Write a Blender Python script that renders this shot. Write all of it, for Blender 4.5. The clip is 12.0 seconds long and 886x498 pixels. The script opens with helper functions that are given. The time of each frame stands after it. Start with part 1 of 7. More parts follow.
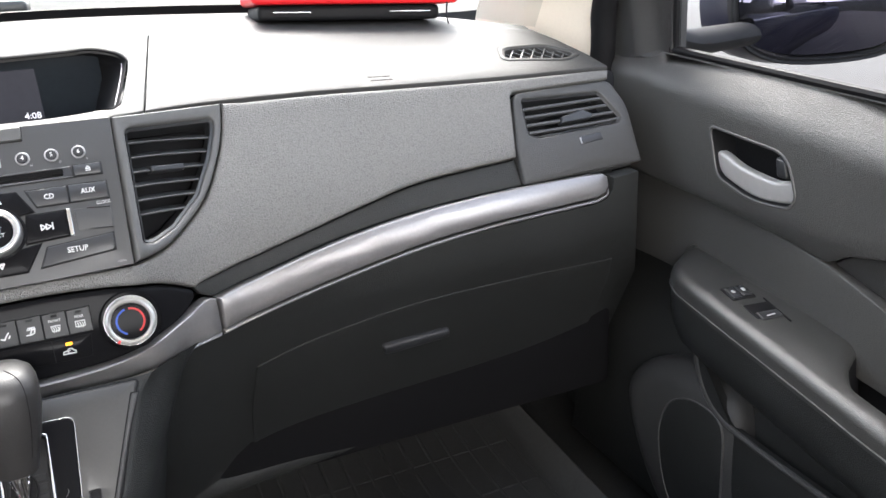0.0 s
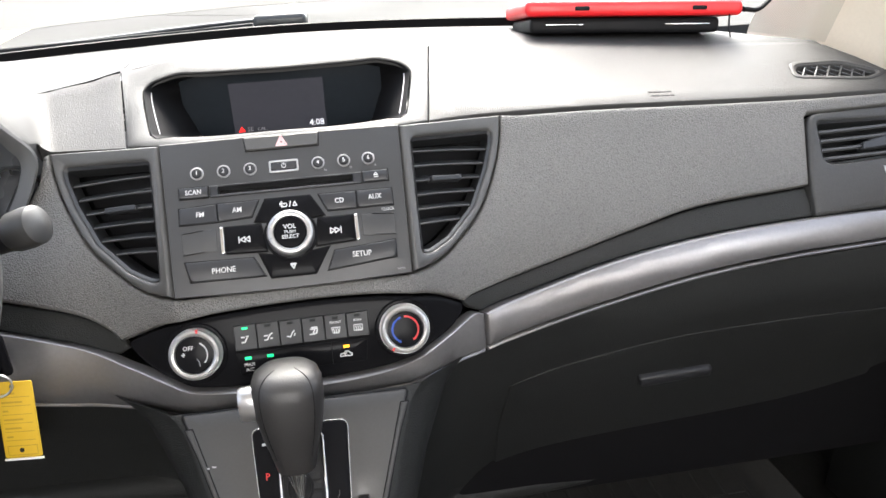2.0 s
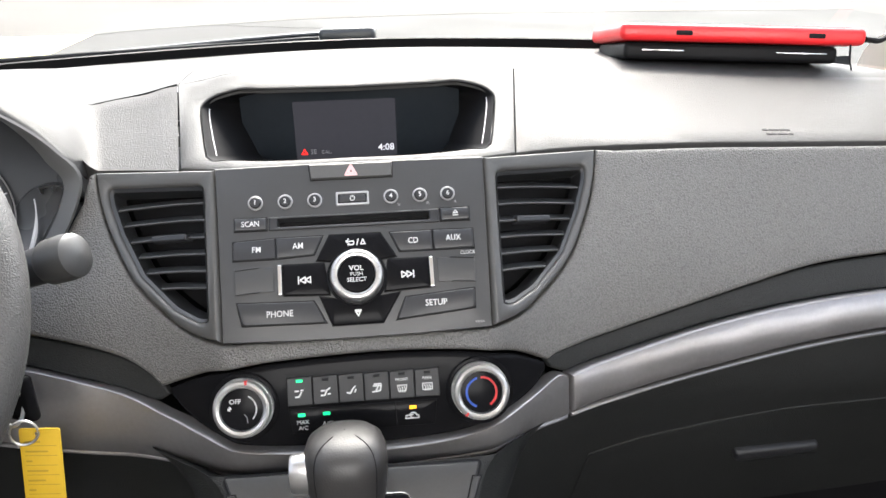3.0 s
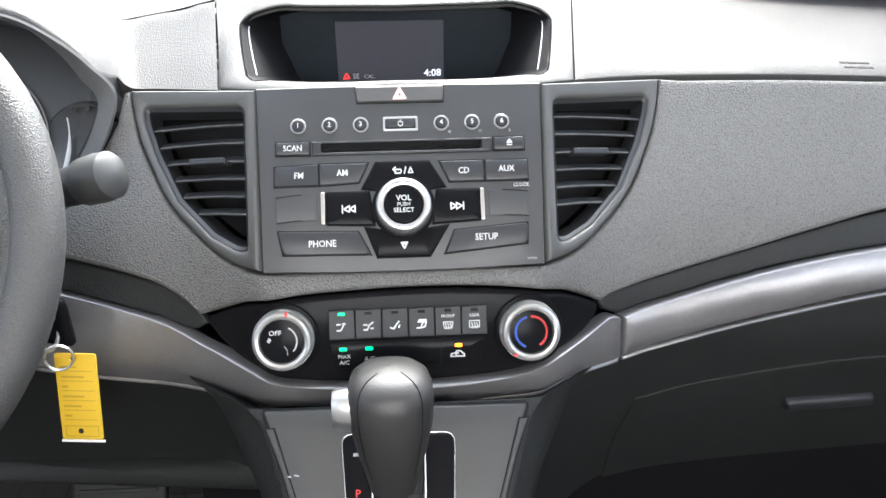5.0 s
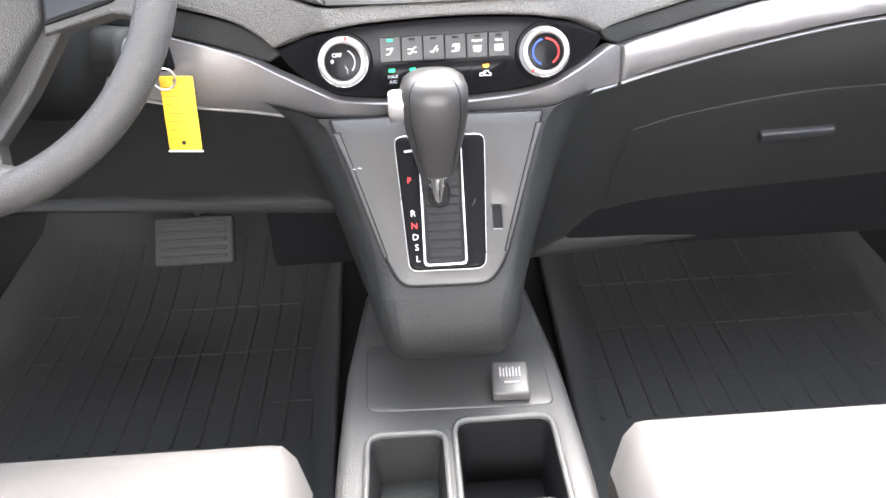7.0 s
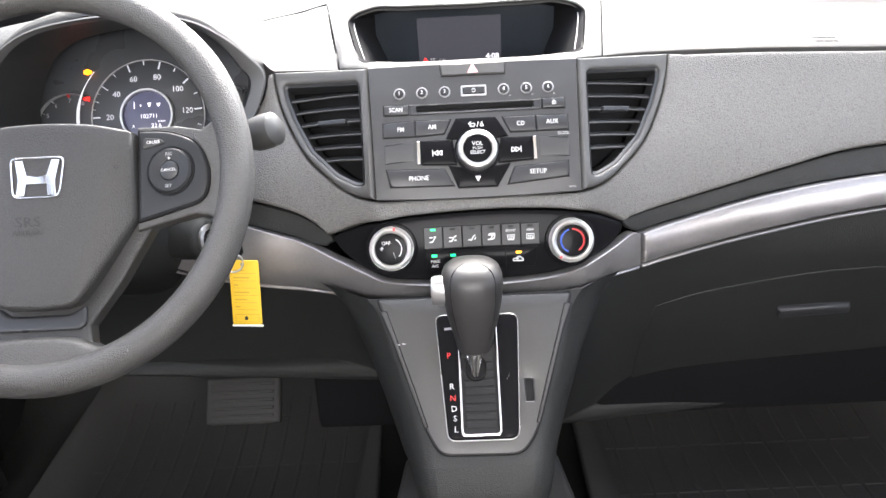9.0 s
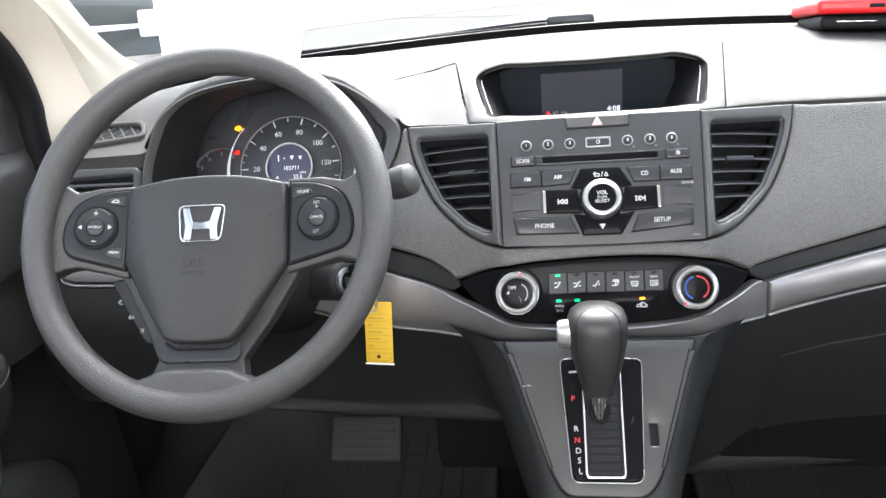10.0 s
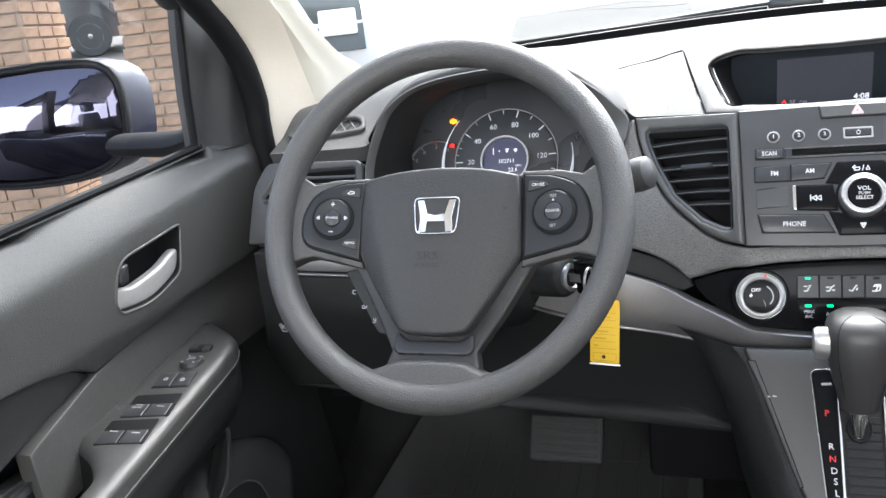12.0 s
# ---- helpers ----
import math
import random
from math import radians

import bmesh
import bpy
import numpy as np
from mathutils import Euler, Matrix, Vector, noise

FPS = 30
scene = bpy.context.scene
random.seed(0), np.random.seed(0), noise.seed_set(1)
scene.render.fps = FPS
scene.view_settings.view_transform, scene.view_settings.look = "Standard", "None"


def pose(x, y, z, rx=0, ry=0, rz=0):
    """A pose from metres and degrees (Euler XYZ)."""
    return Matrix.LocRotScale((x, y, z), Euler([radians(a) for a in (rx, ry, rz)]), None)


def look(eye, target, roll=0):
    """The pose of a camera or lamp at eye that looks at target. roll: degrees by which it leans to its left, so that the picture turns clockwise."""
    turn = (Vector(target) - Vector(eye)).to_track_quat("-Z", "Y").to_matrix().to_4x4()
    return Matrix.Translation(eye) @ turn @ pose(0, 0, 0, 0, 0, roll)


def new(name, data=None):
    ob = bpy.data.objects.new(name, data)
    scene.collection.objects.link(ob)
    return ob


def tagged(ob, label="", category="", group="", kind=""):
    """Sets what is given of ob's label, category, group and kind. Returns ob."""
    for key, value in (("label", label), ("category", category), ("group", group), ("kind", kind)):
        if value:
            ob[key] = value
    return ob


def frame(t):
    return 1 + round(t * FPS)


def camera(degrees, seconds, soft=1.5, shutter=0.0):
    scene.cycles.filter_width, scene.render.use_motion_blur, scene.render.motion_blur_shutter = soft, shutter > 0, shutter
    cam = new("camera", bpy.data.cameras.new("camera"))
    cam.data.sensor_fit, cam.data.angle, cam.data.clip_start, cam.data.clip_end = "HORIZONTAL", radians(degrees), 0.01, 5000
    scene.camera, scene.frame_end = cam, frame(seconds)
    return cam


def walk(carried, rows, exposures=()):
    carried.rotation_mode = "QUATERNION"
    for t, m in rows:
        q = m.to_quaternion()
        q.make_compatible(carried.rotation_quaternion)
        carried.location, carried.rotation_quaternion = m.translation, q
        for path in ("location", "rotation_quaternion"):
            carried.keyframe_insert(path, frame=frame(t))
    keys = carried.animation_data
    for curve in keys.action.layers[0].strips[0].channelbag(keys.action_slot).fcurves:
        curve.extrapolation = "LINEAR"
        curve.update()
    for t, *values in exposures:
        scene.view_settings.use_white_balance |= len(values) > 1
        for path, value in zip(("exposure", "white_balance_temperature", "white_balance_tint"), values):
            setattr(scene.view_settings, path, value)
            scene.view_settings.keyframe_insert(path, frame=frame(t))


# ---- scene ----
cam = camera(58.0, 12.0)
METRES, EYE, TILT, LEAN, TURN = 0.7115, 0.8539, -20.0, 3.0, -23.70
ROWS = [
    (0.0, 0.0, 0.0, 0.0, -0.0, 0.0, -0.0),
    (0.5, -0.0235, 0.0125, -0.0004, 3.97, 0.46, -0.77),
    (1.0, -0.0464, 0.0197, 0.0009, 6.85, 0.6, -2.3),
    (1.5, -0.0735, 0.0293, 0.0004, 9.82, 0.68, -3.3),
    (2.0, -0.1242, 0.0419, 0.0014, 13.7, 0.69, -4.27),
    (2.5, -0.1743, 0.0882, 0.0173, 16.02, 0.88, -5.33),
    (4.5, -0.2545, 0.2148, 0.0458, 18.49, -0.76, -8.63),
    (5.0, -0.2523, 0.1992, 0.0247, 18.52, -2.96, -8.77),
    (5.5, -0.2335, 0.1467, -0.0002, 19.0, -5.65, -8.62),
    (6.0, -0.2088, 0.0834, -0.0359, 19.76, -7.12, -8.15),
    (6.5, -0.1992, 0.023, -0.0782, 19.74, -9.56, -7.84),
    (8.5, -0.1664, -0.0956, -0.0995, 20.09, -8.54, -7.7),
    (9.0, -0.1622, -0.1256, -0.0641, 21.66, -3.45, -7.72),
    (9.5, -0.1647, -0.1576, -0.0656, 23.08, -2.26, -7.98),
    (10.0, -0.1686, -0.1907, -0.0736, 29.23, -0.95, -8.14),
    (10.5, -0.1889, -0.2031, -0.0762, 31.46, -1.37, -8.33),
    (11.0, -0.2256, -0.2128, -0.0828, 33.71, -2.03, -8.51),
    (11.5, -0.2589, -0.2257, -0.088, 37.03, -2.55, -8.95),
    (12.0, -0.2848, -0.2276, -0.0928, 40.32, -2.95, -9.03),
]
EXPOSURE = [(0.0, 3.2, 6300, 10), (2.5, 2.95, 6500, 10), (4.5, 3.02, 6200, 8), (5.5, 3.66, 6200, 8), (6.5, 4.4, 6300, 12), (8.4, 4.1, 6400, 12), (9.0, 3.6, 6400, 12), (9.5, 3.25, 6300, 10), (12.0, 3.08, 6050, 8)]
WALK = [(t, pose(0.1081, -0.8456, EYE, TILT, LEAN, TURN) @ pose(METRES * x, METRES * y, METRES * z, 90 + pitch, roll, yaw)) for t, x, y, z, yaw, pitch, roll in ROWS]
# the quick dip towards the tray and back
WALK += [(2.7, look((0.019, -0.711, 0.850), (0.202, 1.194, 0.268), -2.5)), (4.3, look((-0.004, -0.634, 0.838), (0.143, 1.279, 0.282), -0.8)),
         (6.7, look((-0.035, -0.811, 0.797), (0.029, 0.948, -0.150), -2.4)), (7.5, look((-0.036, -0.862, 0.775), (0.012, 0.800, -0.405), -2.5)),
         (8.3, look((-0.034, -0.882, 0.790), (-0.002, 0.859, -0.190), -2.4)), (8.7, look((-0.040, -0.880, 0.828), (-0.013, 0.948, 0.019), -2.7))]
walk(cam, sorted(WALK, key=lambda r: r[0]), EXPOSURE)

# ---------------------------------------------------------------- daylight
world = bpy.data.worlds.new("sky")
scene.world = world
world.use_nodes = True
_n = world.node_tree.nodes
_sky = _n.new("ShaderNodeTexSky")
_sky.sky_type, _sky.sun_disc = "NISHITA", False
_sky.sun_elevation, _sky.sun_rotation = radians(52), radians(11)
_sky.air_density, _sky.dust_density = 1.0, 4.0
_n["Background"].inputs[1].default_value = 0.15
_haze = _n.new("ShaderNodeHueSaturation")
_haze.inputs["Saturation"].default_value = 0.45
world.node_tree.links.new(_sky.outputs[0], _haze.inputs["Color"])
world.node_tree.links.new(_haze.outputs[0], _n["Background"].inputs[0])
SUN = new("sun", bpy.data.lights.new("sun", "SUN"))
SUN.data.energy, SUN.data.angle, SUN.data.color = 1.6, radians(36), (1.0, 0.94, 0.86)
SUN.rotation_euler = Euler((radians(38), 0, radians(169)))


def window_light(name, at, aim, size, watts):
    """An area lamp in an unseen window's opening, added to stand in for daylight."""
    l = bpy.data.lights.new(name, "AREA")
    l.shape, l.size, l.size_y, l.energy, l.color = "RECTANGLE", size[0], size[1], watts, (1.0, 0.94, 0.88)
    ob = new(name, l)
    ob.matrix_world = look(at, aim)
    return ob


window_light("rear_window_daylight", (0, -1.93, 0.98), (0, 0, 0.75), (1.4, 0.45), 4.6)
window_light("side_window_daylight", (0.86, -1.42, 0.97), (0, -0.2, 0.7), (0.8, 0.42), 2.4)
window_light("side_window_daylight", (-0.86, -1.42, 0.97), (0, -0.2, 0.7), (0.8, 0.42), 2.7)


# ---------------------------------------------------------------- materials
def material(name, colour, rough=0.5, metal=0.0, grain=0.0, size=400.0, kind="noise", spread=0.12,
             mottle=6.0, coat=0.0, emit=0.0, spec=0.5, rough_spread=0.08, fleck=0.0):
    """A painted, moulded or woven surface: base colour varied at two scales, fine relief, uneven gloss."""
    m = bpy.data.materials.new(name)
    m.use_nodes = True
    nt = m.node_tree
    b = nt.nodes["Principled BSDF"]
    b.inputs["Metallic"].default_value = metal
    b.inputs["Coat Weight"].default_value = coat
    b.inputs["Specular IOR Level"].default_value = spec
    if emit:
        b.inputs["Emission Color"].default_value = (*colour, 1)
        b.inputs["Emission Strength"].default_value = emit
    tc = nt.nodes.new("ShaderNodeTexCoord")

    def tex(scale, detail=4.0):
        t = nt.nodes.new("ShaderNodeTexNoise")
        t.inputs["Scale"].default_value, t.inputs["Detail"].default_value = scale, detail
        nt.links.new(tc.outputs["Object"], t.inputs["Vector"])
        return t

    big, small = tex(mottle), tex(size * 0.35)
    mix = nt.nodes.new("ShaderNodeMath")
    mix.operation = "MULTIPLY_ADD"
    mix.inputs[1].default_value = 0.6
    nt.links.new(big.outputs[0], mix.inputs[0])
    half = nt.nodes.new("ShaderNodeMath")
    half.operation = "MULTIPLY"
    half.inputs[1].default_value = 0.4
    nt.links.new(small.outputs[0], half.inputs[0])
    nt.links.new(half.outputs[0], mix.inputs[2])
    ramp = nt.nodes.new("ShaderNodeMapRange")
    ramp.inputs["From Min"].default_value, ramp.inputs["From Max"].default_value = 0.3, 0.7
    ramp.inputs["To Min"].default_value, ramp.inputs["To Max"].default_value = 1 - spread, 1 + spread
    nt.links.new(mix.outputs[0], ramp.inputs["Value"])
    col = nt.nodes.new("ShaderNodeVectorMath")
    col.operation = "SCALE"
    col.inputs[0].default_value = colour
    nt.links.new(ramp.outputs[0], col.inputs["Scale"])
    nt.links.new(col.outputs[0], b.inputs["Base Color"])
    rr = nt.nodes.new("ShaderNodeMapRange")
    rr.inputs["From Min"].default_value, rr.inputs["From Max"].default_value = 0.3, 0.7
    rr.inputs["To Min"].default_value = max(0.02, rough - rough_spread)
    rr.inputs["To Max"].default_value = min(1.0, rough + rough_spread)
    nt.links.new(big.outputs[0], rr.inputs["Value"])
    nt.links.new(rr.outputs[0], b.inputs["Roughness"])
    if grain:
        if kind == "leather":
            g = nt.nodes.new("ShaderNodeTexVoronoi")
            g.feature = "SMOOTH_F1"
            g.inputs["Scale"].default_value = size
            nt.links.new(tc.outputs["Object"], g.inputs["Vector"])
            # relief shade painted into the colour: pebbles lighter, the valleys between them darker
            pit = nt.nodes.new("ShaderNodeMapRange")
            pit.inputs["From Min"].default_value, pit.inputs["From Max"].default_value = 0.15, 0.75
            pit.inputs["To Min"].default_value, pit.inputs["To Max"].default_value = 1 + 0.22 * grain, 1 - 0.32 * grain
            nt.links.new(g.outputs[0], pit.inputs["Value"])
            pit_shaded = nt.nodes.new("ShaderNodeVectorMath")
            pit_shaded.operation = "SCALE"
            nt.links.new(col.outputs[0], pit_shaded.inputs[0])
            nt.links.new(pit.outputs[0], pit_shaded.inputs["Scale"])
            nt.links.new(pit_shaded.outputs[0], b.inputs["Base Color"])
        else:
            g = tex(size, 3.0)
        bump = nt.nodes.new("ShaderNodeBump")
        bump.inputs["Strength"].default_value, bump.inputs["Distance"].default_value = min(1.0, grain), 0.0012 if grain < 0.9 else 0.0018
        nt.links.new(g.outputs[0], bump.inputs["Height"])
        nt.links.new(bump.outputs[0], b.inputs["Normal"])
    return m


def glass(name, colour=(1, 1, 1), gloss=0.04):
    """A thin clear pane whose gloss grows towards a grazing view."""
    m = bpy.data.materials.new(name)
    m.use_nodes = True
    nt = m.node_tree
    nt.nodes.remove(nt.nodes["Principled BSDF"])
    out = nt.nodes["Material Output"]
    tr, gl, mx = (nt.nodes.new(k) for k in ("ShaderNodeBsdfTransparent", "ShaderNodeBsdfGlossy", "ShaderNodeMixShader"))
    lw = nt.nodes.new("ShaderNodeLayerWeight")
    lw.inputs["Blend"].default_value = 0.5
    steep, share = nt.nodes.new("ShaderNodeMath"), nt.nodes.new("ShaderNodeMath")
    steep.operation, steep.inputs[1].default_value = "POWER", 5.0
    share.operation, share.inputs[1].default_value, share.inputs[2].default_value = "MULTIPLY_ADD", 1 - gloss, gloss
    tr.inputs[0].default_value = (*colour, 1)
    gl.inputs["Roughness"].default_value = 0.02
    nt.links.new(lw.outputs["Facing"], steep.inputs[0])
    nt.links.new(steep.outputs[0], share.inputs[0])
    nt.links.new(share.outputs[0], mx.inputs[0])
    nt.links.new(tr.outputs[0], mx.inputs[1])
    nt.links.new(gl.outputs[0], mx.inputs[2])
    nt.links.new(mx.outputs[0], out.inputs[0])
    return m


PAD = material("grained_grey_soft_plastic", (0.044, 0.0435, 0.043), 0.52, spec=0.22, grain=0.5, size=900, kind="leather", mottle=5)
LEATHER = material("pebbled_charcoal_vinyl", (0.123, 0.120, 0.115), 0.48, spec=0.5, grain=0.85, size=740, kind="leather", mottle=7)
FRAME = material("satin_charcoal_plastic", (0.074, 0.073, 0.072), 0.40, grain=0.12, size=1500)
LOWER = material("matte_black_plastic", (0.021, 0.022, 0.022), 0.5, spec=0.25, grain=0.4, size=800, kind="leather")
DOOR = material("grained_dark_door_vinyl", (0.062, 0.061, 0.059), 0.42, grain=0.5, size=900, kind="leather")
FACE = material("audio_face_plastic", (0.041, 0.042, 0.044), 0.38, grain=0.08, size=1500, spread=0.06)
BUTTON = material("satin_button_plastic", (0.028, 0.029, 0.032), 0.35, spec=0.35, grain=0.06, size=1500, spread=0.06)
GLOSS = material("piano_black", (0.008, 0.008, 0.009), 0.16, spec=0.035, spread=0.05, rough_spread=0.03)
# black plastic parts, and the sheets that stand in for shade in openings
VOID = material("deep_black_plastic_and_shade", (0.008, 0.008, 0.009), 0.6, spec=0.15, spread=0.05)
SLAT = material("vent_slat_black", (0.026, 0.027, 0.029), 0.38, grain=0.05, size=1200)
TRIM = material("brushed_pewter_trim", (0.27, 0.262, 0.266), 0.34, metal=0.7, grain=0.05, size=700, spread=0.1)
CHROME = material("chrome", (0.75, 0.75, 0.76), 0.12, metal=1.0, spread=0.04, rough_spread=0.05)
SATIN = material("satin_silver", (0.5, 0.5, 0.5), 0.3, metal=0.9, spread=0.06)
RING = material("pale_silver_ring", (0.40, 0.40, 0.41), 0.36, metal=0.4, spread=0.05)
HANDLE = material("matte_silver_paint", (0.42, 0.41, 0.40), 0.42, metal=0.35, spread=0.06)
WHEEL = material("grained_rubber_grip", (0.054, 0.053, 0.052), 0.46, grain=0.55, size=860, kind="leather")
HUB = material("moulded_airbag_cover", (0.032, 0.032, 0.032), 0.46, spec=0.35, grain=0.4, size=800, kind="leather")
POD = material("dark_control_plastic", (0.020, 0.021, 0.023), 0.38, spec=0.25, grain=0.05, size=1500, spread=0.06)
PANEL = material("satin_panel_plastic", (0.041, 0.041, 0.041), 0.40, grain=0.1, size=1500)
CONSOLE = material("grained_console_plastic", (0.046, 0.046, 0.046), 0.46, spec=0.3, grain=0.35, size=900, kind="leather")
GAUGE = material("lit_gauge_legend", (0.42, 0.43, 0.46), 0.5, emit=0.10, spread=0.0)
ARM = material("grained_armrest_plastic", (0.038, 0.038, 0.037), 0.40, spec=0.5, grain=0.25, size=900, kind="leather")
LENS = material("dark_display_lens", (0.018, 0.022, 0.027), 0.15, spec=0.15, spread=0.1)
SLIDE = material("ribbed_gate_slide", (0.020, 0.020, 0.021), 0.7, spec=0.15, spread=0.1)
KNOB = material("smooth_black_leather", (0.022, 0.021, 0.021), 0.44, grain=0.1, size=700, kind="leather")
BEIGE = material("warm_ivory_pillar_trim", (0.72, 0.66, 0.56), 0.6, grain=0.25, size=700, spread=0.05)
SEAT = material("light_grey_seat_cloth", (0.070, 0.067, 0.065), 0.85, grain=0.5, size=1200, spread=0.1)
CARPET = material("charcoal_carpet", (0.032, 0.033, 0.033), 0.95, spec=0.1, grain=1.0, size=900, spread=0.3)
RUBBER = material("black_rubber_mat", (0.048, 0.049, 0.049), 0.7, spec=0.2, grain=0.3, size=500)
WHITE = material("white_legend_paint", (0.60, 0.60, 0.60), 0.5, spread=0.03)
DIM = material("grey_legend_paint", (0.32, 0.32, 0.33), 0.5, spread=0.03)
DIM2 = material("embossed_legend", (0.008, 0.008, 0.008), 0.6, spread=0.03)
RED_PAINT = material("red_legend_paint", (0.65, 0.03, 0.03), 0.5, spread=0.03)
BLUE_PAINT = material("blue_legend_paint", (0.02, 0.09, 0.5), 0.5, spread=0.03)
GREEN_LED = material("green_indicator", (0.01, 0.75, 0.22), 0.4, emit=0.22, spread=0.0)
AMBER_LED = material("amber_indicator", (1.0, 0.34, 0.01), 0.4, emit=0.3, spread=0.0)
RED_LED = material("red_indicator", (0.9, 0.02, 0.015), 0.4, emit=0.25, spread=0.0)
LCD_WHITE = material("lit_display_digits", (0.66, 0.66, 0.72), 0.4, emit=0.13, spread=0.0)
LCD = material("dark_display_panel", (0.02, 0.02, 0.024), 0.12, emit=0.25, spread=0.1, spec=0.3)
LCD_BLUE = material("blue_grey_lcd", (0.05, 0.052, 0.09), 0.3, emit=0.05, spread=0.1)
RED = material("red_silicone_case", (0.75, 0.02, 0.025), 0.4, grain=0.05, size=300, spread=0.06)
YELLOW = material("yellow_paper_tag", (0.64, 0.41, 0.02), 0.5, spread=0.05)
PAPER = material("white_paper", (0.85, 0.84, 0.82), 0.7, spread=0.03)
STITCH = material("grey_thread", (0.16, 0.155, 0.15), 0.8, spread=0.1)
PAINT = material("dark_blue_car_paint", (0.010, 0.011, 0.026), 0.45, coat=0.1, spread=0.05, rough_spread=0.03)
DIALS = material("gauge_face_black", (0.040, 0.043, 0.048), 0.3, spread=0.05)
GLASS = glass("clear_glass", (0.80, 0.82, 0.81), 0.03)
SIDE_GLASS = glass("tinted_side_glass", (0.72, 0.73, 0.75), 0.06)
MIRROR = material("blue_tinted_mirror", (0.075, 0.073, 0.100), 0.02, metal=1.0, spread=0.0, rough_spread=0.0)


def thin_paper():
    """Paper that lets daylight through."""
    m = bpy.data.materials.new("thin_white_paper")
    m.use_nodes = True
    nt = m.node_tree
    b = nt.nodes["Principled BSDF"]
    b.inputs["Base Color"].default_value, b.inputs["Roughness"].default_value = (0.85, 0.83, 0.81, 1), 0.8
    tr, mx = nt.nodes.new("ShaderNodeBsdfTranslucent"), nt.nodes.new("ShaderNodeMixShader")
    tr.inputs[0].default_value = (0.9, 0.87, 0.85, 1)
    mx.inputs[0].default_value = 0.65
    nt.links.new(b.outputs[0], mx.inputs[1])
    nt.links.new(tr.outputs[0], mx.inputs[2])
    clear, thin = nt.nodes.new("ShaderNodeBsdfTransparent"), nt.nodes.new("ShaderNodeMixShader")
    thin.inputs[0].default_value = 0.5
    nt.links.new(mx.outputs[0], thin.inputs[1])
    nt.links.new(clear.outputs[0], thin.inputs[2])
    nt.links.new(thin.outputs[0], nt.nodes["Material Output"].inputs[0])
    return m


THIN_PAPER = thin_paper()


# ---------------------------------------------------------------- modelling tools
def thing(name, at, label, category, group="", kind=""):
    """An Empty at a thing's base, which its parts hang from."""
    ob = new(name)
    ob.location, ob.empty_display_size = at, 0.02
    return tagged(ob, label, category, group, kind)


def part(name, bm, mat, parent=None, label="", sharp=38, kind=""):
    """Links a bmesh as one mesh object, under a thing or a part."""
    me = bpy.data.meshes.new(name)
    bmesh.ops.recalc_face_normals(bm, faces=bm.faces[:])
    for f in bm.faces:
        f.smooth = True
    bm.to_mesh(me)
    bm.free()
    me.set_sharp_from_angle(angle=radians(sharp))
    for m in mat if isinstance(mat, (list, tuple)) else (mat,):
        me.materials.append(m)
    ob = new(name, me)
    if parent is not None:
        ob.parent = parent
        if parent.data is None:
            ob.matrix_parent_inverse = Matrix.Translation(-Vector(parent.location))
    return tagged(ob, label, kind=kind)


def through_points(xs, ys):
    """A smooth curve through points that overshoots nowhere."""
    xs, ys = list(xs), list(ys)
    d = [(ys[i + 1] - ys[i]) / (xs[i + 1] - xs[i]) for i in range(len(xs) - 1)]
    m = [d[0]] + [0 if a * b <= 0 else 2 * a * b / (a + b) for a, b in zip(d, d[1:])] + [d[-1]]

    def at(x):
        if x <= xs[0]:
            return ys[0] + (x - xs[0]) * m[0]
        if x >= xs[-1]:
            return ys[-1] + (x - xs[-1]) * m[-1]
        i = max(k for k in range(len(xs) - 1) if xs[k] <= x)
        h = xs[i + 1] - xs[i]
        t = (x - xs[i]) / h
        return ((1 + 2 * t) * (1 - t) ** 2 * ys[i] + t * (1 - t) ** 2 * h * m[i]
                + t * t * (3 - 2 * t) * ys[i + 1] + t * t * (t - 1) * h * m[i + 1])
    return at


def spline(pts, n=8, closed=False):
    """A smooth line through points of any dimension, n steps from one to the next."""
    p = [np.array(q, float) for q in pts]
    k = len(p)
    out = []
    for i in range(k if closed else k - 1):
        if closed:
            a, b, c, d = p[i - 1], p[i], p[(i + 1) % k], p[(i + 2) % k]
        else:
            b, c = p[i], p[i + 1]
            a = p[i - 1] if i else 2 * b - c
            d = p[i + 2] if i + 2 < k else 2 * c - b
        for j in range(n):
            t = j / n
            out.append(0.5 * (2 * b + (c - a) * t + (2 * a - 5 * b + 4 * c - d) * t * t + (3 * b - a - 3 * c + d) * t ** 3))
    if not closed:
        out.append(p[-1])
    return [tuple(float(v) for v in q) for q in out]


def rounded(pts, rad, n=4):
    """A polygon with filleted corners; a corner may bring its own radius as a third number."""
    out = []
    k = len(pts)
    for i, q in enumerate(pts):
        r = q[2] if len(q) > 2 else rad
        a, b, c = Vector(pts[i - 1][:2]), Vector(q[:2]), Vector(pts[(i + 1) % k][:2])
        u, v = (a - b), (c - b)
        cut = min(r, u.length * 0.45, v.length * 0.45)
        s, e = b + u.normalized() * cut, b + v.normalized() * cut
        if cut < 1e-5:
            out.append(tuple(b))
            continue
        for j in range(n + 1):
            t = j / n
            out.append(tuple((1 - t) ** 2 * s + 2 * t * (1 - t) * b + t * t * e))
    return out


def ccw(poly):
    a = sum(p[0] * q[1] - q[0] * p[1] for p, q in zip(poly, poly[1:] + poly[:1]))
    return list(poly) if a > 0 else list(reversed(poly))


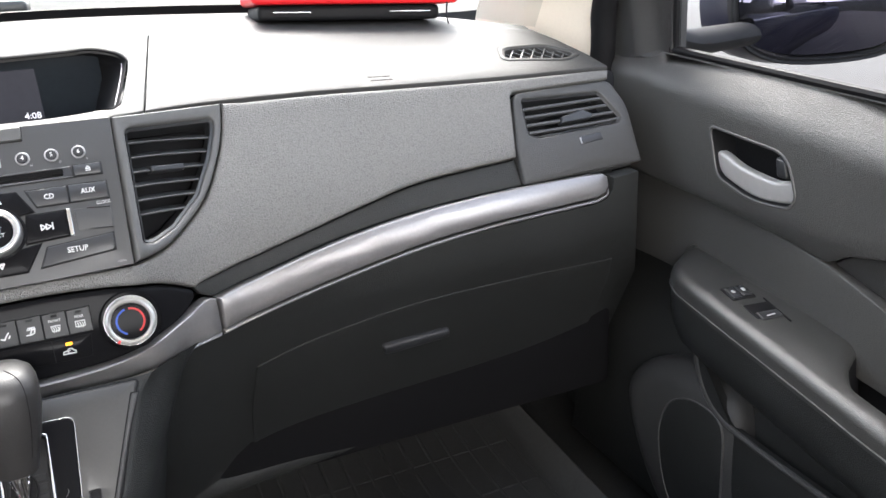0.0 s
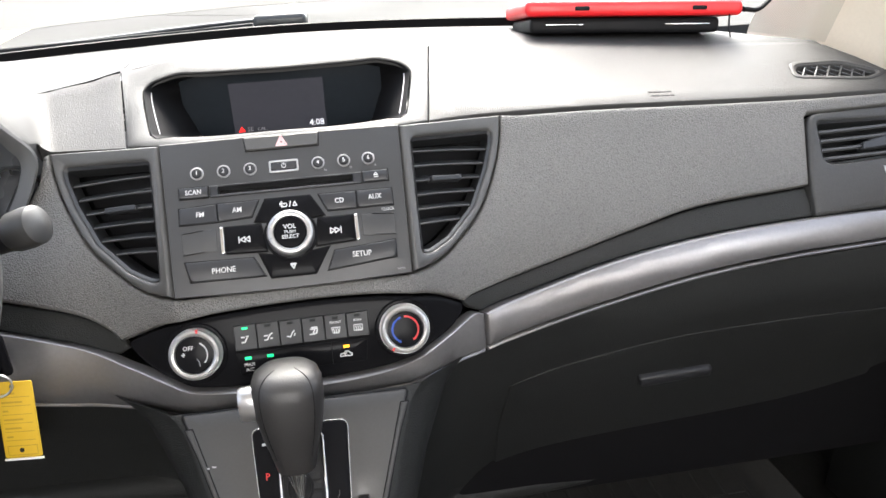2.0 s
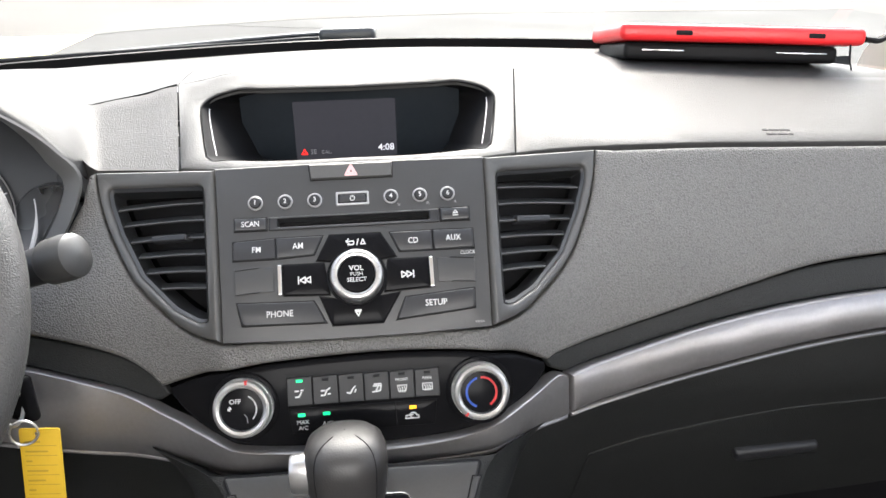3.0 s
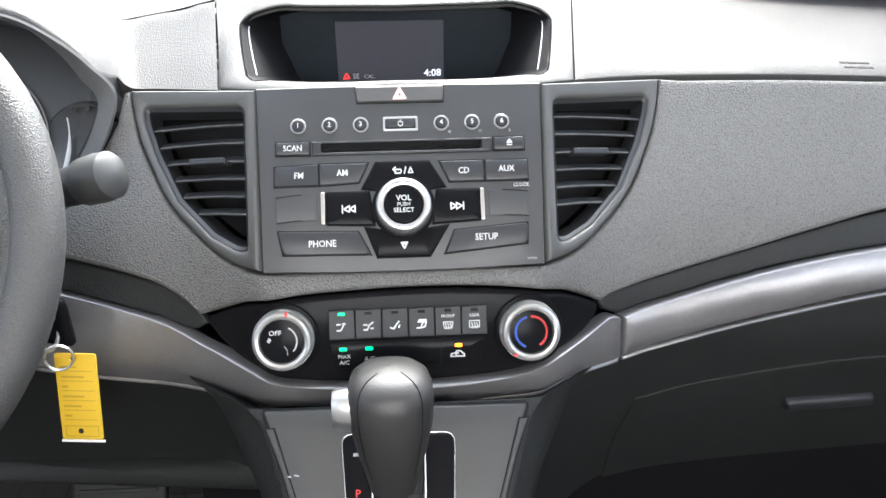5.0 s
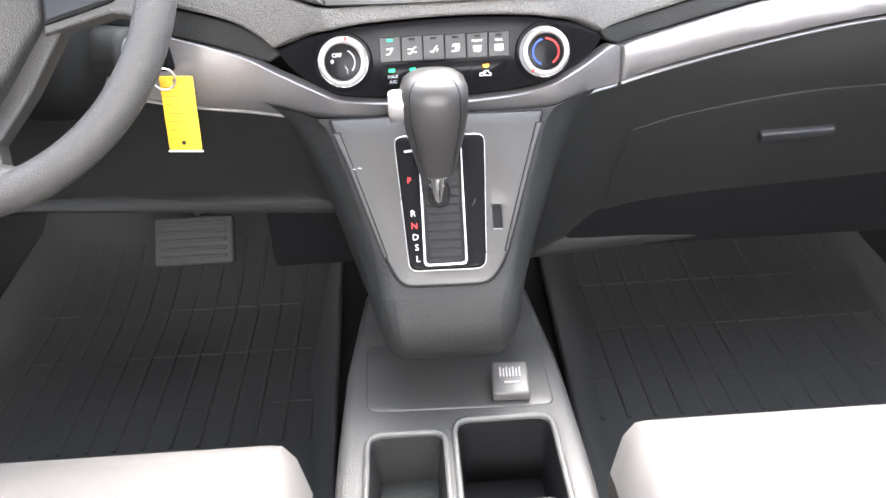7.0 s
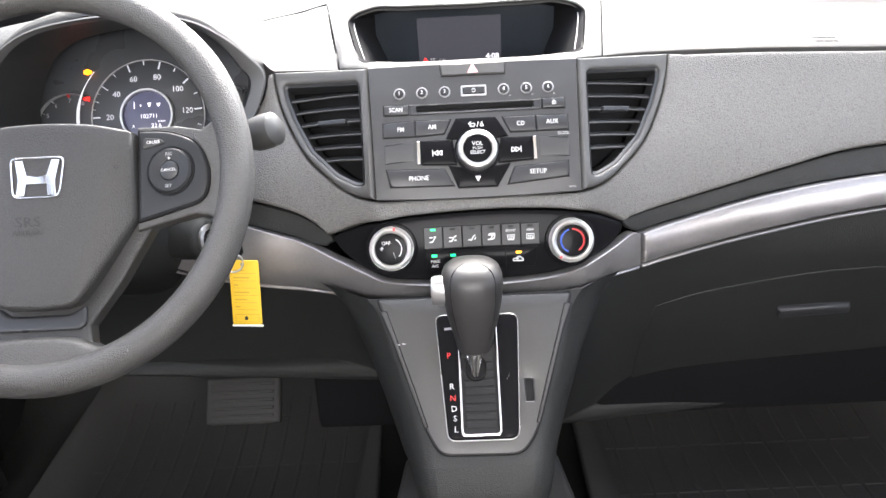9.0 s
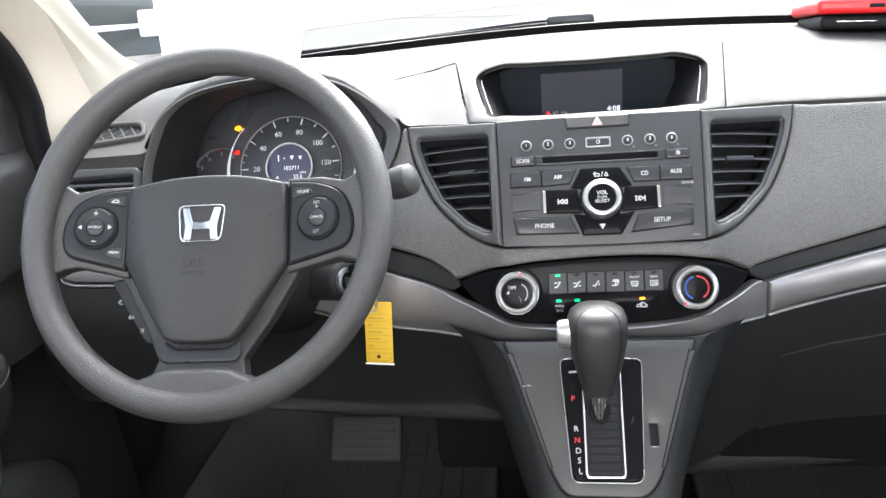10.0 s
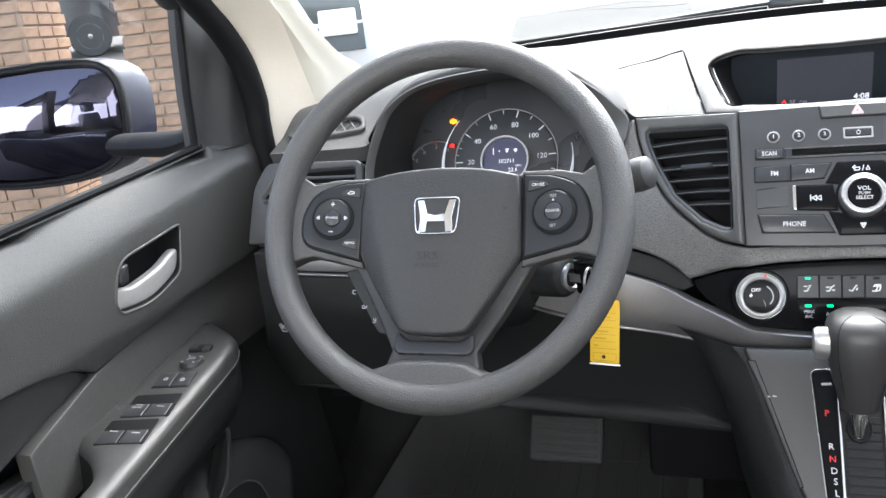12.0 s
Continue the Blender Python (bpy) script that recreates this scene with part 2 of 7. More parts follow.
def inset(poly, r):
    """A ccw polygon drawn in by r."""
    out = []
    k = len(poly)
    for i in range(k):
        a, b, c = Vector(poly[i - 1][:2]), Vector(poly[i][:2]), Vector(poly[(i + 1) % k][:2])
        u, v = (b - a), (c - b)
        if u.length < 1e-9 or v.length < 1e-9:
            out.append(tuple(b))
            continue
        u.normalize(), v.normalize()
        nu, nv = Vector((-u.y, u.x)), Vector((-v.y, v.x))
        m = nu + nv
        if m.length < 1e-6:
            out.append(tuple(b))
            continue
        m.normalize()
        out.append(tuple(b + m * (r / max(0.45, m.dot(nu)))))
    return out


def inside(poly, x, y):
    p = np.array([q[:2] for q in poly])
    q = np.roll(p, -1, 0)
    hit = ((p[:, 1] > y) != (q[:, 1] > y))
    with np.errstate(divide="ignore", invalid="ignore"):
        xx = p[:, 0] + (y - p[:, 1]) / (q[:, 1] - p[:, 1]) * (q[:, 0] - p[:, 0])
    return bool(np.count_nonzero(hit & (x < xx)) % 2)


def edge_gap(poly, x, y):
    p = np.array([q[:2] for q in poly])
    d = np.roll(p, -1, 0) - p
    w = np.array((x, y)) - p
    t = np.clip((w * d).sum(1) / np.maximum((d * d).sum(1), 1e-12), 0, 1)
    return float(np.hypot(*(w - t[:, None] * d).T).min())


def slab(outline, surf, r=0.002, h=0.002, t=0.006, grid=0.014, holes=(), steps=3, bm=None):
    """A plate that follows a surface: outline in the surface's own two coordinates, edges rounded by r and h, standing t deep.
    surf(u, v, d) gives the place d in front of the surface."""
    bm = bm or bmesh.new()
    rims = []

    def wall(poly, sign):
        rings = [[bm.verts.new(surf(u, v, -t)) for u, v in poly]]
        for k in range(steps + 1):
            a = k / steps * math.pi / 2
            ring = inset(poly, sign * r * (1 - math.cos(a))) if k else poly
            rings.append([bm.verts.new(surf(u, v, h * math.sin(a) if k else 0.0)) for u, v in ring])
        for p, q in zip(rings, rings[1:]):
            for i in range(len(p)):
                j = (i + 1) % len(p)
                bm.faces.new((p[i], p[j], q[j], q[i]))
        rims.append((ring, rings[-1]))

    outer = ccw([tuple(p[:2]) for p in outline])
    wall(outer, 1)
    for hole in holes:
        wall(ccw([tuple(p[:2]) for p in hole]), -1)
    pts, edges, owner = [], [], []
    for ring, verts in rims:
        s = len(pts)
        pts += [Vector(p[:2]) for p in ring]
        owner += verts
        edges += [(s + i, s + (i + 1) % len(ring)) for i in range(len(ring))]
    xs, ys = [p[0] for p in rims[0][0]], [p[1] for p in rims[0][0]]
    row = 0
    y = min(ys) + grid * 0.5
    while y < max(ys):
        x = min(xs) + grid * (0.5 if row % 2 else 0.25)
        while x < max(xs):
            if inside(rims[0][0], x, y) and edge_gap(rims[0][0], x, y) > grid * 0.4 and not any(
                    inside(q, x, y) or edge_gap(q, x, y) < grid * 0.4 for q, _ in rims[1:]):
                pts.append(Vector((x, y)))
            x += grid
        y += grid * 0.87
        row += 1
    vs, fs, orig = delaunay(pts, edges)
    made = []
    for i, p in enumerate(vs):
        o = [k for k in orig[i] if k < len(owner)]
        made.append(owner[o[0]] if o else bm.verts.new(surf(p[0], p[1], h)))
    for f in fs:
        c = sum((vs[i] for i in f), Vector((0, 0))) / len(f)
        if not inside(rims[0][0], *c) or any(inside(q, *c) for q, _ in rims[1:]):
            continue
        try:
            bm.faces.new([made[i] for i in f])
        except ValueError:
            pass
    return bm


def delaunay(pts, edges):
    from mathutils.geometry import delaunay_2d_cdt
    vs, _, fs, orig, _, _ = delaunay_2d_cdt(pts, edges, [], 0, 1e-7)
    return vs, fs, orig


def plane_at(m):
    """A flat surface: u to the right, v up and d towards the viewer in the pose m."""
    return lambda u, v, d: m @ Vector((u, v, d))


def frame_of(origin, right, up):
    """The pose whose x, y and z axes lie along right, up and their normal."""
    x = Vector(right).normalized()
    z = x.cross(Vector(up)).normalized()
    y = z.cross(x)
    return Matrix.Translation(origin) @ Matrix((x, y, z)).transposed().to_4x4()


def loft(rows, closed=False, bm=None):
    """A skin over rows of points."""
    bm = bm or bmesh.new()
    grid = [[bm.verts.new(p) for p in row] for row in rows]
    for a, b in zip(grid, grid[1:]):
        n = len(a)
        for i in range(n if closed else n - 1):
            j = (i + 1) % n
            bm.faces.new((a[i], a[j], b[j], b[i]))
    return bm


def thick(bm, t):
    """Gives a skin a thickness t, away from its normals."""
    bmesh.ops.recalc_face_normals(bm, faces=bm.faces[:])
    bmesh.ops.solidify(bm, geom=bm.faces[:], thickness=t)
    return bm


def tube(path, rad, segs=10, closed=False, bm=None, flat=1.0, caps=True, up=(0, 0, 1)):
    """A bar of round or flattened section along a line; rad may be a number or a function of the way along (0 to 1)."""
    bm = bm or bmesh.new()
    p = [Vector(q) for q in path]
    n = len(p)
    rows = []
    for i in range(n):
        a, b = p[i - 1] if (i or closed) else p[i], p[(i + 1) % n] if (i < n - 1 or closed) else p[i]
        d = (b - a).normalized()
        side = d.cross(Vector(up))
        side = side.normalized() if side.length > 1e-4 else d.orthogonal().normalized()
        top = side.cross(d)
        r = rad(i / max(1, n - 1)) if callable(rad) else rad
        rows.append([bm.verts.new(p[i] + side * (r * math.cos(k / segs * 2 * math.pi)) + top * (r * flat * math.sin(k / segs * 2 * math.pi)))
                     for k in range(segs)])
    for a, b in zip(rows, rows[1:] + (rows[:1] if closed else [])):
        for i in range(segs):
            j = (i + 1) % segs
            bm.faces.new((a[i], a[j], b[j], b[i]))
    if caps and not closed:
        bm.faces.new(rows[0])
        bm.faces.new(rows[-1])
    return bm


def lathe(profile, m, segs=40, bm=None, caps=True):
    """A turned body: (radius, height) along the z axis of the pose m."""
    bm = bm or bmesh.new()
    rows = [[bm.verts.new(m @ Vector((r * math.cos(k / segs * 2 * math.pi), r * math.sin(k / segs * 2 * math.pi), z))) for k in range(segs)]
            for r, z in profile]
    for a, b in zip(rows, rows[1:]):
        for i in range(segs):
            j = (i + 1) % segs
            bm.faces.new((a[i], a[j], b[j], b[i]))
    if caps:
        bm.faces.new(rows[0])
        bm.faces.new(rows[-1])
    return bm


def block(size, m, bevel=0.002, segs=2, bm=None, taper=1.0):
    """A box with rounded edges; taper narrows its top."""
    own = bmesh.new()
    bmesh.ops.create_cube(own, size=1)
    for v in own.verts:
        k = taper if v.co.z > 0 else 1.0
        v.co = Vector((v.co.x * size[0] * k, v.co.y * size[1] * k, v.co.z * size[2]))
    if bevel:
        bmesh.ops.bevel(own, geom=own.edges[:], offset=bevel, segments=segs, affect="EDGES", profile=0.5)
    own.transform(m)
    if bm is None:
        return own
    tmp = bpy.data.meshes.new("tmp")
    own.to_mesh(tmp)
    own.free()
    bm.from_mesh(tmp)
    bpy.data.meshes.remove(tmp)
    return bm


def lettering(text, size, surf, u, v, mat, parent, lift=0.0006, thick_=0.0002, name="lettering", turn=0.0, squeeze=1.0, bold=0.0, align="CENTER"):
    """Raised or printed writing that lies on a surface with its middle at (u, v)."""
    cu = bpy.data.curves.new("writing", "FONT")
    cu.body, cu.size, cu.align_x, cu.align_y, cu.resolution_u = text, size, align, "CENTER", 2
    cu.extrude, cu.offset = thick_, bold
    tmp = bpy.data.objects.new("writing", cu)
    scene.collection.objects.link(tmp)
    me = bpy.data.meshes.new_from_object(tmp.evaluated_get(bpy.context.evaluated_depsgraph_get()))
    bpy.data.objects.remove(tmp)
    bpy.data.curves.remove(cu)
    c, s = math.cos(radians(turn)), math.sin(radians(turn))
    for w in me.vertices:
        x, y = w.co.x * squeeze, w.co.y
        w.co = surf(u + x * c - y * s, v + x * s + y * c, lift + w.co.z)
    me.materials.append(mat)
    ob = new(name, me)
    if parent is not None:
        ob.parent = parent
        if parent.data is None:
            ob.matrix_parent_inverse = Matrix.Translation(-Vector(parent.location))
    return ob


def strokes(lines, surf, u, v, width, mat, parent, name="symbol", lift=0.0006, scale=1.0):
    """A symbol drawn with short raised strokes: lines of points round (u, v)."""
    bm = bmesh.new()
    for line in lines:
        for a, b in zip(line, line[1:]):
            p, q = Vector(a) * scale, Vector(b) * scale
            d = (q - p)
            if d.length < 1e-7:
                continue
            d.normalize()
            n = Vector((-d.y, d.x)) * width / 2
            e = d * width * 0.3
            ring = [p - e - n, q + e - n, q + e + n, p - e + n]
            vs = [bm.verts.new(surf(u + w.x, v + w.y, lift)) for w in ring]
            vb = [bm.verts.new(surf(u + w.x, v + w.y, -0.0003)) for w in ring]
            bm.faces.new(vs)
            for i in range(4):
                bm.faces.new((vb[i], vb[(i + 1) % 4], vs[(i + 1) % 4], vs[i]))
    return part(name, bm, mat, parent)


def arc(r, a0, a1, n=14, cu=0.0, cv=0.0):
    return [(cu + r * math.cos(radians(a0 + (a1 - a0) * i / n)), cv + r * math.sin(radians(a0 + (a1 - a0) * i / n))) for i in range(n + 1)]


def oval(ru, rv, n=28, cu=0.0, cv=0.0):
    return [(cu + ru * math.cos(i / n * 2 * math.pi), cv + rv * math.sin(i / n * 2 * math.pi)) for i in range(n)]


# ---------------------------------------------------------------- shape of the dashboard
# the face leans forward with height and sweeps back on both sides of the centre stack
_lean = through_points((0.20, 0.30, 0.376, 0.46, 0.50, 0.528, 0.56, 0.598, 0.694, 0.74), (0.07, 0.03, 0.0, -0.055, -0.073, -0.070, -0.062, -0.050, 0.0, 0.024))
_sweep = through_points((0, 0.104, 0.13, 0.16, 0.22, 0.30, 0.60, 0.70, 0.80), (0, 0.0, 0.014, 0.032, 0.052, 0.058, 0.066, 0.072, 0.085))
_lean_b = through_points((0.16, 0.376, 0.46, 0.54, 0.62), (0.075, 0.0, -0.042, -0.066, -0.05))


def dash_y(x, z):
    return _lean(z) + _sweep(abs(x))


def on_face(yf):
    """The surface y = yf(x, z), seen from the seats."""
    def surf(u, v, d):
        e = 0.004
        fx, fz = (yf(u + e, v) - yf(u - e, v)) / (2 * e), (yf(u, v + e) - yf(u, v - e)) / (2 * e)
        n = Vector((fx, -1, fz)).normalized()
        return Vector((u, yf(u, v), v)) + n * d
    return surf


def on_top(zf):
    """The surface z = zf(x, y), seen from above."""
    def surf(u, v, d):
        e = 0.004
        fx, fy = (zf(u + e, v) - zf(u - e, v)) / (2 * e), (zf(u, v + e) - zf(u, v - e)) / (2 * e)
        return Vector((u, v, zf(u, v))) + Vector((-fx, -fy, 1)).normalized() * d
    return surf


face = on_face(dash_y)
_rim_z = through_points((0, 0.232, 0.335, 0.44, 0.60, 0.72, 0.80), (0.722, 0.717, 0.715, 0.711, 0.7055, 0.703, 0.700))
_rim_slope = through_points((0.0, 0.08, 0.145, 0.19, 0.25, 0.35, 0.50, 0.8), (0.345, 0.37, 0.425, 0.46, 0.455, 0.41, 0.37, 0.36))


def pad_z(x, y):
    z = _rim_z(abs(x))
    return z + _rim_slope(abs(x)) * (y - dash_y(x, z)) - 0.10 * max(0.0, y - 0.2)


top = on_top(pad_z)
GROOVE = [(-0.30, 0.165), (-0.176, 0.19), (0, 0.212), (0.176, 0.197), (0.35, 0.212), (0.577, 0.217), (0.674, 0.212)]
STITCH_LINE = [(0.165, 0.548), (0.215, 0.556), (0.293, 0.573), (0.37, 0.591), (0.447, 0.606), (0.575, 0.614)]
TRIM_TOP = [(0.186, 0.528), (0.235, 0.538), (0.335, 0.559), (0.44, 0.573), (0.557, 0.579), (0.66, 0.579), (0.697, 0.577)]
TRIM_LOW = [(0.187, 0.486), (0.23, 0.494), (0.325, 0.512), (0.433, 0.529), (0.55, 0.538), (0.684, 0.541)]
VENT_SIDE = [(0.232, 0.716), (0.227, 0.69), (0.217, 0.663), (0.194, 0.626), (0.158, 0.598), (0.135, 0.589), (0.1115, 0.5875)]


def mirrored(pts):
    return [(-p[0], *p[1:]) for p in pts]


def rim_line(a, b, n=16, lift=0.0):
    """The front edge of the upper pad from x = a to b, in plan."""
    return [(a + (b - a) * i / n, dash_y(a + (b - a) * i / n, _rim_z(abs(a + (b - a) * i / n))) + lift) for i in range(n + 1)]


dashboard = thing("dashboard", (0.2, 0.1, 0.15), "charcoal moulded dashboard with pebbled vinyl and pewter trim", "dashboard")

# pebbled vinyl panel that wraps the centre stack and runs to the passenger's side
_bezel_top = [(-0.168, 0.546), (-0.129, 0.5635), (-0.09, 0.5715), (-0.047, 0.5745), (0.0, 0.576), (0.047, 0.5755), (0.1, 0.5715), (0.135, 0.562), (0.165, 0.546)]
_left_low = [(-0.35, 0.600), (-0.31, 0.592), (-0.253, 0.579), (-0.21, 0.567), (-0.185, 0.555), (-0.172, 0.545)]
outline = (spline(_left_low, 4) + spline(_bezel_top, 4)[1:] + spline(STITCH_LINE, 6)[1:]
           + [(0.5765, 0.62), (0.5885, 0.684), (0.594, 0.6885), (0.745, 0.6885), (0.750, 0.699)]
           + [(0.750 - i * 0.0199, _rim_z(0.750 - i * 0.0199) - 0.0025) for i in range(1, 26)]
           + spline(VENT_SIDE, 4) + spline(list(reversed(mirrored(VENT_SIDE))), 4)
           + [(-0.237, 0.714), (-0.243, 0.69), (-0.262, 0.657), (-0.285, 0.625), (-0.31, 0.618), (-0.35, 0.616)])
part("vinyl_panel", slab(outline, face, r=0.004, h=0.003, t=0.012, grid=0.012), LEATHER, dashboard, "pebbled charcoal vinyl panel with a stitched edge")

# row of thread along the lower edge of the vinyl
bm = bmesh.new()
for seam_line in (STITCH_LINE, _left_low):
    run = [Vector((x, z + 0.0045)) for x, z in spline(seam_line, 30)]
    dist = 0.0
    for a, b in zip(run, run[1:]):
        dist += (b - a).length
        if dist > 0.0048:
            d = (b - a).normalized() * 0.0017
            m = (a + b) / 2
            tube([face(m.x - d.x, m.y - d.y, 0.0028), face(m.x, m.y, 0.0040), face(m.x + d.x, m.y + d.y, 0.0028)], 0.0005, 5, bm=bm)
            dist = 0.0
part("stitching", bm, STITCH, dashboard, "row of grey thread stitches", kind="stuff")

# the smooth pad over the passenger's side, and its strip behind the groove
right_end = [(0.70, 0.20), (0.722, 0.165), (0.742, 0.12), (0.7555, 0.087)]
outline = rim_line(0.1503, 0.752, 30, 0.0005) + list(reversed(right_end[:3])) + list(reversed(spline(GROOVE[3:], 6)))
outline[-1] = (0.1778, 0.197)
vent_hole = rounded([(0.612, 0.118), (0.700, 0.108), (0.728, 0.122), (0.690, 0.150), (0.625, 0.146)], 0.012, 4)
part("upper_pad", slab(outline, top, r=0.0012, h=0.0025, t=0.012, grid=0.016, holes=[inset(ccw(vent_hole), 0.002)]), PAD, dashboard, "smooth grey passenger airbag pad")
# strip behind the groove up to the foot of the windscreen
_base_y = through_points((-0.80, -0.62, -0.42, -0.2, 0.0, 0.2, 0.42, 0.62, 0.80), (0.17, 0.32, 0.42, 0.50, 0.53, 0.50, 0.43, 0.33, 0.19))
_base_z = through_points((-0.80, -0.6, -0.42, 0.0, 0.42, 0.62, 0.80), (0.735, 0.775, 0.789, 0.800, 0.787, 0.768, 0.73))
_groove = through_points([-0.45] + [p[0] for p in GROOVE] + [0.75], [0.15] + [p[1] + 0.003 for p in GROOVE] + [0.175])
rows = []
for i in range(61):
    x = -0.1775 + 0.8775 * i / 60
    g = _groove(x)
    z0 = pad_z(x, g) + 0.0005
    yb, zb = _base_y(x), _base_z(x)
    if x > 0.62:
        yb = max(g + 0.02, yb)
    row = [(x, g + 0.002, z0 - 0.01), (x, g, z0)]
    for k in range(1, 9):
        t = k / 8
        row.append((x, g + (yb - g) * t, z0 + (zb - z0) * t + 0.006 * math.sin(math.pi * min(1, t * 1.3)) * (1 - t)))
    row.append((x, yb + 0.01, zb - 0.03))
    rows.append(row)
part("rear_strip", loft(rows), PAD, dashboard, "smooth grey strip below the windscreen")

# dark hollow band below the vinyl
for side, far in ((1, 0.752), (-1, 0.752)):
    lo = [(x, z + 0.001) for x, z in spline(TRIM_TOP, 5)]
    hi = [(x, z - 0.0015) for x, z in spline(STITCH_LINE, 5)]
    if side < 0:
        lo = [(x, z) for x, z in lo if x > 0.55]
        hi = [(0.56, 0.613)]
    o = hi + [(0.58, 0.590), (far, 0.603), (far + 0.004, 0.578)] + list(reversed(lo)) + ([(0.172, 0.536)] if side > 0 else [])
    part("hollow_band", slab(o if side > 0 else mirrored(o), lambda u, v, d: face(u, v, d - 0.007), r=0.003, h=0.002, t=0.004, grid=0.016), LOWER, dashboard)
o = [(-0.36, 0.602)] + spline([(p[0] - 0.001, p[1] - 0.002) for p in _left_low], 4) + [(-0.17, 0.537), (-0.18, 0.530), (-0.192, 0.531), (-0.211, 0.538), (-0.24, 0.546), (-0.289, 0.559), (-0.33, 0.567), (-0.36, 0.572)]
part("hollow_band", slab(o, lambda u, v, d: face(u, v, d - 0.007), r=0.003, h=0.002, t=0.004, grid=0.016), LOWER, dashboard)

# pewter trim: passenger's length, centre length, short end by the driver's door; each with a bright lower lip
def trim_length(hi, lo, grow=0.0065, roll=0.003, edge_r=0.003):
    lip = [(x, z + grow) for x, z in lo]
    body = rounded([(p[0], p[1], 0.0) for p in lip] + [(p[0], p[1], 0.0) for p in reversed(hi)], 0.0)
    ends = sorted(hi)
    top_z, low_z = through_points([p[0] for p in ends], [p[1] for p in ends]), through_points(*zip(*sorted(lip)))

    def rolled(u, v, d):
        """The strip's own rolled section, fullest above its middle."""
        k = max(0.0, min(1.0, (v - low_z(u)) / max(0.008, top_z(u) - low_z(u))))
        return face(u, v, d + roll * (1 - abs(2 * k - 1.0) ** 1.8))

    t_ob = part("trim_strip", slab(body, rolled, r=edge_r, h=0.005, t=0.01, grid=0.012, steps=4), TRIM, dashboard, "brushed pewter trim strip")
    edge = [(x, z + grow - 0.0018) for x, z in lo] + [(x, z) for x, z in reversed(lo)]
    part("trim_lip", slab(edge, face, r=0.0025, h=0.005, t=0.008, grid=0.012), TRIM, t_ob)


hi, lo = spline(TRIM_TOP, 6), spline(TRIM_LOW, 6)
trim_length(hi + [(0.7035, 0.572)], lo + [(0.699, 0.545), (0.7035, 0.553)])
trim_length(mirrored([p for p in hi if p[0] > 0.57] + [(0.7035, 0.572)]), mirrored([p for p in lo if p[0] > 0.57] + [(0.699, 0.545), (0.7035, 0.553)]))
hi = spline([(-0.36, 0.572), (-0.33, 0.566), (-0.289, 0.558), (-0.24, 0.545), (-0.211, 0.537), (-0.190, 0.530), (-0.165, 0.520), (-0.127, 0.509), (-0.086, 0.5005), (-0.006, 0.496), (0.067, 0.4995),
             (0.113, 0.510), (0.15, 0.521), (0.172, 0.531), (0.1835, 0.528)], 4)
lo = spline([(-0.36, 0.502), (-0.33, 0.494), (-0.26, 0.479), (-0.19, 0.4715), (-0.10, 0.4705), (0.0, 0.4705), (0.07, 0.475), (0.13, 0.482), (0.1845, 0.4855)], 6)
trim_length(hi, lo, 0.0062, 0.0006, 0.0012)

# lower panel and glovebox on the passenger's side, knee panel on the driver's
_low_lean = through_points((0.10, 0.2, 0.376, 0.44, 0.50, 0.56), (0.105, 0.075, -0.001, -0.035, -0.064, -0.070))
low = on_face(lambda x, z: _low_lean(z) + _sweep(abs(x)))
tl = spline(TRIM_LOW, 5) + [(0.70, 0.545), (0.709, 0.556), (0.710, 0.572), (0.752, 0.574)]
glove_top = spline([(0.225, 0.405), (0.288, 0.425), (0.393, 0.444), (0.466, 0.450), (0.60, 0.450), (0.735, 0.442)], 5)
o = [(x, z - 0.001) for x, z in tl] + [(0.80, 0.40), (0.78, 0.21), (0.10, 0.21), (0.09, 0.30), (0.10, 0.43), (0.15, 0.48)]
part("lower_panel", slab(o, low, r=0.004, h=0.0, t=0.02, grid=0.022), LOWER, dashboard, "matte black lower panel")
gdoor = rounded([(p[0], p[1], 0.0) for p in reversed(glove_top)] + [(0.215, 0.33, 0.02), (0.215, 0.23, 0.03), (0.73, 0.23, 0.03), (0.745, 0.40, 0.02)], 0.01)
gb = part("glovebox_lid", slab(gdoor, lambda u, v, d: low(u, v, d + 0.0008), r=0.002, h=0.001, t=0.004, grid=0.024), LOWER, dashboard, "closed black glovebox lid")
pull = rounded([(0.388, 0.389), (0.484, 0.3905), (0.486, 0.3755), (0.392, 0.372)], 0.005)
part("pull_handle", slab(pull, lambda u, v, d: low(u, v, d + 0.004), r=0.004, h=0.006, t=0.004, grid=0.01), BUTTON, gb, "worn grey pull handle")
o = mirrored([(x, z - 0.001) for x, z in tl if x > 0.20] + [(0.80, 0.40), (0.79, 0.32), (0.10, 0.32), (0.09, 0.36), (0.10, 0.43), (0.15, 0.48)])
part("knee_panel", slab(o, low, r=0.004, h=0.0, t=0.02, grid=0.022), LOWER, dashboard, "matte black knee panel")
# body between centre stack and the lower panels
o = [(-0.155, 0.476), (-0.10, 0.4715), (0.0, 0.4695), (0.10, 0.474), (0.15, 0.480), (0.158, 0.40), (-0.16, 0.40)]
part("stack_base", slab(o, lambda u, v, d: face(u, v, d - 0.006), r=0.003, h=0.0, t=0.01, grid=0.02), LOWER, dashboard)
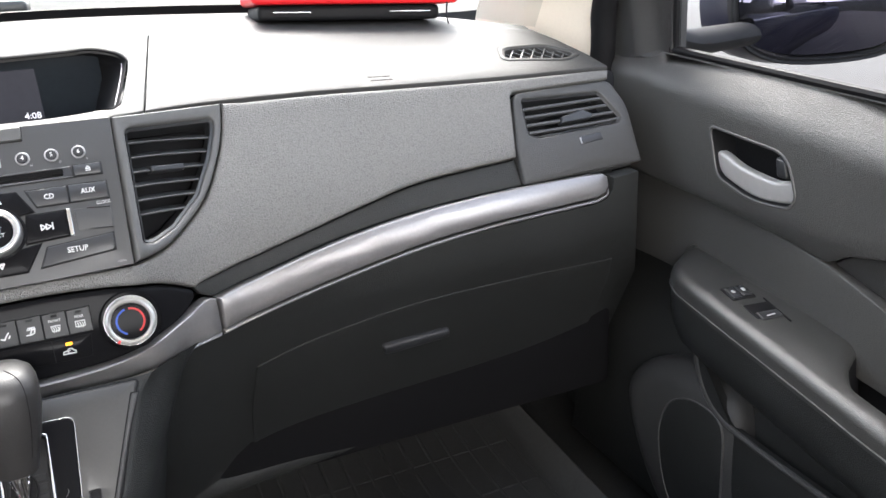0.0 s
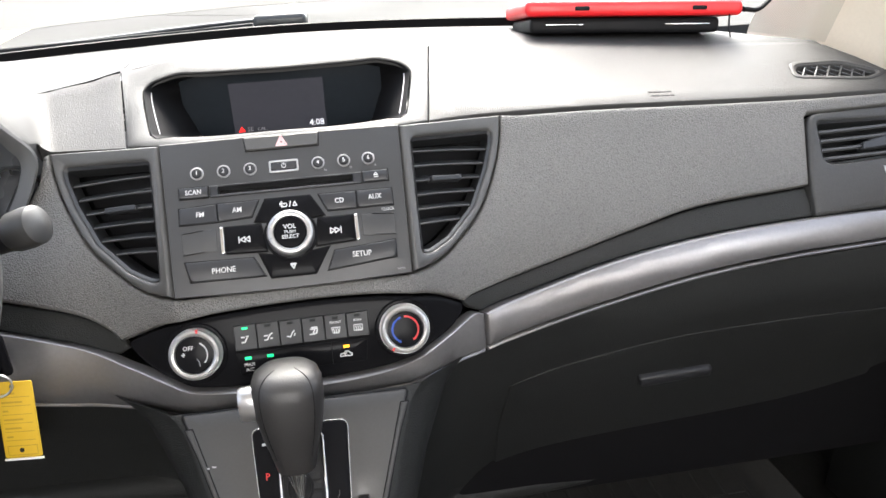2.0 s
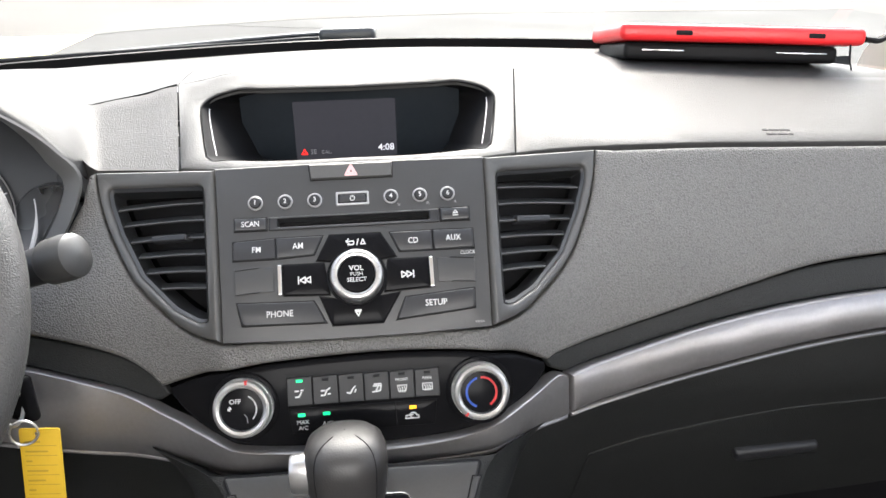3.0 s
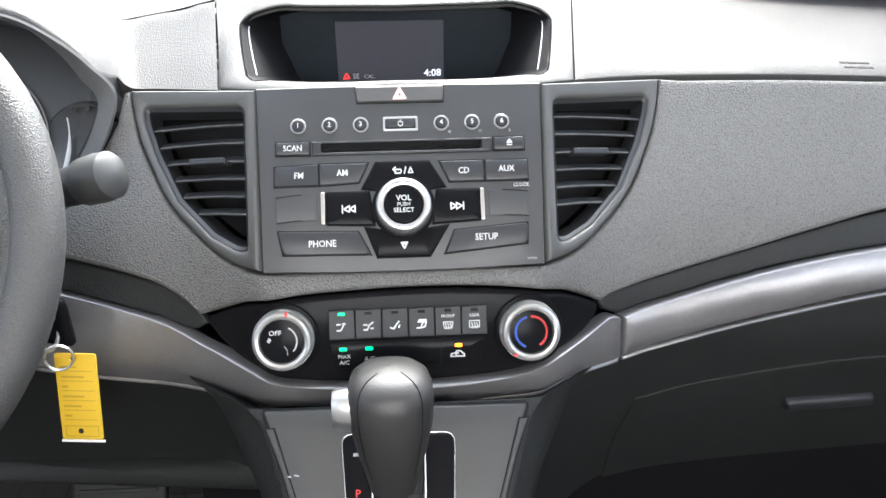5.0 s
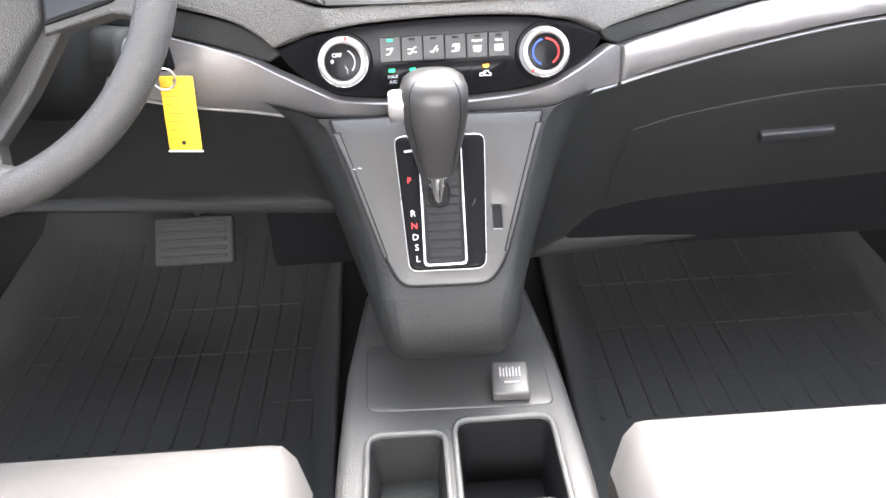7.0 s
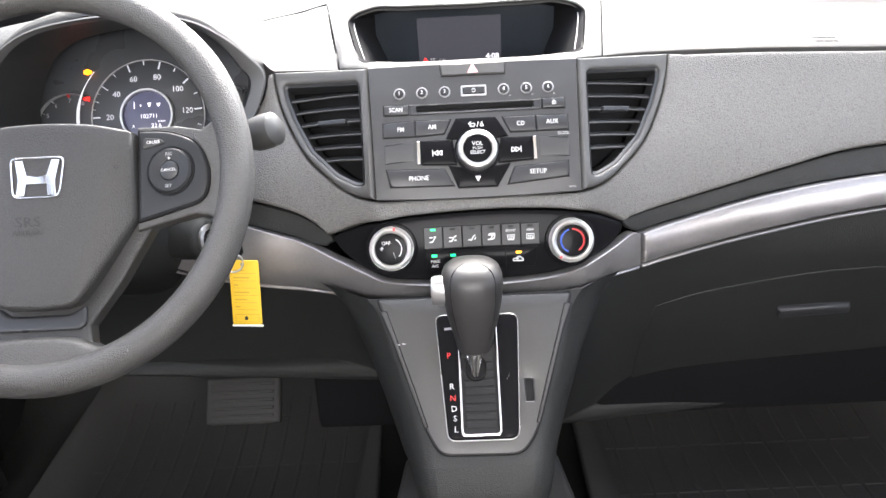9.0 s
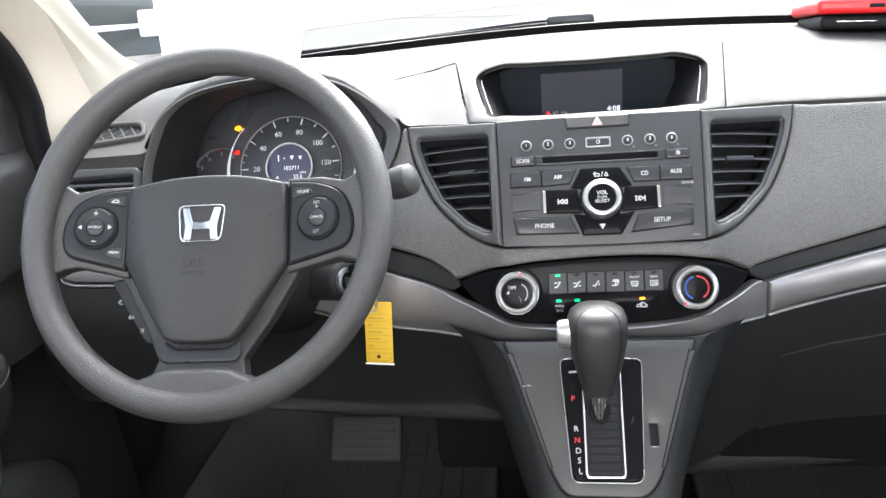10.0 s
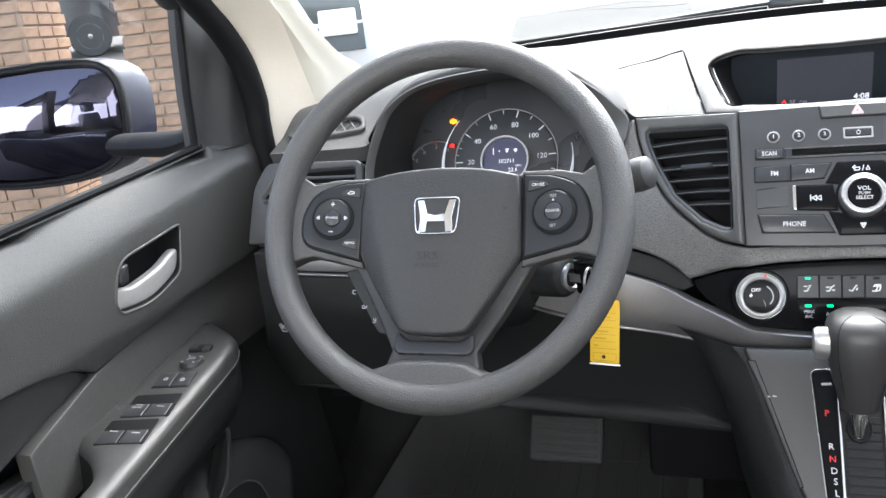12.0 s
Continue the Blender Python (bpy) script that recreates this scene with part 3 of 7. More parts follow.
# solid core behind the face, so that no gap shows through
core = bmesh.new()
for x0, x1, y0, z0, z1 in ((-0.235, 0.78, 0.10, 0.20, 0.695), (-0.78, -0.235, 0.20, 0.25, 0.70)):
    block((x1 - x0, 0.25, z1 - z0), pose((x0 + x1) / 2, y0 + 0.125, (z0 + z1) / 2), 0.01, bm=core)
part("core", core, VOID, dashboard)


# ---------------------------------------------------------------- air vents
def centre_vent(sgn):
    v = thing("air_vent", (sgn * 0.17, 0.02, 0.59), "black slatted centre air vent in a curved charcoal frame", "air vent", "dashboard air vents")
    s = lambda pts: pts if sgn > 0 else mirrored(pts)
    outer = spline([(0.2305, 0.7155), (0.2255, 0.69), (0.2155, 0.664), (0.1925, 0.6275), (0.157, 0.6), (0.134, 0.5915), (0.1125, 0.590)], 5) + [(0.1155, 0.7215)]
    inner = rounded([(0.1255, 0.7075, 0.006), (0.2185, 0.7015, 0.008), (0.216, 0.688, 0), (0.206, 0.664, 0), (0.186, 0.632, 0), (0.155, 0.6085, 0), (0.132, 0.602, 0.004), (0.1225, 0.604, 0.006)], 0.004)
    fr = part("vent_frame", slab(s(outer), face, r=0.003, h=0.006, t=0.012, grid=0.01, holes=[s(inner)]), FRAME, v)
    lip = inset(ccw(inner), 0.0006)
    rim = bmesh.new()
    rows = [[face(u, w, d) for u, w in inset(ccw(s(inner)), k)] for k, d in ((0.0002, 0.0035), (0.0028, 0.0015), (0.0032, -0.022))]
    part("inner_rim", loft(rows, closed=True), SLAT, fr)
    # flat near-black sheet stands in for the unlit duct behind the slats
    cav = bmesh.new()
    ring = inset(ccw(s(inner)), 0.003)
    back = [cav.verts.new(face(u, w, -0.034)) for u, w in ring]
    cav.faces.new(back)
    part("cavity_shade", cav, VOID, v)
    poly = ccw(inner)
    for k, z in enumerate((0.690, 0.6765, 0.663, 0.650, 0.637, 0.624)):
        level = lambda q: z + 0.002 - (q - 0.155) * 0.128
        xs = [0.1255 + 0.0005 * i for i in range(200) if inside(poly, 0.1255 + 0.0005 * i, level(0.1255 + 0.0005 * i))]
        a, b = xs[0] + 0.0005, xs[-1] - 0.001
        bm2 = bmesh.new()
        rows = []
        for i in range(9):
            x = sgn * (a + (b - a) * i / 8)
            zz = level(abs(x))
            f = face(x, zz, -0.003)
            q = f + Vector((0, 0.010, 0.0015))
            rows.append([f + Vector((0, 0, 0.0012)), f + Vector((0, -0.0012, 0.0)), f - Vector((0, 0, 0.0012)), q - Vector((0, 0, 0.0014)), q + Vector((0, 0, 0.0006))])
        sl = part("slat", loft(rows, closed=True, bm=bm2), SLAT, v)
        # paler bead drawn along the front edge as its highlight
        part("slat_edge_highlight", tube([r_[1] + Vector((0, -0.0002, 0.0006)) for r_ in rows], 0.0007, 6), FRAME, sl)
        if k == 2:
            m = (a + b) / 2 - 0.002
            tab = rounded([(q, level(q) + w_) for q, w_ in ((m - 0.017, -0.0025), (m + 0.017, -0.0025), (m + 0.017, 0.003), (m - 0.017, 0.003))], 0.002)
            part("slider_tab", slab(s(tab), lambda u, w, d: face(u, w, d + 0.0005), r=0.0015, h=0.002, t=0.008, grid=0.006), BUTTON, sl)
    return v


def side_vent(sgn):
    v = thing("air_vent", (sgn * 0.67, 0.05, 0.58), "black slatted corner air vent in a charcoal frame", "air vent", "dashboard air vents")
    s = lambda pts: pts if sgn > 0 else mirrored(pts)
    outer = rounded([(0.5785, 0.580, 0.004), (0.5785, 0.62, 0.0), (0.5925, 0.6865, 0.012), (0.745, 0.6865, 0.01), (0.764, 0.655, 0.012), (0.768, 0.581, 0.004)], 0.005)
    hole = rounded([(0.602, 0.6775), (0.722, 0.6735), (0.748, 0.640), (0.742, 0.634), (0.612, 0.632), (0.600, 0.637)], 0.005)
    fr = part("vent_frame", slab(s(outer), face, r=0.004, h=0.004, t=0.014, grid=0.012, holes=[s(hole)]), CONSOLE, v)
    rows = [[face(u, w, d) for u, w in inset(ccw(s(hole)), k)] for k, d in ((0.0002, 0.002), (0.002, 0.0), (0.0024, -0.02))]
    part("inner_rim", loft(rows, closed=True), SLAT, fr)
    # near-black sheet again takes the place of the duct's shade
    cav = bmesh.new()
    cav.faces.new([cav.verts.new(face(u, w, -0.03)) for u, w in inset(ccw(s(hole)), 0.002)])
    part("cavity_shade", cav, VOID, v)
    poly = ccw(hole)
    for k, z in enumerate((0.6665, 0.657, 0.6475, 0.6385)):
        xs = [0.598 + 0.0005 * i for i in range(310) if inside(poly, 0.598 + 0.0005 * i, z)]
        a, b = xs[0] + 0.001, xs[-1] - 0.001
        rows = []
        for i in range(9):
            x = sgn * (a + (b - a) * i / 8)
            f = face(x, z, -0.001)
            q = f + Vector((0, 0.012, 0.0))
            rows.append([f + Vector((0, 0, 0.0022)), f + Vector((0, -0.001, 0.0)), f - Vector((0, 0, 0.0022)), q - Vector((0, 0, 0.0030)), q + Vector((0, 0, 0.0004))])
        # paler than the centre vents' slats, painting in the light they catch
        sl = part("slat", loft(rows, closed=True), PANEL, v)
        if k == 2:
            tab = rounded([(0.652, z - 0.004), (0.700, z - 0.003), (0.704, z + 0.002), (0.688, z + 0.009), (0.655, z + 0.004)], 0.002)
            part("slider_tab", slab(s(tab), lambda u, w, d: face(u, w, d + 0.001), r=0.0015, h=0.003, t=0.008, grid=0.008), BUTTON, sl)
    wheel = rounded([(0.672, 0.6245), (0.707, 0.6265), (0.709, 0.617), (0.673, 0.615)], 0.002)
    part("shut_wheel", slab(s(wheel), lambda u, w, d: face(u, w, d + 0.003), r=0.001, h=0.002, t=0.003, grid=0.008), BUTTON, v)
    part("wheel_mark", slab(s(rounded([(0.672, 0.6235), (0.674, 0.6240), (0.6745, 0.6165), (0.673, 0.616)], 0.0003)), lambda u, w, d: face(u, w, d + 0.0052), r=0.0002, h=0.0004, t=0.001, grid=0.008), DIM, v)
    return v


centre_vent(1), centre_vent(-1), side_vent(1), side_vent(-1)


# ---------------------------------------------------------------- display in its hood
display = thing("display_unit", (0, 0.12, 0.72), "dark recessed dashboard display showing a clock, in a grey hood", "display")
outer = rim_line(-0.1497, 0.1497, 12, 0.0005) + [(0.1772, 0.1965)] + [(x, y - 0.0008) for x, y in reversed(spline(GROOVE[1:4], 8)) if abs(x) < 0.175] + [(-0.1772, 0.1895)]
_half = spline([(0.0, 0.0230), (0.06, 0.0245), (0.105, 0.0300), (0.121, 0.0350)], 6)[1:] + spline([(0.1285, 0.047), (0.138, 0.09), (0.1455, 0.130), (0.1445, 0.145), (0.134, 0.1555), (0.11, 0.1605), (0.06, 0.1645), (0.0, 0.166)], 8)[:-1]
mouth = [(0.0, 0.0230)] + _half + [(0.0, 0.166)] + list(reversed(mirrored(_half)))
hood = part("hood", slab(outer, top, r=0.0012, h=0.003, t=0.003, grid=0.012, holes=[mouth]), PAD, display, "smooth grey display hood")
mouth_c = ccw(mouth)


def recess(u, v, k):
    """From the mouth of the hood (k = 0) to the screen's edge (k = 1)."""
    a = top(*inset_at[(u, v)], 0.002 - 0.006 * min(1, k * 6))
    t = (v - 0.0225) / 0.1445
    b = Vector((u * 0.80, 0.215 + 0.012 * t, 0.690 + 0.082 * t))
    return a.lerp(b, k)


inset_at = {p: q for p, q in zip(mouth_c, inset(mouth_c, 0.0015))}
rows = [[recess(u, v, k) for u, v in mouth_c] for k in (0.0, 0.05, 0.35, 0.7, 1.0)]
part("recess", loft(rows, closed=True), VOID, display)
screen = plane_at(frame_of((0, 0.205, 0.728), (1, 0, 0), (0, -0.12, 0.99)))
part("screen_lens", slab(rounded([(-0.118, -0.045), (0.118, -0.045), (0.118, 0.05), (-0.118, 0.05)], 0.008), screen, r=0.001, h=0.001, t=0.004, grid=0.03), LENS, display)
lcd = part("lcd", slab(rounded([(-0.063, -0.036), (0.048, -0.036), (0.048, 0.032), (-0.063, 0.032)], 0.001), screen, r=0.0005, h=0.0016, t=0.001, grid=0.03), LCD, display, "dim lit display panel")
lettering("4:08", 0.0105, screen, 0.036, -0.0225, LCD_WHITE, lcd, lift=0.0022, bold=0.0001)
lettering("SE", 0.0075, screen, -0.044, -0.0245, DIM, lcd, lift=0.0022)
lettering("CAL.", 0.0055, screen, -0.030, -0.025, DIM, lcd, lift=0.0022)
strokes([[(0, 0.003), (-0.003, -0.002), (0.003, -0.002), (0, 0.003)]], screen, -0.054, -0.0245, 0.0012, RED_LED, lcd, lift=0.0022, name="warning_mark")
# bright seams at both sides of the recess
for sg in (-1, 1):
    p = [recess(sg * abs(u), v, 0.12) for u, v in mouth_c if abs(u) > 0.108 and 0.05 < v < 0.14 and u * sg > 0]
    p.sort(key=lambda q: q.y)
    if len(p) > 1:
        tube_bm = tube([q + Vector((-sg * 0.0008, -0.001, 0.0008)) for q in p], 0.0006, 6)
        part("seam", tube_bm, DIM, display)

# ---------------------------------------------------------------- audio unit
audio = thing("audio_unit", (0, 0.0, 0.59), "charcoal car audio unit with round volume knob and disc slot", "car radio")
slot_hole = rounded([(-0.064, 0.6745), (0.065, 0.6745), (0.065, 0.6805), (-0.064, 0.6805)], 0.001)
haz_hole = rounded([(-0.0358, 0.7084), (0.0362, 0.7084), (0.0368, 0.7235), (-0.0368, 0.7235)], 0.0015)
plate = [(-0.1145, 0.7225), (-0.037, 0.7235), (0.0, 0.7238), (0.037, 0.7235), (0.1145, 0.7225), (0.1108, 0.589), (0.05, 0.5878), (0, 0.5875), (-0.05, 0.5878), (-0.1108, 0.589)]
fp = part("faceplate", slab(plate, face, r=0.0012, h=0.005, t=0.012, grid=0.02, holes=[slot_hole]), FACE, audio)
up = lambda k: (lambda u, v, d: face(u, v, d + k))
on5 = up(0.005)


def key(name, pts, mat=BUTTON, rad=0.0012, high=0.0016, deep=0.001, label="", base=0.005, parent=None, r=0.0009):
    return part(name, slab(rounded(pts, rad, 3), up(base), r=r, h=high, t=deep, grid=0.02), mat, parent or audio, label)


# gaps round the keys show as a dark seat a little larger than each
def seat(pts, grow=0.0007, parent=None):
    return part("key_gap", slab(inset(ccw([p[:2] for p in pts]), -grow), up(0.0049), r=0.0002, h=0.0003, t=0.001, grid=0.03), VOID, parent or audio)


def capped(name, pts, text="", size=0.006, mat=BUTTON, at=None, ink=WHITE, **kw):
    seat(pts)
    k = key(name, pts, mat, **kw)
    if text:
        c = at or (sum(p[0] for p in pts) / len(pts), sum(p[1] for p in pts) / len(pts))
        lettering(text, size, up(0.005 + kw.get("high", 0.0016)), c[0], c[1], ink, k, lift=0.0002, thick_=0.0001, bold=0.00006)
    return k


# paler plastic than the other keys, painting in light from above
haz = capped("hazard_button", [(-0.0345, 0.7098), (0.0350, 0.7098), (0.0360, 0.7215), (-0.0360, 0.7215)], mat=FRAME, high=0.003, rad=0.0015)
strokes([[(0, 0.0045), (-0.005, -0.0035), (0.005, -0.0035), (0, 0.0045)], [(0, 0.002), (-0.0025, -0.002), (0.0025, -0.002), (0, 0.002)]], up(0.008), 0, 0.7155, 0.0014,
        material("pale_pink_legend", (0.75, 0.45, 0.45), 0.5), haz, "triangle", lift=0.0004)
for i, x in enumerate((-0.082, -0.057, -0.032, 0.033, 0.058, 0.082)):
    c = frame_of(face(x, 0.6938, 0.005), (1, 0, 0), face(x, 0.70, 0) - face(x, 0.69, 0))
    b = part("preset_button", lathe([(0.0048, 0), (0.0048, 0.0024), (0.0040, 0.0032), (0.0015, 0.0034), (0.0001, 0.0034)], c, 24), BUTTON, audio)
    part("ring", lathe([(0.0049, 0), (0.0063, 0.0002), (0.0064, 0.0012), (0.0058, 0.0018), (0.0049, 0.0014)], c, 28, caps=False), RING, b, "silver ring")
    lettering(str(i + 1), 0.0056, plane_at(c), 0, 0, WHITE, b, lift=0.0035, bold=0.00008)
    if i > 2:
        lettering("NMR"[i - 3], 0.0030, on5, x + 0.0065, 0.6872, DIM, audio, lift=0.0002)
pw = capped("power_button", [(-0.0118, 0.6908), (0.0118, 0.6908), (0.0118, 0.6972), (-0.0118, 0.6972)], rad=0.001)
po = rounded([(-0.0142, 0.6885), (0.0142, 0.6885), (0.0142, 0.6995), (-0.0142, 0.6995)], 0.0016)
pi_ = rounded([(-0.0122, 0.6905), (0.0122, 0.6905), (0.0122, 0.6975), (-0.0122, 0.6975)], 0.001)
part("ring", slab(po, on5, r=0.0006, h=0.0012, t=0.001, grid=0.02, holes=[pi_]), RING, pw, "silver surround")
strokes([arc(0.0019, 120, 420, 12), [(0, 0.0008), (0, 0.0026)]], up(0.0066), 0, 0.6940, 0.0006, WHITE, pw, "power_symbol", lift=0.0003)
capped("scan_button", [(-0.1, 0.6725), (-0.073, 0.6725), (-0.073, 0.6822), (-0.1, 0.6822)], "SCAN", 0.0058, high=0.0022)
ej = capped("eject_button", [(0.0745, 0.6725), (0.0995, 0.6725), (0.0995, 0.6825), (0.0745, 0.6825)], high=0.0022)
strokes([[(-0.002, 0.0), (0.002, 0.0), (0, 0.0022), (-0.002, 0.0)], [(-0.002, -0.0016), (0.002, -0.0016)]], up(0.0072), 0.0875, 0.6778, 0.0007, WHITE, ej, "eject_symbol", lift=0.0003)
part("slot_frame", slab(rounded([(-0.0715, 0.6718), (0.0735, 0.6718), (0.0735, 0.6825), (-0.0715, 0.6825)], 0.001), on5, r=0.0012, h=0.0014, t=0.001, grid=0.02,
                        holes=[slot_hole]), BUTTON, audio)
# near-black sheet for the shade inside the slot
cav = bmesh.new()
cav.faces.new([cav.verts.new(face(u, v, -0.008)) for u, v in ccw([(-0.066, 0.673), (0.067, 0.673), (0.067, 0.682), (-0.066, 0.682)])])
part("disc_slot", cav, VOID, audio)
capped("fm_button", [(-0.1015, 0.6505, 0.001), (-0.0665, 0.6505, 0.0005), (-0.0665, 0.6660, 0.0005), (-0.1015, 0.6645, 0.003)], "FM", 0.0062, at=(-0.082, 0.6578))
capped("am_button", [(-0.0658, 0.6505), (-0.0345, 0.6520), (-0.0268, 0.6660), (-0.0658, 0.6660)], "AM", 0.0062, at=(-0.0475, 0.6590))
capped("cd_button", [(0.0375, 0.6510), (0.0658, 0.6510), (0.0658, 0.6660), (0.0300, 0.6660)], "CD", 0.0062, at=(0.0495, 0.6585))
capped("aux_button", [(0.0668, 0.6510), (0.1012, 0.6510), (0.1012, 0.6655), (0.0668, 0.6660)], "AUX", 0.0062, at=(0.084, 0.6590))
lettering("CLOCK", 0.0038, on5, 0.0955, 0.6475, WHITE, audio, lift=0.0002)
tp = capped("return_key", [(-0.0210, 0.6662), (0.0220, 0.6662), (0.0345, 0.6475), (0.0220, 0.6460, 0.0), (-0.0200, 0.6460, 0.0), (-0.0325, 0.6475)], mat=GLOSS)
strokes([[(-0.0075, 0.001), (-0.0015, 0.001), (-0.0010, -0.0005), (-0.002, -0.0016), (-0.0065, -0.0016)], [(-0.0055, 0.0028), (-0.0078, 0.001), (-0.0055, -0.0006)],
         [(0.0012, -0.002), (0.0026, 0.0025)], [(0.0046, -0.0014), (0.0082, -0.0014), (0.0064, 0.0022), (0.0046, -0.0014)]], up(0.0066), 0.0005, 0.6595, 0.0009, WHITE, tp, "return_symbol", lift=0.0003)
lk = capped("skip_back_key", [(-0.0605, 0.6228), (-0.0225, 0.6215), (-0.0265, 0.6455), (-0.0605, 0.6455)], mat=GLOSS)
rk = capped("skip_forward_key", [(0.0230, 0.6215), (0.0612, 0.6232), (0.0612, 0.6455), (0.0270, 0.6455)], mat=GLOSS)
for sg, k in ((-1, lk), (1, rk)):
    tri_ = [[(sg * (q - 0.0022), 0.0022), (sg * (q + 0.0022), 0), (sg * (q - 0.0022), -0.0022), (sg * (q - 0.0022), 0.0022)] for q in (-0.0022, 0.0022)]
    strokes(tri_ + [[(sg * 0.0056, 0.0026), (sg * 0.0056, -0.0026)]], up(0.0066), sg * 0.0425, 0.6335, 0.0010, WHITE, k, "skip_symbol", lift=0.0003)
    bar = [(sg * 0.0612, 0.6226), (sg * 0.0657, 0.6226), (sg * 0.0657, 0.6462), (sg * 0.0612, 0.6462)]
    key("chrome_bar", bar, CHROME, high=0.0028, label="slim chrome bar")
    wing = [(sg * 0.0685, 0.6265), (sg * 0.1005, 0.6250), (sg * 0.1010, 0.6440), (sg * 0.0685, 0.6450)]
    key("blank_panel", wing, FACE, high=0.0005, r=0.0006)
    for zz in (0.6262, 0.6440):
        part("highlight_rib", tube([face(sg * q, zz + (q - 0.09) * (-0.08), 0.0057) for q in (0.0800, 0.087, 0.0940, 0.1005)], 0.0006, 6), BUTTON, audio)
dn = capped("down_key", [(-0.0310, 0.6205), (-0.0190, 0.6185, 0.0), (0.0200, 0.6185, 0.0), (0.0358, 0.6205), (0.0205, 0.5985), (-0.0215, 0.5985)], mat=GLOSS)
strokes([[(-0.0024, 0.0018), (0.0024, 0.0018), (0, -0.0022), (-0.0024, 0.0018)], [(-0.0008, 0.0008), (0.0008, 0.0008)]], up(0.0066), 0.0, 0.6070, 0.0012, WHITE, dn, "down_symbol", lift=0.0003)
capped("phone_button", [(-0.0995, 0.6190, 0.002), (-0.0360, 0.6175), (-0.0265, 0.6010), (-0.0955, 0.6020, 0.004)], "PHONE", 0.0066, at=(-0.0645, 0.6095))
capped("setup_button", [(0.0400, 0.6165), (0.0990, 0.6205, 0.002), (0.0985, 0.6055, 0.004), (0.0320, 0.6000)], "SETUP", 0.0066, at=(0.0655, 0.6110))
lettering("WMA", 0.0030, on5, 0.1015, 0.5945, DIM, audio, lift=0.0002)
c = frame_of(face(0.0005, 0.6340, 0.005), (1, 0, 0), face(0, 0.70, 0) - face(0, 0.69, 0))
part("knob_seat", lathe([(0.0252, 0), (0.0252, 0.0012), (0.0235, 0.0022), (0.0225, 0.0022)], c, 48, caps=False), GLOSS, audio)
kn = part("volume_knob", lathe([(0.0225, 0.0), (0.0225, 0.006), (0.0215, 0.0115), (0.0200, 0.0130), (0.0178, 0.0134), (0.0160, 0.0128), (0.0152, 0.0110)], c, 56, caps=False), SATIN, audio, "satin silver volume knob")
part("knob_cap", lathe([(0.0153, 0.0105), (0.0146, 0.0122), (0.0105, 0.0128), (0.0001, 0.0129)], c, 40, caps=False), GLOSS, kn, "black cap with white lettering")
cs = plane_at(c)
lettering("VOL", 0.0062, cs, 0, 0.0050, WHITE, kn, lift=0.0131, bold=0.0001)
lettering("PUSH", 0.0044, cs, 0, 0.0, WHITE, kn, lift=0.0131)
lettering("SELECT", 0.0050, cs, 0, -0.0046, WHITE, kn, lift=0.0131, bold=0.00006)
for i in range(12):
    a = radians(30 * i + 15)
    m = c @ pose(0.0188 * math.cos(a), 0.0188 * math.sin(a), 0.0133, 0, 0, math.degrees(a))
    part("index_mark", block((0.0022, 0.0005, 0.0006), m, 0.0), DIM, kn)

# ---------------------------------------------------------------- climate controls
climate = thing("climate_panel", (0, -0.07, 0.50), "glossy black climate control panel with two silver dials", "climate control")
lower_line = [(0.168, 0.541), (0.150, 0.5225), (0.113, 0.5115), (0.067, 0.5015), (-0.006, 0.4980), (-0.086, 0.5025), (-0.127, 0.5110), (-0.152, 0.5225), (-0.170, 0.542)]
o = spline([(p[0] * 0.995, p[1] - 0.0022) for p in _bezel_top], 5) + spline(lower_line, 5)[1:-1]
part("bezel", slab(o, up(-0.004), r=0.005, h=0.003, t=0.008, grid=0.012, steps=4), GLOSS, climate, "glossy black leaf-shaped bezel")
on0 = up(-0.001)


def ckey(name, pts, base=-0.001, high=0.0018, mat=POD, rad=0.0006):
    part("key_gap", slab(inset(ccw([p[:2] for p in pts]), -0.0004), up(base), r=0.0002, h=0.0003, t=0.002, grid=0.03), VOID, climate)
    return part(name, slab(rounded(pts, rad, 3), up(base), r=0.0004, h=high, t=0.002, grid=0.02), mat, climate)


FLOW = {0: [[(-0.004, -0.003), (-0.001, -0.003), (0.0015, 0.001)], [(0.001, 0.0025), (0.003, 0.0025)], [(-0.004, 0.002), (-0.001, 0.002)]],
        1: [[(-0.004, -0.003), (-0.001, -0.003), (0.001, 0.001), (0.004, 0.003)], [(-0.004, 0.001), (-0.001, 0.001)], [(0.002, -0.002), (0.004, -0.002)]],
        2: [[(-0.004, -0.002), (-0.001, -0.003), (0.0015, 0.001), (0.0035, 0.003)], [(0.003, -0.002), (0.004, 0.0)]],
        3: [[(-0.004, -0.003), (-0.001, -0.003), (0.001, 0.001)], [(-0.003, 0.002), (0.004, 0.002), (0.003, -0.002), (0.000, -0.003)], [(-0.002, 0.0035), (0.004, 0.0035)]]}
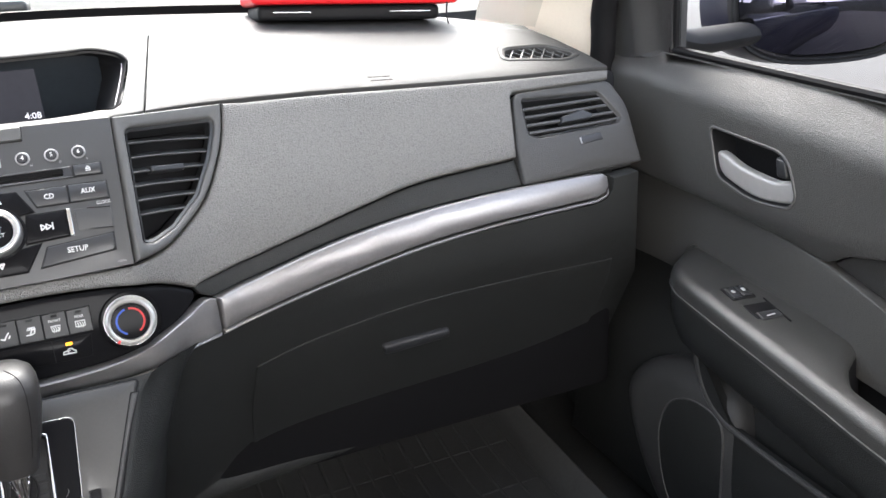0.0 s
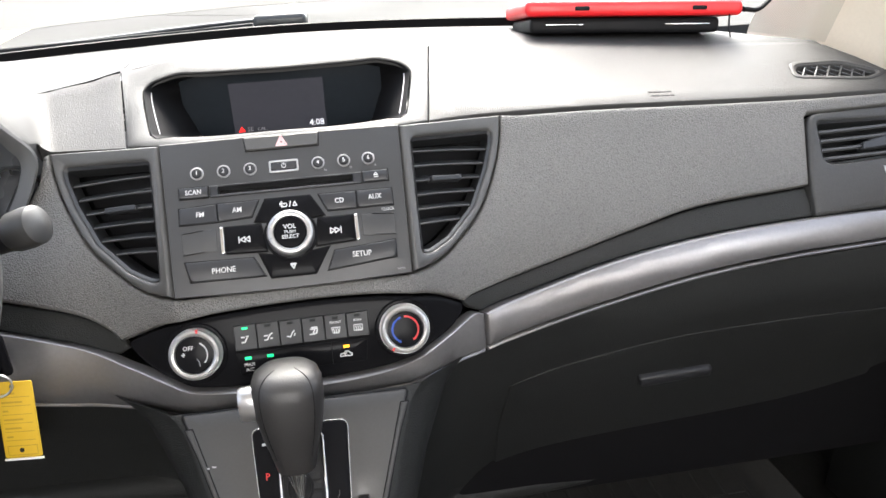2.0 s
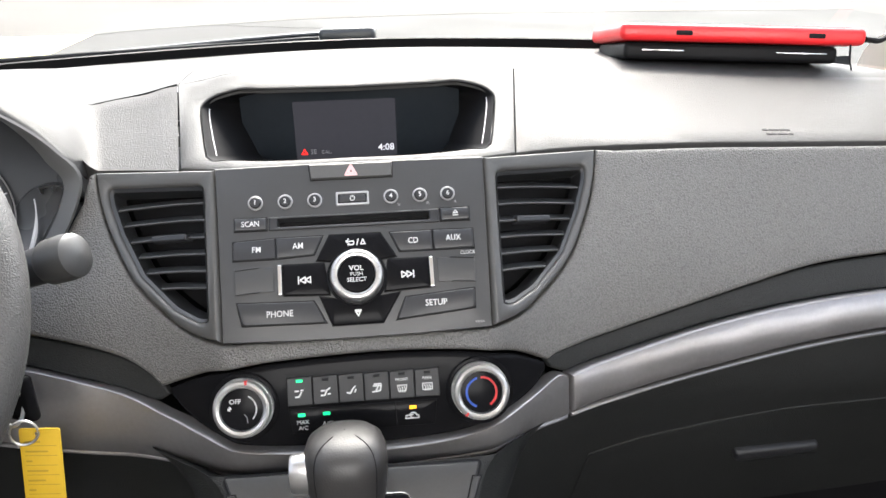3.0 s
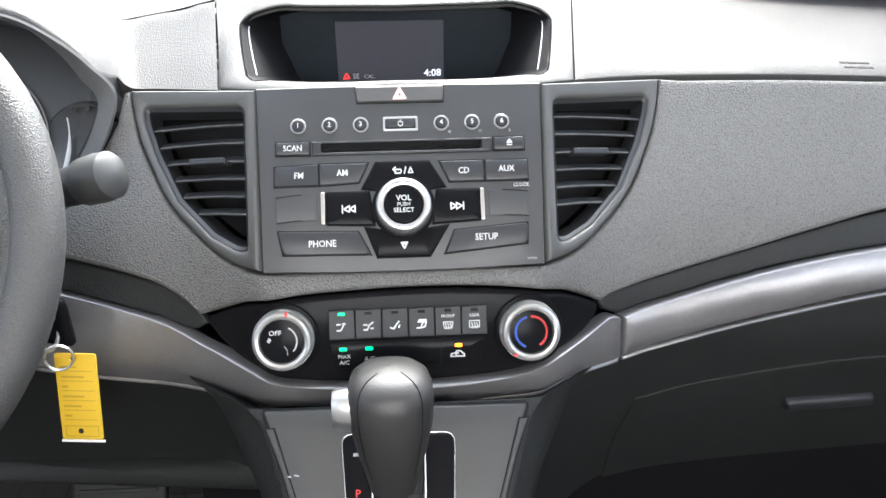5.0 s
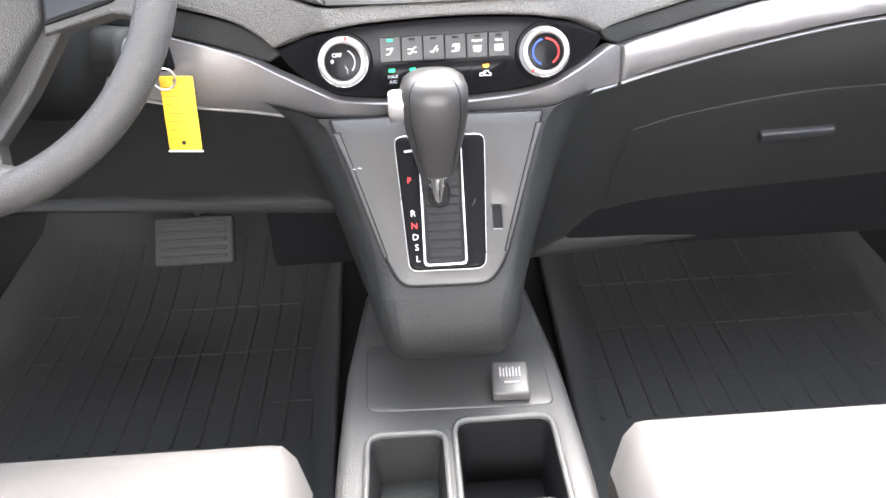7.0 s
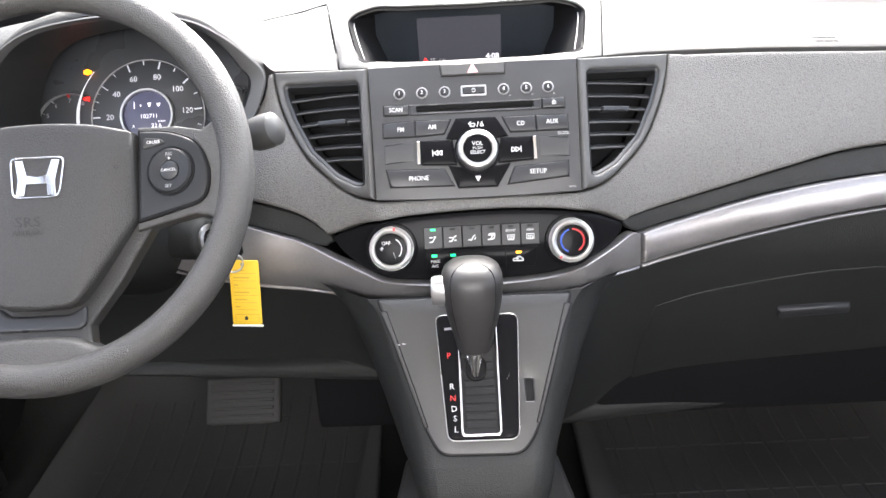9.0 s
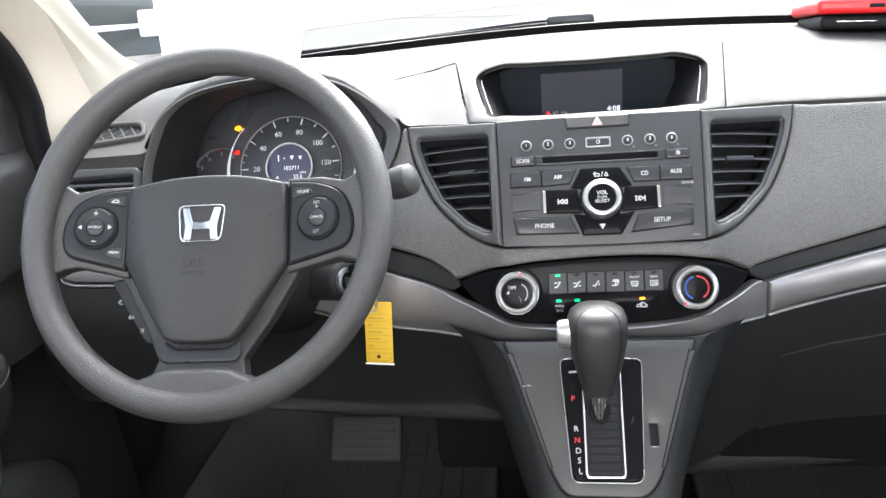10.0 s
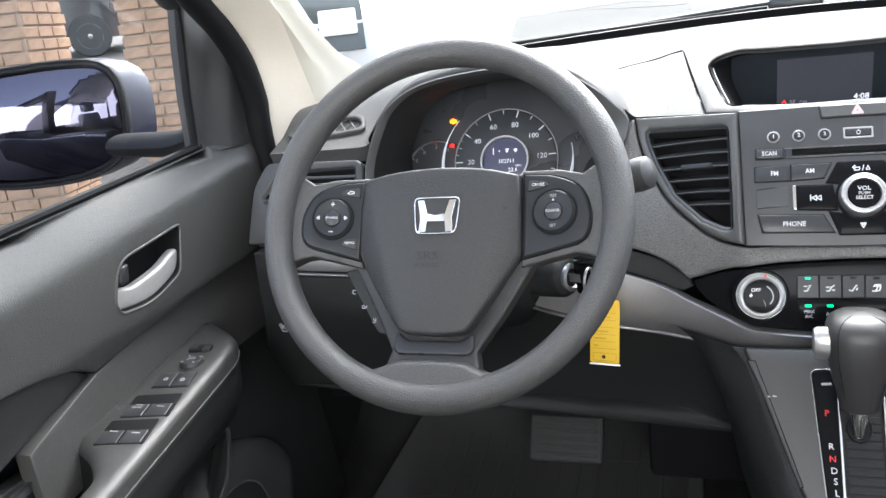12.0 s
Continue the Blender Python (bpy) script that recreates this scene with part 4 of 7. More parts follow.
for i in range(6):
    a, b = -0.0625 + 0.0213 * i, -0.0625 + 0.0213 * (i + 1) - 0.0008
    k = ckey("mode_button", [(a, 0.5365 + 0.0001 * i), (b, 0.5367), (b, 0.5596), (a, 0.5590)])
    xc = (a + b) / 2
    s2 = up(0.0009)
    led = part("indicator", slab(rounded([(xc - 0.0028, 0.5553), (xc + 0.0028, 0.5553), (xc + 0.0028, 0.5575), (xc - 0.0028, 0.5575)], 0.0004), s2, r=0.0002, h=0.0006, t=0.0005, grid=0.02),
               GREEN_LED if i == 0 else VOID, k, "lit green lamp" if i == 0 else "")
    if i < 4:
        strokes(FLOW[i], s2, xc, 0.5465, 0.0012, WHITE, k, "airflow_symbol", lift=0.0003, scale=0.95)
    else:
        lettering(("FRONT", "REAR")[i - 4], 0.0034, s2, xc, 0.5520, WHITE, k, lift=0.0003)
        sh = [(-0.004, 0.0022), (0.004, 0.0022), (0.003, -0.0025), (-0.003, -0.0025), (-0.004, 0.0022)] if i == 4 else [(-0.004, 0.0025), (0.004, 0.0025), (0.004, -0.0025), (-0.004, -0.0025), (-0.004, 0.0025)]
        strokes([sh] + [[(q, -0.0035), (q + 0.0006, -0.001), (q - 0.0004, 0.0012)] for q in (-0.002, 0, 0.002)], s2, xc, 0.5452, 0.0007, WHITE, k, "demist_symbol", lift=0.0003)
row = ckey("lower_key", [(-0.0600, 0.5125), (0.0590, 0.5125), (0.0615, 0.5335), (-0.0620, 0.5335)], high=0.0010, mat=GLOSS)
s2 = up(0.0001)
for x, mat, lab in ((-0.0520, GREEN_LED, "lit green lamp"), (-0.0312, GREEN_LED, "lit green lamp"), (0.0410, AMBER_LED, "lit amber lamp")):
    part("indicator", slab(rounded([(x - 0.0030, 0.5270), (x + 0.0030, 0.5270), (x + 0.0030, 0.5298), (x - 0.0030, 0.5298)], 0.0006), s2, r=0.0003, h=0.0009, t=0.0005, grid=0.02), mat, row, lab)
lettering("MAX", 0.0048, s2, -0.0512, 0.5222, WHITE, row, lift=0.0003)
lettering("A/C", 0.0048, s2, -0.0512, 0.5172, WHITE, row, lift=0.0003)
lettering("A/C", 0.0054, s2, -0.0308, 0.5198, WHITE, row, lift=0.0003)
strokes([[(-0.0055, -0.0015), (-0.005, 0.0008), (-0.002, 0.0012), (-0.0005, 0.003), (0.0025, 0.003), (0.004, 0.001), (0.0055, 0.0005), (0.0055, -0.0015), (-0.0055, -0.0015)],
         arc(0.0013, 60, 300, 8)], s2, 0.0402, 0.5205, 0.0010, WHITE, row, "car_symbol", lift=0.0003)
part("key_gap", slab([(0.0265, 0.5130), (0.0272, 0.5130), (0.0272, 0.5330), (0.0265, 0.5330)], s2, r=0.0001, h=0.0004, t=0.001, grid=0.05), VOID, climate)


def dial(x, label):
    c = frame_of(face(x * 0.985, 0.5388, -0.002), (1, 0, 0), Vector((0, 0.30, 1)))
    part("dial_well", lathe([(0.0290, 0.0004), (0.0286, 0.0028), (0.0266, 0.0012), (0.0246, 0.0006)], c, 48, caps=False), GLOSS, climate)
    d = part("dial", lathe([(0.0244, 0.0), (0.0239, 0.010), (0.0234, 0.0140), (0.0224, 0.0164), (0.0203, 0.0172), (0.0180, 0.0164), (0.0171, 0.0138)], c, 64, caps=False), SATIN, climate, label)
    part("dial_face", lathe([(0.0172, 0.0120), (0.0169, 0.0136), (0.0100, 0.0142), (0.0001, 0.0143)], c, 48, caps=False), GLOSS, d)
    rib = bmesh.new()
    for i in range(60):
        a = i / 60 * 2 * math.pi
        block((0.0006, 0.0010, 0.0090), c @ pose(0.0239 * math.cos(a), 0.0239 * math.sin(a), 0.0056, 0, 0, math.degrees(a)), 0.0, bm=rib)
    part("knurling", rib, SATIN, d)
    return d, plane_at(c)


d, ps = dial(-0.100, "knurled silver fan dial")
lettering("OFF", 0.0055, ps, -0.005, 0.0065, WHITE, d, lift=0.0146, bold=0.00006)
strokes([arc(0.0118, 60, -42, 16)], ps, 0, 0, 0.0011, WHITE, d, "fan_scale", lift=0.0147)
strokes([[(-0.0015, 0), (0.0015, 0)], [(0, -0.0018), (0, 0.0018)], [(-0.001, -0.001), (0.001, 0.001)]], ps, -0.0098, 0.0010, 0.0008, WHITE, d, "fan_symbol", lift=0.0147)
strokes([[(0.002, -0.004), (0.004, -0.007), (0.0042, -0.011)]], ps, 0, 0, 0.0005, DIM, d, "scratch", lift=0.0147)
strokes([[(0.0015, 0.0205), (0.0015, 0.0225)]], ps, 0.003, 0, 0.002, RED_PAINT, d, "pointer", lift=0.0175)
d, ps = dial(0.100, "knurled silver temperature dial")
strokes([arc(0.0125, 108, 245, 18)], ps, 0, 0, 0.0018, BLUE_PAINT, d, "cold_scale", lift=0.0147)
strokes([arc(0.0125, 88, -55, 18)], ps, 0, 0, 0.0018, RED_PAINT, d, "warm_scale", lift=0.0147)
strokes([[(-0.0125, -0.0165), (-0.0138, -0.0182)]], ps, 0, 0, 0.002, RED_PAINT, d, "pointer", lift=0.0175)


# ---------------------------------------------------------------- instrument cluster under its hood
cluster = thing("instrument_cluster", (-0.41, 0.12, 0.60), "dark instrument cluster with round speedometer under a black hood", "instrument cluster")
dialface = frame_of((-0.4147, 0.1375, 0.6613), (1, 0, 0), (0, 0.39, 0.92)) @ Matrix.Scale(0.921, 4)
cf = plane_at(dialface)
part("backing", slab(rounded([(-0.20, -0.09), (0.19, -0.09), (0.185, 0.075), (0.12, 0.140), (-0.12, 0.140), (-0.19, 0.075)], 0.03), lambda u, v, d: cf(u, v, d - 0.012), r=0.004, h=0.003, t=0.01, grid=0.05), DIALS, cluster)
dm = DIALS
sp = part("speedometer", slab(oval(0.078, 0.078, 48), lambda u, v, d: cf(u, v, d - 0.006), r=0.002, h=0.002, t=0.006, grid=0.05), dm, cluster, "round speedometer dial")
part("outer_ring", lathe([(0.0800, 0), (0.0798, 0.002), (0.0788, 0.002), (0.0786, 0)], dialface @ pose(0, 0, -0.005), 64, caps=False), DIM, sp)
part("centre_ring", lathe([(0.0375, -0.004), (0.037, 0.004), (0.0345, 0.004), (0.034, -0.002)], dialface, 48, caps=False), SATIN, sp, "slim silver ring")
lc = part("trip_display", slab(oval(0.034, 0.034, 36), lambda u, v, d: cf(u, v, d - 0.003), r=0.001, h=0.001, t=0.002, grid=0.05), LCD_BLUE, sp, "blue-grey lit trip display")
for i in range(8):
    ang = radians(215 - i * 35)
    val = 20 * i
    for j in range(4):
        if i == 7 and j:
            break
        if j % 2 and i not in (0, 1):
            continue
        a2 = ang - radians(35 / 4 * j)
        r0 = 0.067 if j == 0 else (0.0715 if j == 2 else 0.074)
        strokes([[(r0 * math.cos(a2), r0 * math.sin(a2)), (0.0765 * math.cos(a2), 0.0765 * math.sin(a2))]], cf, 0, 0, 0.0011 if j == 0 else 0.0006, GAUGE, sp, "tick", lift=-0.003)
    if 0 < val < 140:
        lettering(str(val), 0.0110, cf, 0.0555 * math.cos(ang) + (0.002 if i < 3 else 0), 0.0555 * math.sin(ang), GAUGE, sp, lift=-0.0035)
lettering("102711", 0.0085, cf, 0.002, -0.0015, LCD_WHITE, lc, lift=-0.0012)
lettering("miles", 0.0050, cf, 0.020, -0.0085, LCD_WHITE, lc, lift=-0.0012)
lettering("A", 0.006, cf, -0.020, -0.0150, LCD_WHITE, lc, lift=-0.0012)
lettering("22.6", 0.0085, cf, 0.012, -0.0150, LCD_WHITE, lc, lift=-0.0012)
lettering("77°F", 0.008, cf, -0.006, -0.0260, LCD_WHITE, lc, lift=-0.0012)
strokes([[(-0.018, 0.010), (-0.018, 0.019)], [(-0.009, 0.013), (-0.009, 0.015)], [(0.001, 0.017), (0.005, 0.017), (0.003, 0.012), (0.001, 0.017)], [(0.014, 0.016), (0.018, 0.016), (0.016, 0.012), (0.014, 0.016)]], cf, 0, 0, 0.0009, LCD_WHITE, lc, "trip_symbol", lift=-0.0012)
# side gauges
tach = part("rev_counter", slab(oval(0.052, 0.052, 40, -0.110, -0.010), lambda u, v, d: cf(u, v, d - 0.010), r=0.002, h=0.002, t=0.004, grid=0.05), dm, cluster, "small rev counter")
strokes([arc(0.046, 60, 200, 24, -0.110, -0.010)], cf, 0, 0, 0.0010, DIM, tach, "scale_arc", lift=-0.007)
for k, a in (("8", 62), ("7", 92), ("6", 124), ("5", 152), ("4", 180)):
    lettering(k, 0.0085, cf, -0.110 + 0.037 * math.cos(radians(a)), -0.010 + 0.037 * math.sin(radians(a)), DIM, tach, lift=-0.007)
    strokes([[(-0.110 + r * math.cos(radians(a)), -0.010 + r * math.sin(radians(a))) for r in (0.042, 0.046)]], cf, 0, 0, 0.001, RED_PAINT if k in "78" else DIM, tach, "tick", lift=-0.007)
fuel = part("fuel_gauge", slab(oval(0.046, 0.046, 36, 0.118, -0.005), lambda u, v, d: cf(u, v, d - 0.010), r=0.002, h=0.002, t=0.004, grid=0.05), dm, cluster, "small fuel gauge")
strokes([arc(0.040, 10, 110, 14, 0.118, -0.005)], cf, 0, 0, 0.0010, DIM, fuel, "scale_arc", lift=-0.007)
for a in (15, 38, 62, 86, 108):
    strokes([[(0.118 + r * math.cos(radians(a)), -0.005 + r * math.sin(radians(a))) for r in (0.034, 0.040)]], cf, 0, 0, 0.001, DIM, fuel, "tick", lift=-0.007)
for a0, a1, r in ((198, 138, 0.0975), (338, 372, 0.1020)):
    part("light_arc", tube([cf(*p, -0.001) for p in arc(r, a0, a1, 16)], lambda t: 0.0006 + 0.0016 * math.sin(math.pi * min(1, t + 0.25)), 8), GAUGE, cluster)
strokes([arc(0.0032, 0, 360, 10), [(-0.0045, -0.002), (-0.0045, 0.002)], [(0.0045, -0.002), (0.0045, 0.002)], [(0, -0.0015), (0, 0.002)]], cf, -0.082, 0.0650, 0.0014, AMBER_LED, cluster, "amber_warning_lamp", lift=-0.002)
strokes([[(-0.003, -0.001), (0.003, 0.002)], [(-0.002, 0.002), (0.002, 0.002), (0.002, -0.002)]], cf, -0.0837, 0.0268, 0.0018, RED_LED, cluster, "red_warning_lamp", lift=-0.002)
strokes([[(-0.004, -0.002), (0.004, -0.002), (0.004, 0.001), (-0.004, 0.001), (-0.004, -0.002)]], cf, 0.091, -0.0379, 0.0024, RED_LED, cluster, "red_warning_lamp", lift=-0.002)

# hood: the pad rises over the dials and ends in an arched edge that opens towards the driver
ARCH = [(-0.572, 0.61), (-0.578, 0.67), (-0.562, 0.722), (-0.540, 0.755), (-0.495, 0.779), (-0.42, 0.790), (-0.36, 0.788), (-0.315, 0.780), (-0.280, 0.761), (-0.255, 0.740), (-0.238, 0.719), (-0.245, 0.690), (-0.264, 0.655), (-0.290, 0.61)]
arch = spline(ARCH, 6)


def arch_row(grow, y, right=0.0):
    """The arch drawn out by grow; right adds to it on the flank towards the centre stack."""
    row = []
    for x, z in arch:
        g = grow + right * max(0.0, min(1.0, (0.775 - z) / 0.04)) * (1 if x > -0.4 else 0.3)
        row.append((-0.405 + (x + 0.405) * (1 + g / 0.15), y - 0.16 * (0.76 - z), 0.68 + (z - 0.68) * (1 + g / 0.11)))
    return row


part("hood_lining", loft([arch_row(-0.022, 0.150, -0.010), arch_row(-0.014, 0.09, -0.012), arch_row(-0.0045, 0.054, -0.011)]), LOWER, cluster, "black lining of the hood")
part("hood_lip", loft([arch_row(-0.0045, 0.054, -0.011), arch_row(-0.002, 0.0475, -0.004), arch_row(0.0, 0.0455), arch_row(0.0016, 0.0475)]), FRAME, cluster, "grey lip of the hood")

# pad on the driver's side: from the hood back to the windscreen, out to the door and in to the display
_arch_z = through_points((-0.80, -0.60, -0.580, -0.565, -0.54, -0.495, -0.42, -0.36, -0.315, -0.280, -0.255, -0.238, -0.20, -0.14), (0.60, 0.68, 0.705, 0.728, 0.758, 0.782, 0.7935, 0.7915, 0.7825, 0.763, 0.741, 0.7195, 0.67, 0.60))


def soft_max(a, b, k=0.012):
    h = max(0.0, min(1.0, 0.5 + 0.5 * (b - a) / k))
    return a + (b - a) * h + k * h * (1 - h)


def crest(x):
    """Height of the hood above its opening, full over the dials, nothing at the corners."""
    return 0.008 * max(0.0, 1 - (abs(x + 0.42) / 0.19) ** 4)


def strip_z(x, y):
    g = _groove(x)
    z0 = pad_z(x, g) + 0.0005
    t = max(0.0, min(1.0, (y - g) / max(0.02, _base_y(x) - g)))
    return z0 + (_base_z(x) - z0) * t + 0.006 * math.sin(math.pi * min(1, t * 1.3)) * (1 - t)


def driver_pad(x, y):
    near = soft_max(min(pad_z(x, y), 0.800), _arch_z(x) + crest(x) + 0.03 * max(0.0, y - 0.05))
    near -= 0.005 * max(0.0, min(1.0, (-0.575 - x) / 0.02))
    t = max(0.0, min(1.0, (y - 0.12) / max(0.05, _base_y(x) - 0.12)))
    t = t * t * (3 - 2 * t)
    z = near * (1 - t) + _base_z(x) * t + 0.001
    w = max(0.0, min(1.0, (x + 0.36) / 0.15)) * max(0.0, min(1.0, (y - _groove(x) + 0.015) / 0.02))
    return z + (strip_z(x, y) - z) * w


rows = []
for i in range(101):
    xa = -0.745 + (0.745 - 0.1508) * i / 100
    y0 = dash_y(xa, _rim_z(abs(xa))) + 0.0005
    hood_here = -0.577 < xa < -0.240
    if hood_here:
        y0 = 0.058 - 0.16 * (0.76 - _arch_z(xa))
    y1 = max(_base_y(xa), y0 + 0.03)
    row = []
    for k in range(27):
        y = y0 + (y1 - y0) * (k / 26) ** 1.4
        x = xa - 0.0275 * max(0.0, min(1.0, (y - 0.03) / 0.16)) * max(0.0, min(1.0, (xa + 0.30) / 0.15))
        z = driver_pad(x, y)
        if k < 4 and hood_here:
            z -= 0.0035 * (1 - k / 4) ** 2
        row.append((x, y, z))
    first = row[0]
    lead = [(first[0], first[1] + 0.005, first[2] - 0.010), (first[0], first[1] + 0.0010, first[2] - 0.0030)]
    if hood_here:
        lead = [(first[0], first[1] - 0.0085, _arch_z(xa) - 0.0015), (first[0], first[1] - 0.0065, _arch_z(xa) + 0.35 * crest(xa)), (first[0], first[1] - 0.0025, first[2] - 0.0012)]
    else:
        lead = [(first[0], first[1] + 0.006, first[2] - 0.02)] + lead
    rows.append(lead + row + [(row[-1][0], row[-1][1] + 0.01, row[-1][2] - 0.03)])
part("upper_pad", loft(rows), PAD, dashboard, "smooth grey pad that rises over the dials", sharp=60)
# black bead paints a crease's shade, out of the display's corner, fading over the pad
crease = [Vector((x, y, driver_pad(x, y) + 0.0001)) for x, y in spline([(-0.178, 0.190), (-0.21, 0.187), (-0.25, 0.180), (-0.285, 0.170), (-0.32, 0.157)], 5)]
part("crease", tube(crease, lambda t: 0.0011 * (1 - 0.75 * t), 6), VOID, dashboard)
dtop = on_top(driver_pad)


def defroster(sgn):
    """Lattice grille let into the pad by the pillar."""
    g = thing("defroster_grille", (sgn * 0.67, 0.13, 0.71), "small black lattice demister grille set in the pad", "air vent", "demister grilles")
    s = lambda pts: pts if sgn > 0 else mirrored(pts)
    top = on_top(pad_z) if sgn > 0 else (lambda u, w, q: dtop(u, w, max(0.0006, q + 0.002)))
    o = rounded([(0.604, 0.112), (0.702, 0.101), (0.737, 0.121), (0.694, 0.156), (0.620, 0.153)], 0.014, 4)
    h = vent_hole
    part("grille_frame", slab(s(o), lambda u, w, d: top(u, w, d + 0.002), r=0.002, h=0.002, t=0.004, grid=0.014, holes=[s(h)]), PAD, g)
    # near-black sheet paints the opening's shade; on the driver's pad it lies flat
    cav = bmesh.new()
    cav.faces.new([cav.verts.new(top(u, w, -0.012)) for u, w in ccw(s(h))])
    part("cavity_shade", cav, VOID, g)
    bm2 = bmesh.new()
    poly = ccw(h)
    for k in range(-2, 9):
        for lean in (0.018, -0.018):
            pts = []
            for i in range(9):
                w = 0.106 + 0.046 * i / 8
                u = 0.612 + 0.0165 * k + lean * (i / 8 - 0.5) * 2
                if inside(poly, u, w):
                    pts.append(top(sgn * u, w, -0.001))
            if len(pts) > 1:
                tube(pts, 0.0011, 6, bm=bm2)
    part("lattice", bm2, SLAT, g)
    return g


defroster(1), defroster(-1)


# plain face between hood and corner vent
o = [(-0.5755, 0.70), (-0.5755, 0.58), (-0.568, 0.58), (-0.5725, 0.66), (-0.570, 0.705)]
part("hood_cheek", slab(o, face, r=0.002, h=0.003, t=0.02, grid=0.03), FRAME, dashboard)

# ---------------------------------------------------------------- steering wheel
WC = (-0.4181, -0.1575, 0.6583)
WM = frame_of(WC, (1, 0, 0), (0, 0.490, 0.872))
ws = plane_at(WM)
wheel = thing("steering_wheel", WC, "dark grey three-spoke steering wheel with thumb controls on the spokes", "steering wheel")
RIM = 0.1866


def rim_rad(a):
    """A grip that is fuller at ten to two and at the foot."""
    return 0.0158 + 0.0012 * max(0, math.cos(2 * (a - radians(90)))) * 0.4 + 0.0008 * math.exp(-((math.degrees(a) % 360 - 30) / 14) ** 2) + 0.0008 * math.exp(-((math.degrees(a) % 360 - 150) / 14) ** 2)


rows = []
for i in range(120):
    a = i / 120 * 2 * math.pi
    c0 = Vector((RIM * math.cos(a), RIM * math.sin(a), 0))
    rad_dir = Vector((math.cos(a), math.sin(a), 0))
    r = rim_rad(a)
    rows.append([WM @ (c0 + rad_dir * (r * math.cos(k / 16 * 2 * math.pi)) + Vector((0, 0, 1)) * (r * 1.12 * math.sin(k / 16 * 2 * math.pi))) for k in range(16)])
rows.append(rows[0])
bm = loft(rows, closed=True)
bmesh.ops.remove_doubles(bm, verts=bm.verts[:], dist=1e-6)
part("rim", bm, WHEEL, wheel, "grained dark grey rim with worn grip")


def hubsurf(u, v, d):
    """The hub's face: domed, falling back towards its foot and its sides."""
    crease = 0.079 + 0.22 * (v - 0.05) if v > -0.05 else 0.057 + 0.35 * (v + 0.05)
    return WM @ Vector((u, v, 0.004 - 0.5 * u * u - 0.45 * max(0.0, abs(u) - crease) - 0.06 * max(0.0, -v - 0.03) - 0.5 * max(0, v - 0.02) ** 1.5 + d))


hub_o = spline([(-0.0880, 0.0440), (-0.046, 0.0520), (0.0, 0.0545), (0.046, 0.0520), (0.0855, 0.0440)], 5) + [(0.0875, 0.005), (0.0885, -0.0385)] + [(0.064, -0.078), (0.042, -0.112), (0.036, -0.1185), (0.026, -0.1215), (0.0, -0.1230), (-0.026, -0.1215), (-0.036, -0.1185), (-0.042, -0.112), (-0.068, -0.075), (-0.0920, -0.0345), (-0.0905, 0.005)]
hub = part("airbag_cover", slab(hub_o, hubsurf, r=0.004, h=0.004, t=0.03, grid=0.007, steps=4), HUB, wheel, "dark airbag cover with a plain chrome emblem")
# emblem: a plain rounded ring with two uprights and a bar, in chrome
em = lambda u, v, d: hubsurf(u + 0.0015, v, d + 0.004)
eo = rounded([(-0.0225, -0.0195), (0.0225, -0.0195), (0.0265, 0.0205), (-0.0265, 0.0205)], 0.007)
ei = rounded([(-0.0205, -0.0175), (0.0205, -0.0175), (0.0242, 0.0185), (-0.0242, 0.0185)], 0.006)
emb = part("emblem", slab(eo, em, r=0.0008, h=0.0025, t=0.002, grid=0.03, holes=[ei]), CHROME, hub, "chrome emblem in a rounded frame")
for sg in (-1, 1):
    up_ = [(sg * 0.0215, 0.0175), (sg * 0.0135, 0.0175), (sg * 0.0085, 0.0010), (sg * 0.0105, -0.0170), (sg * 0.0190, -0.0170), (sg * 0.0175, -0.002)]
    part("emblem_upright", slab(up_, em, r=0.0008, h=0.0025, t=0.002, grid=0.03), CHROME, emb)
part("emblem_bar", slab([(-0.0095, 0.0030), (0.0, 0.0012), (0.0095, 0.0030), (0.0098, -0.0060), (-0.0098, -0.0060)], em, r=0.0006, h=0.0022, t=0.002, grid=0.03), CHROME, emb)
hs4 = lambda u, v, d: hubsurf(u, v, d + 0.004)
lettering("SRS", 0.0130, hs4, -0.0065, -0.0415, DIM2, hub, lift=0.0003, squeeze=1.25)
lettering("AIRBAG", 0.0070, hs4, -0.0065, -0.0515, DIM2, hub, lift=0.0003, squeeze=1.2)
for x in (-0.0785, 0.0735):
    strokes([[(-0.003, 0.0015), (0.003, 0.0015)], [(-0.0018, 0), (0.0018, 0), (0, -0.002), (-0.0018, 0)]], hs4, x, 0.008, 0.0008, DIM2, hub, "horn_mark", lift=0.0003)


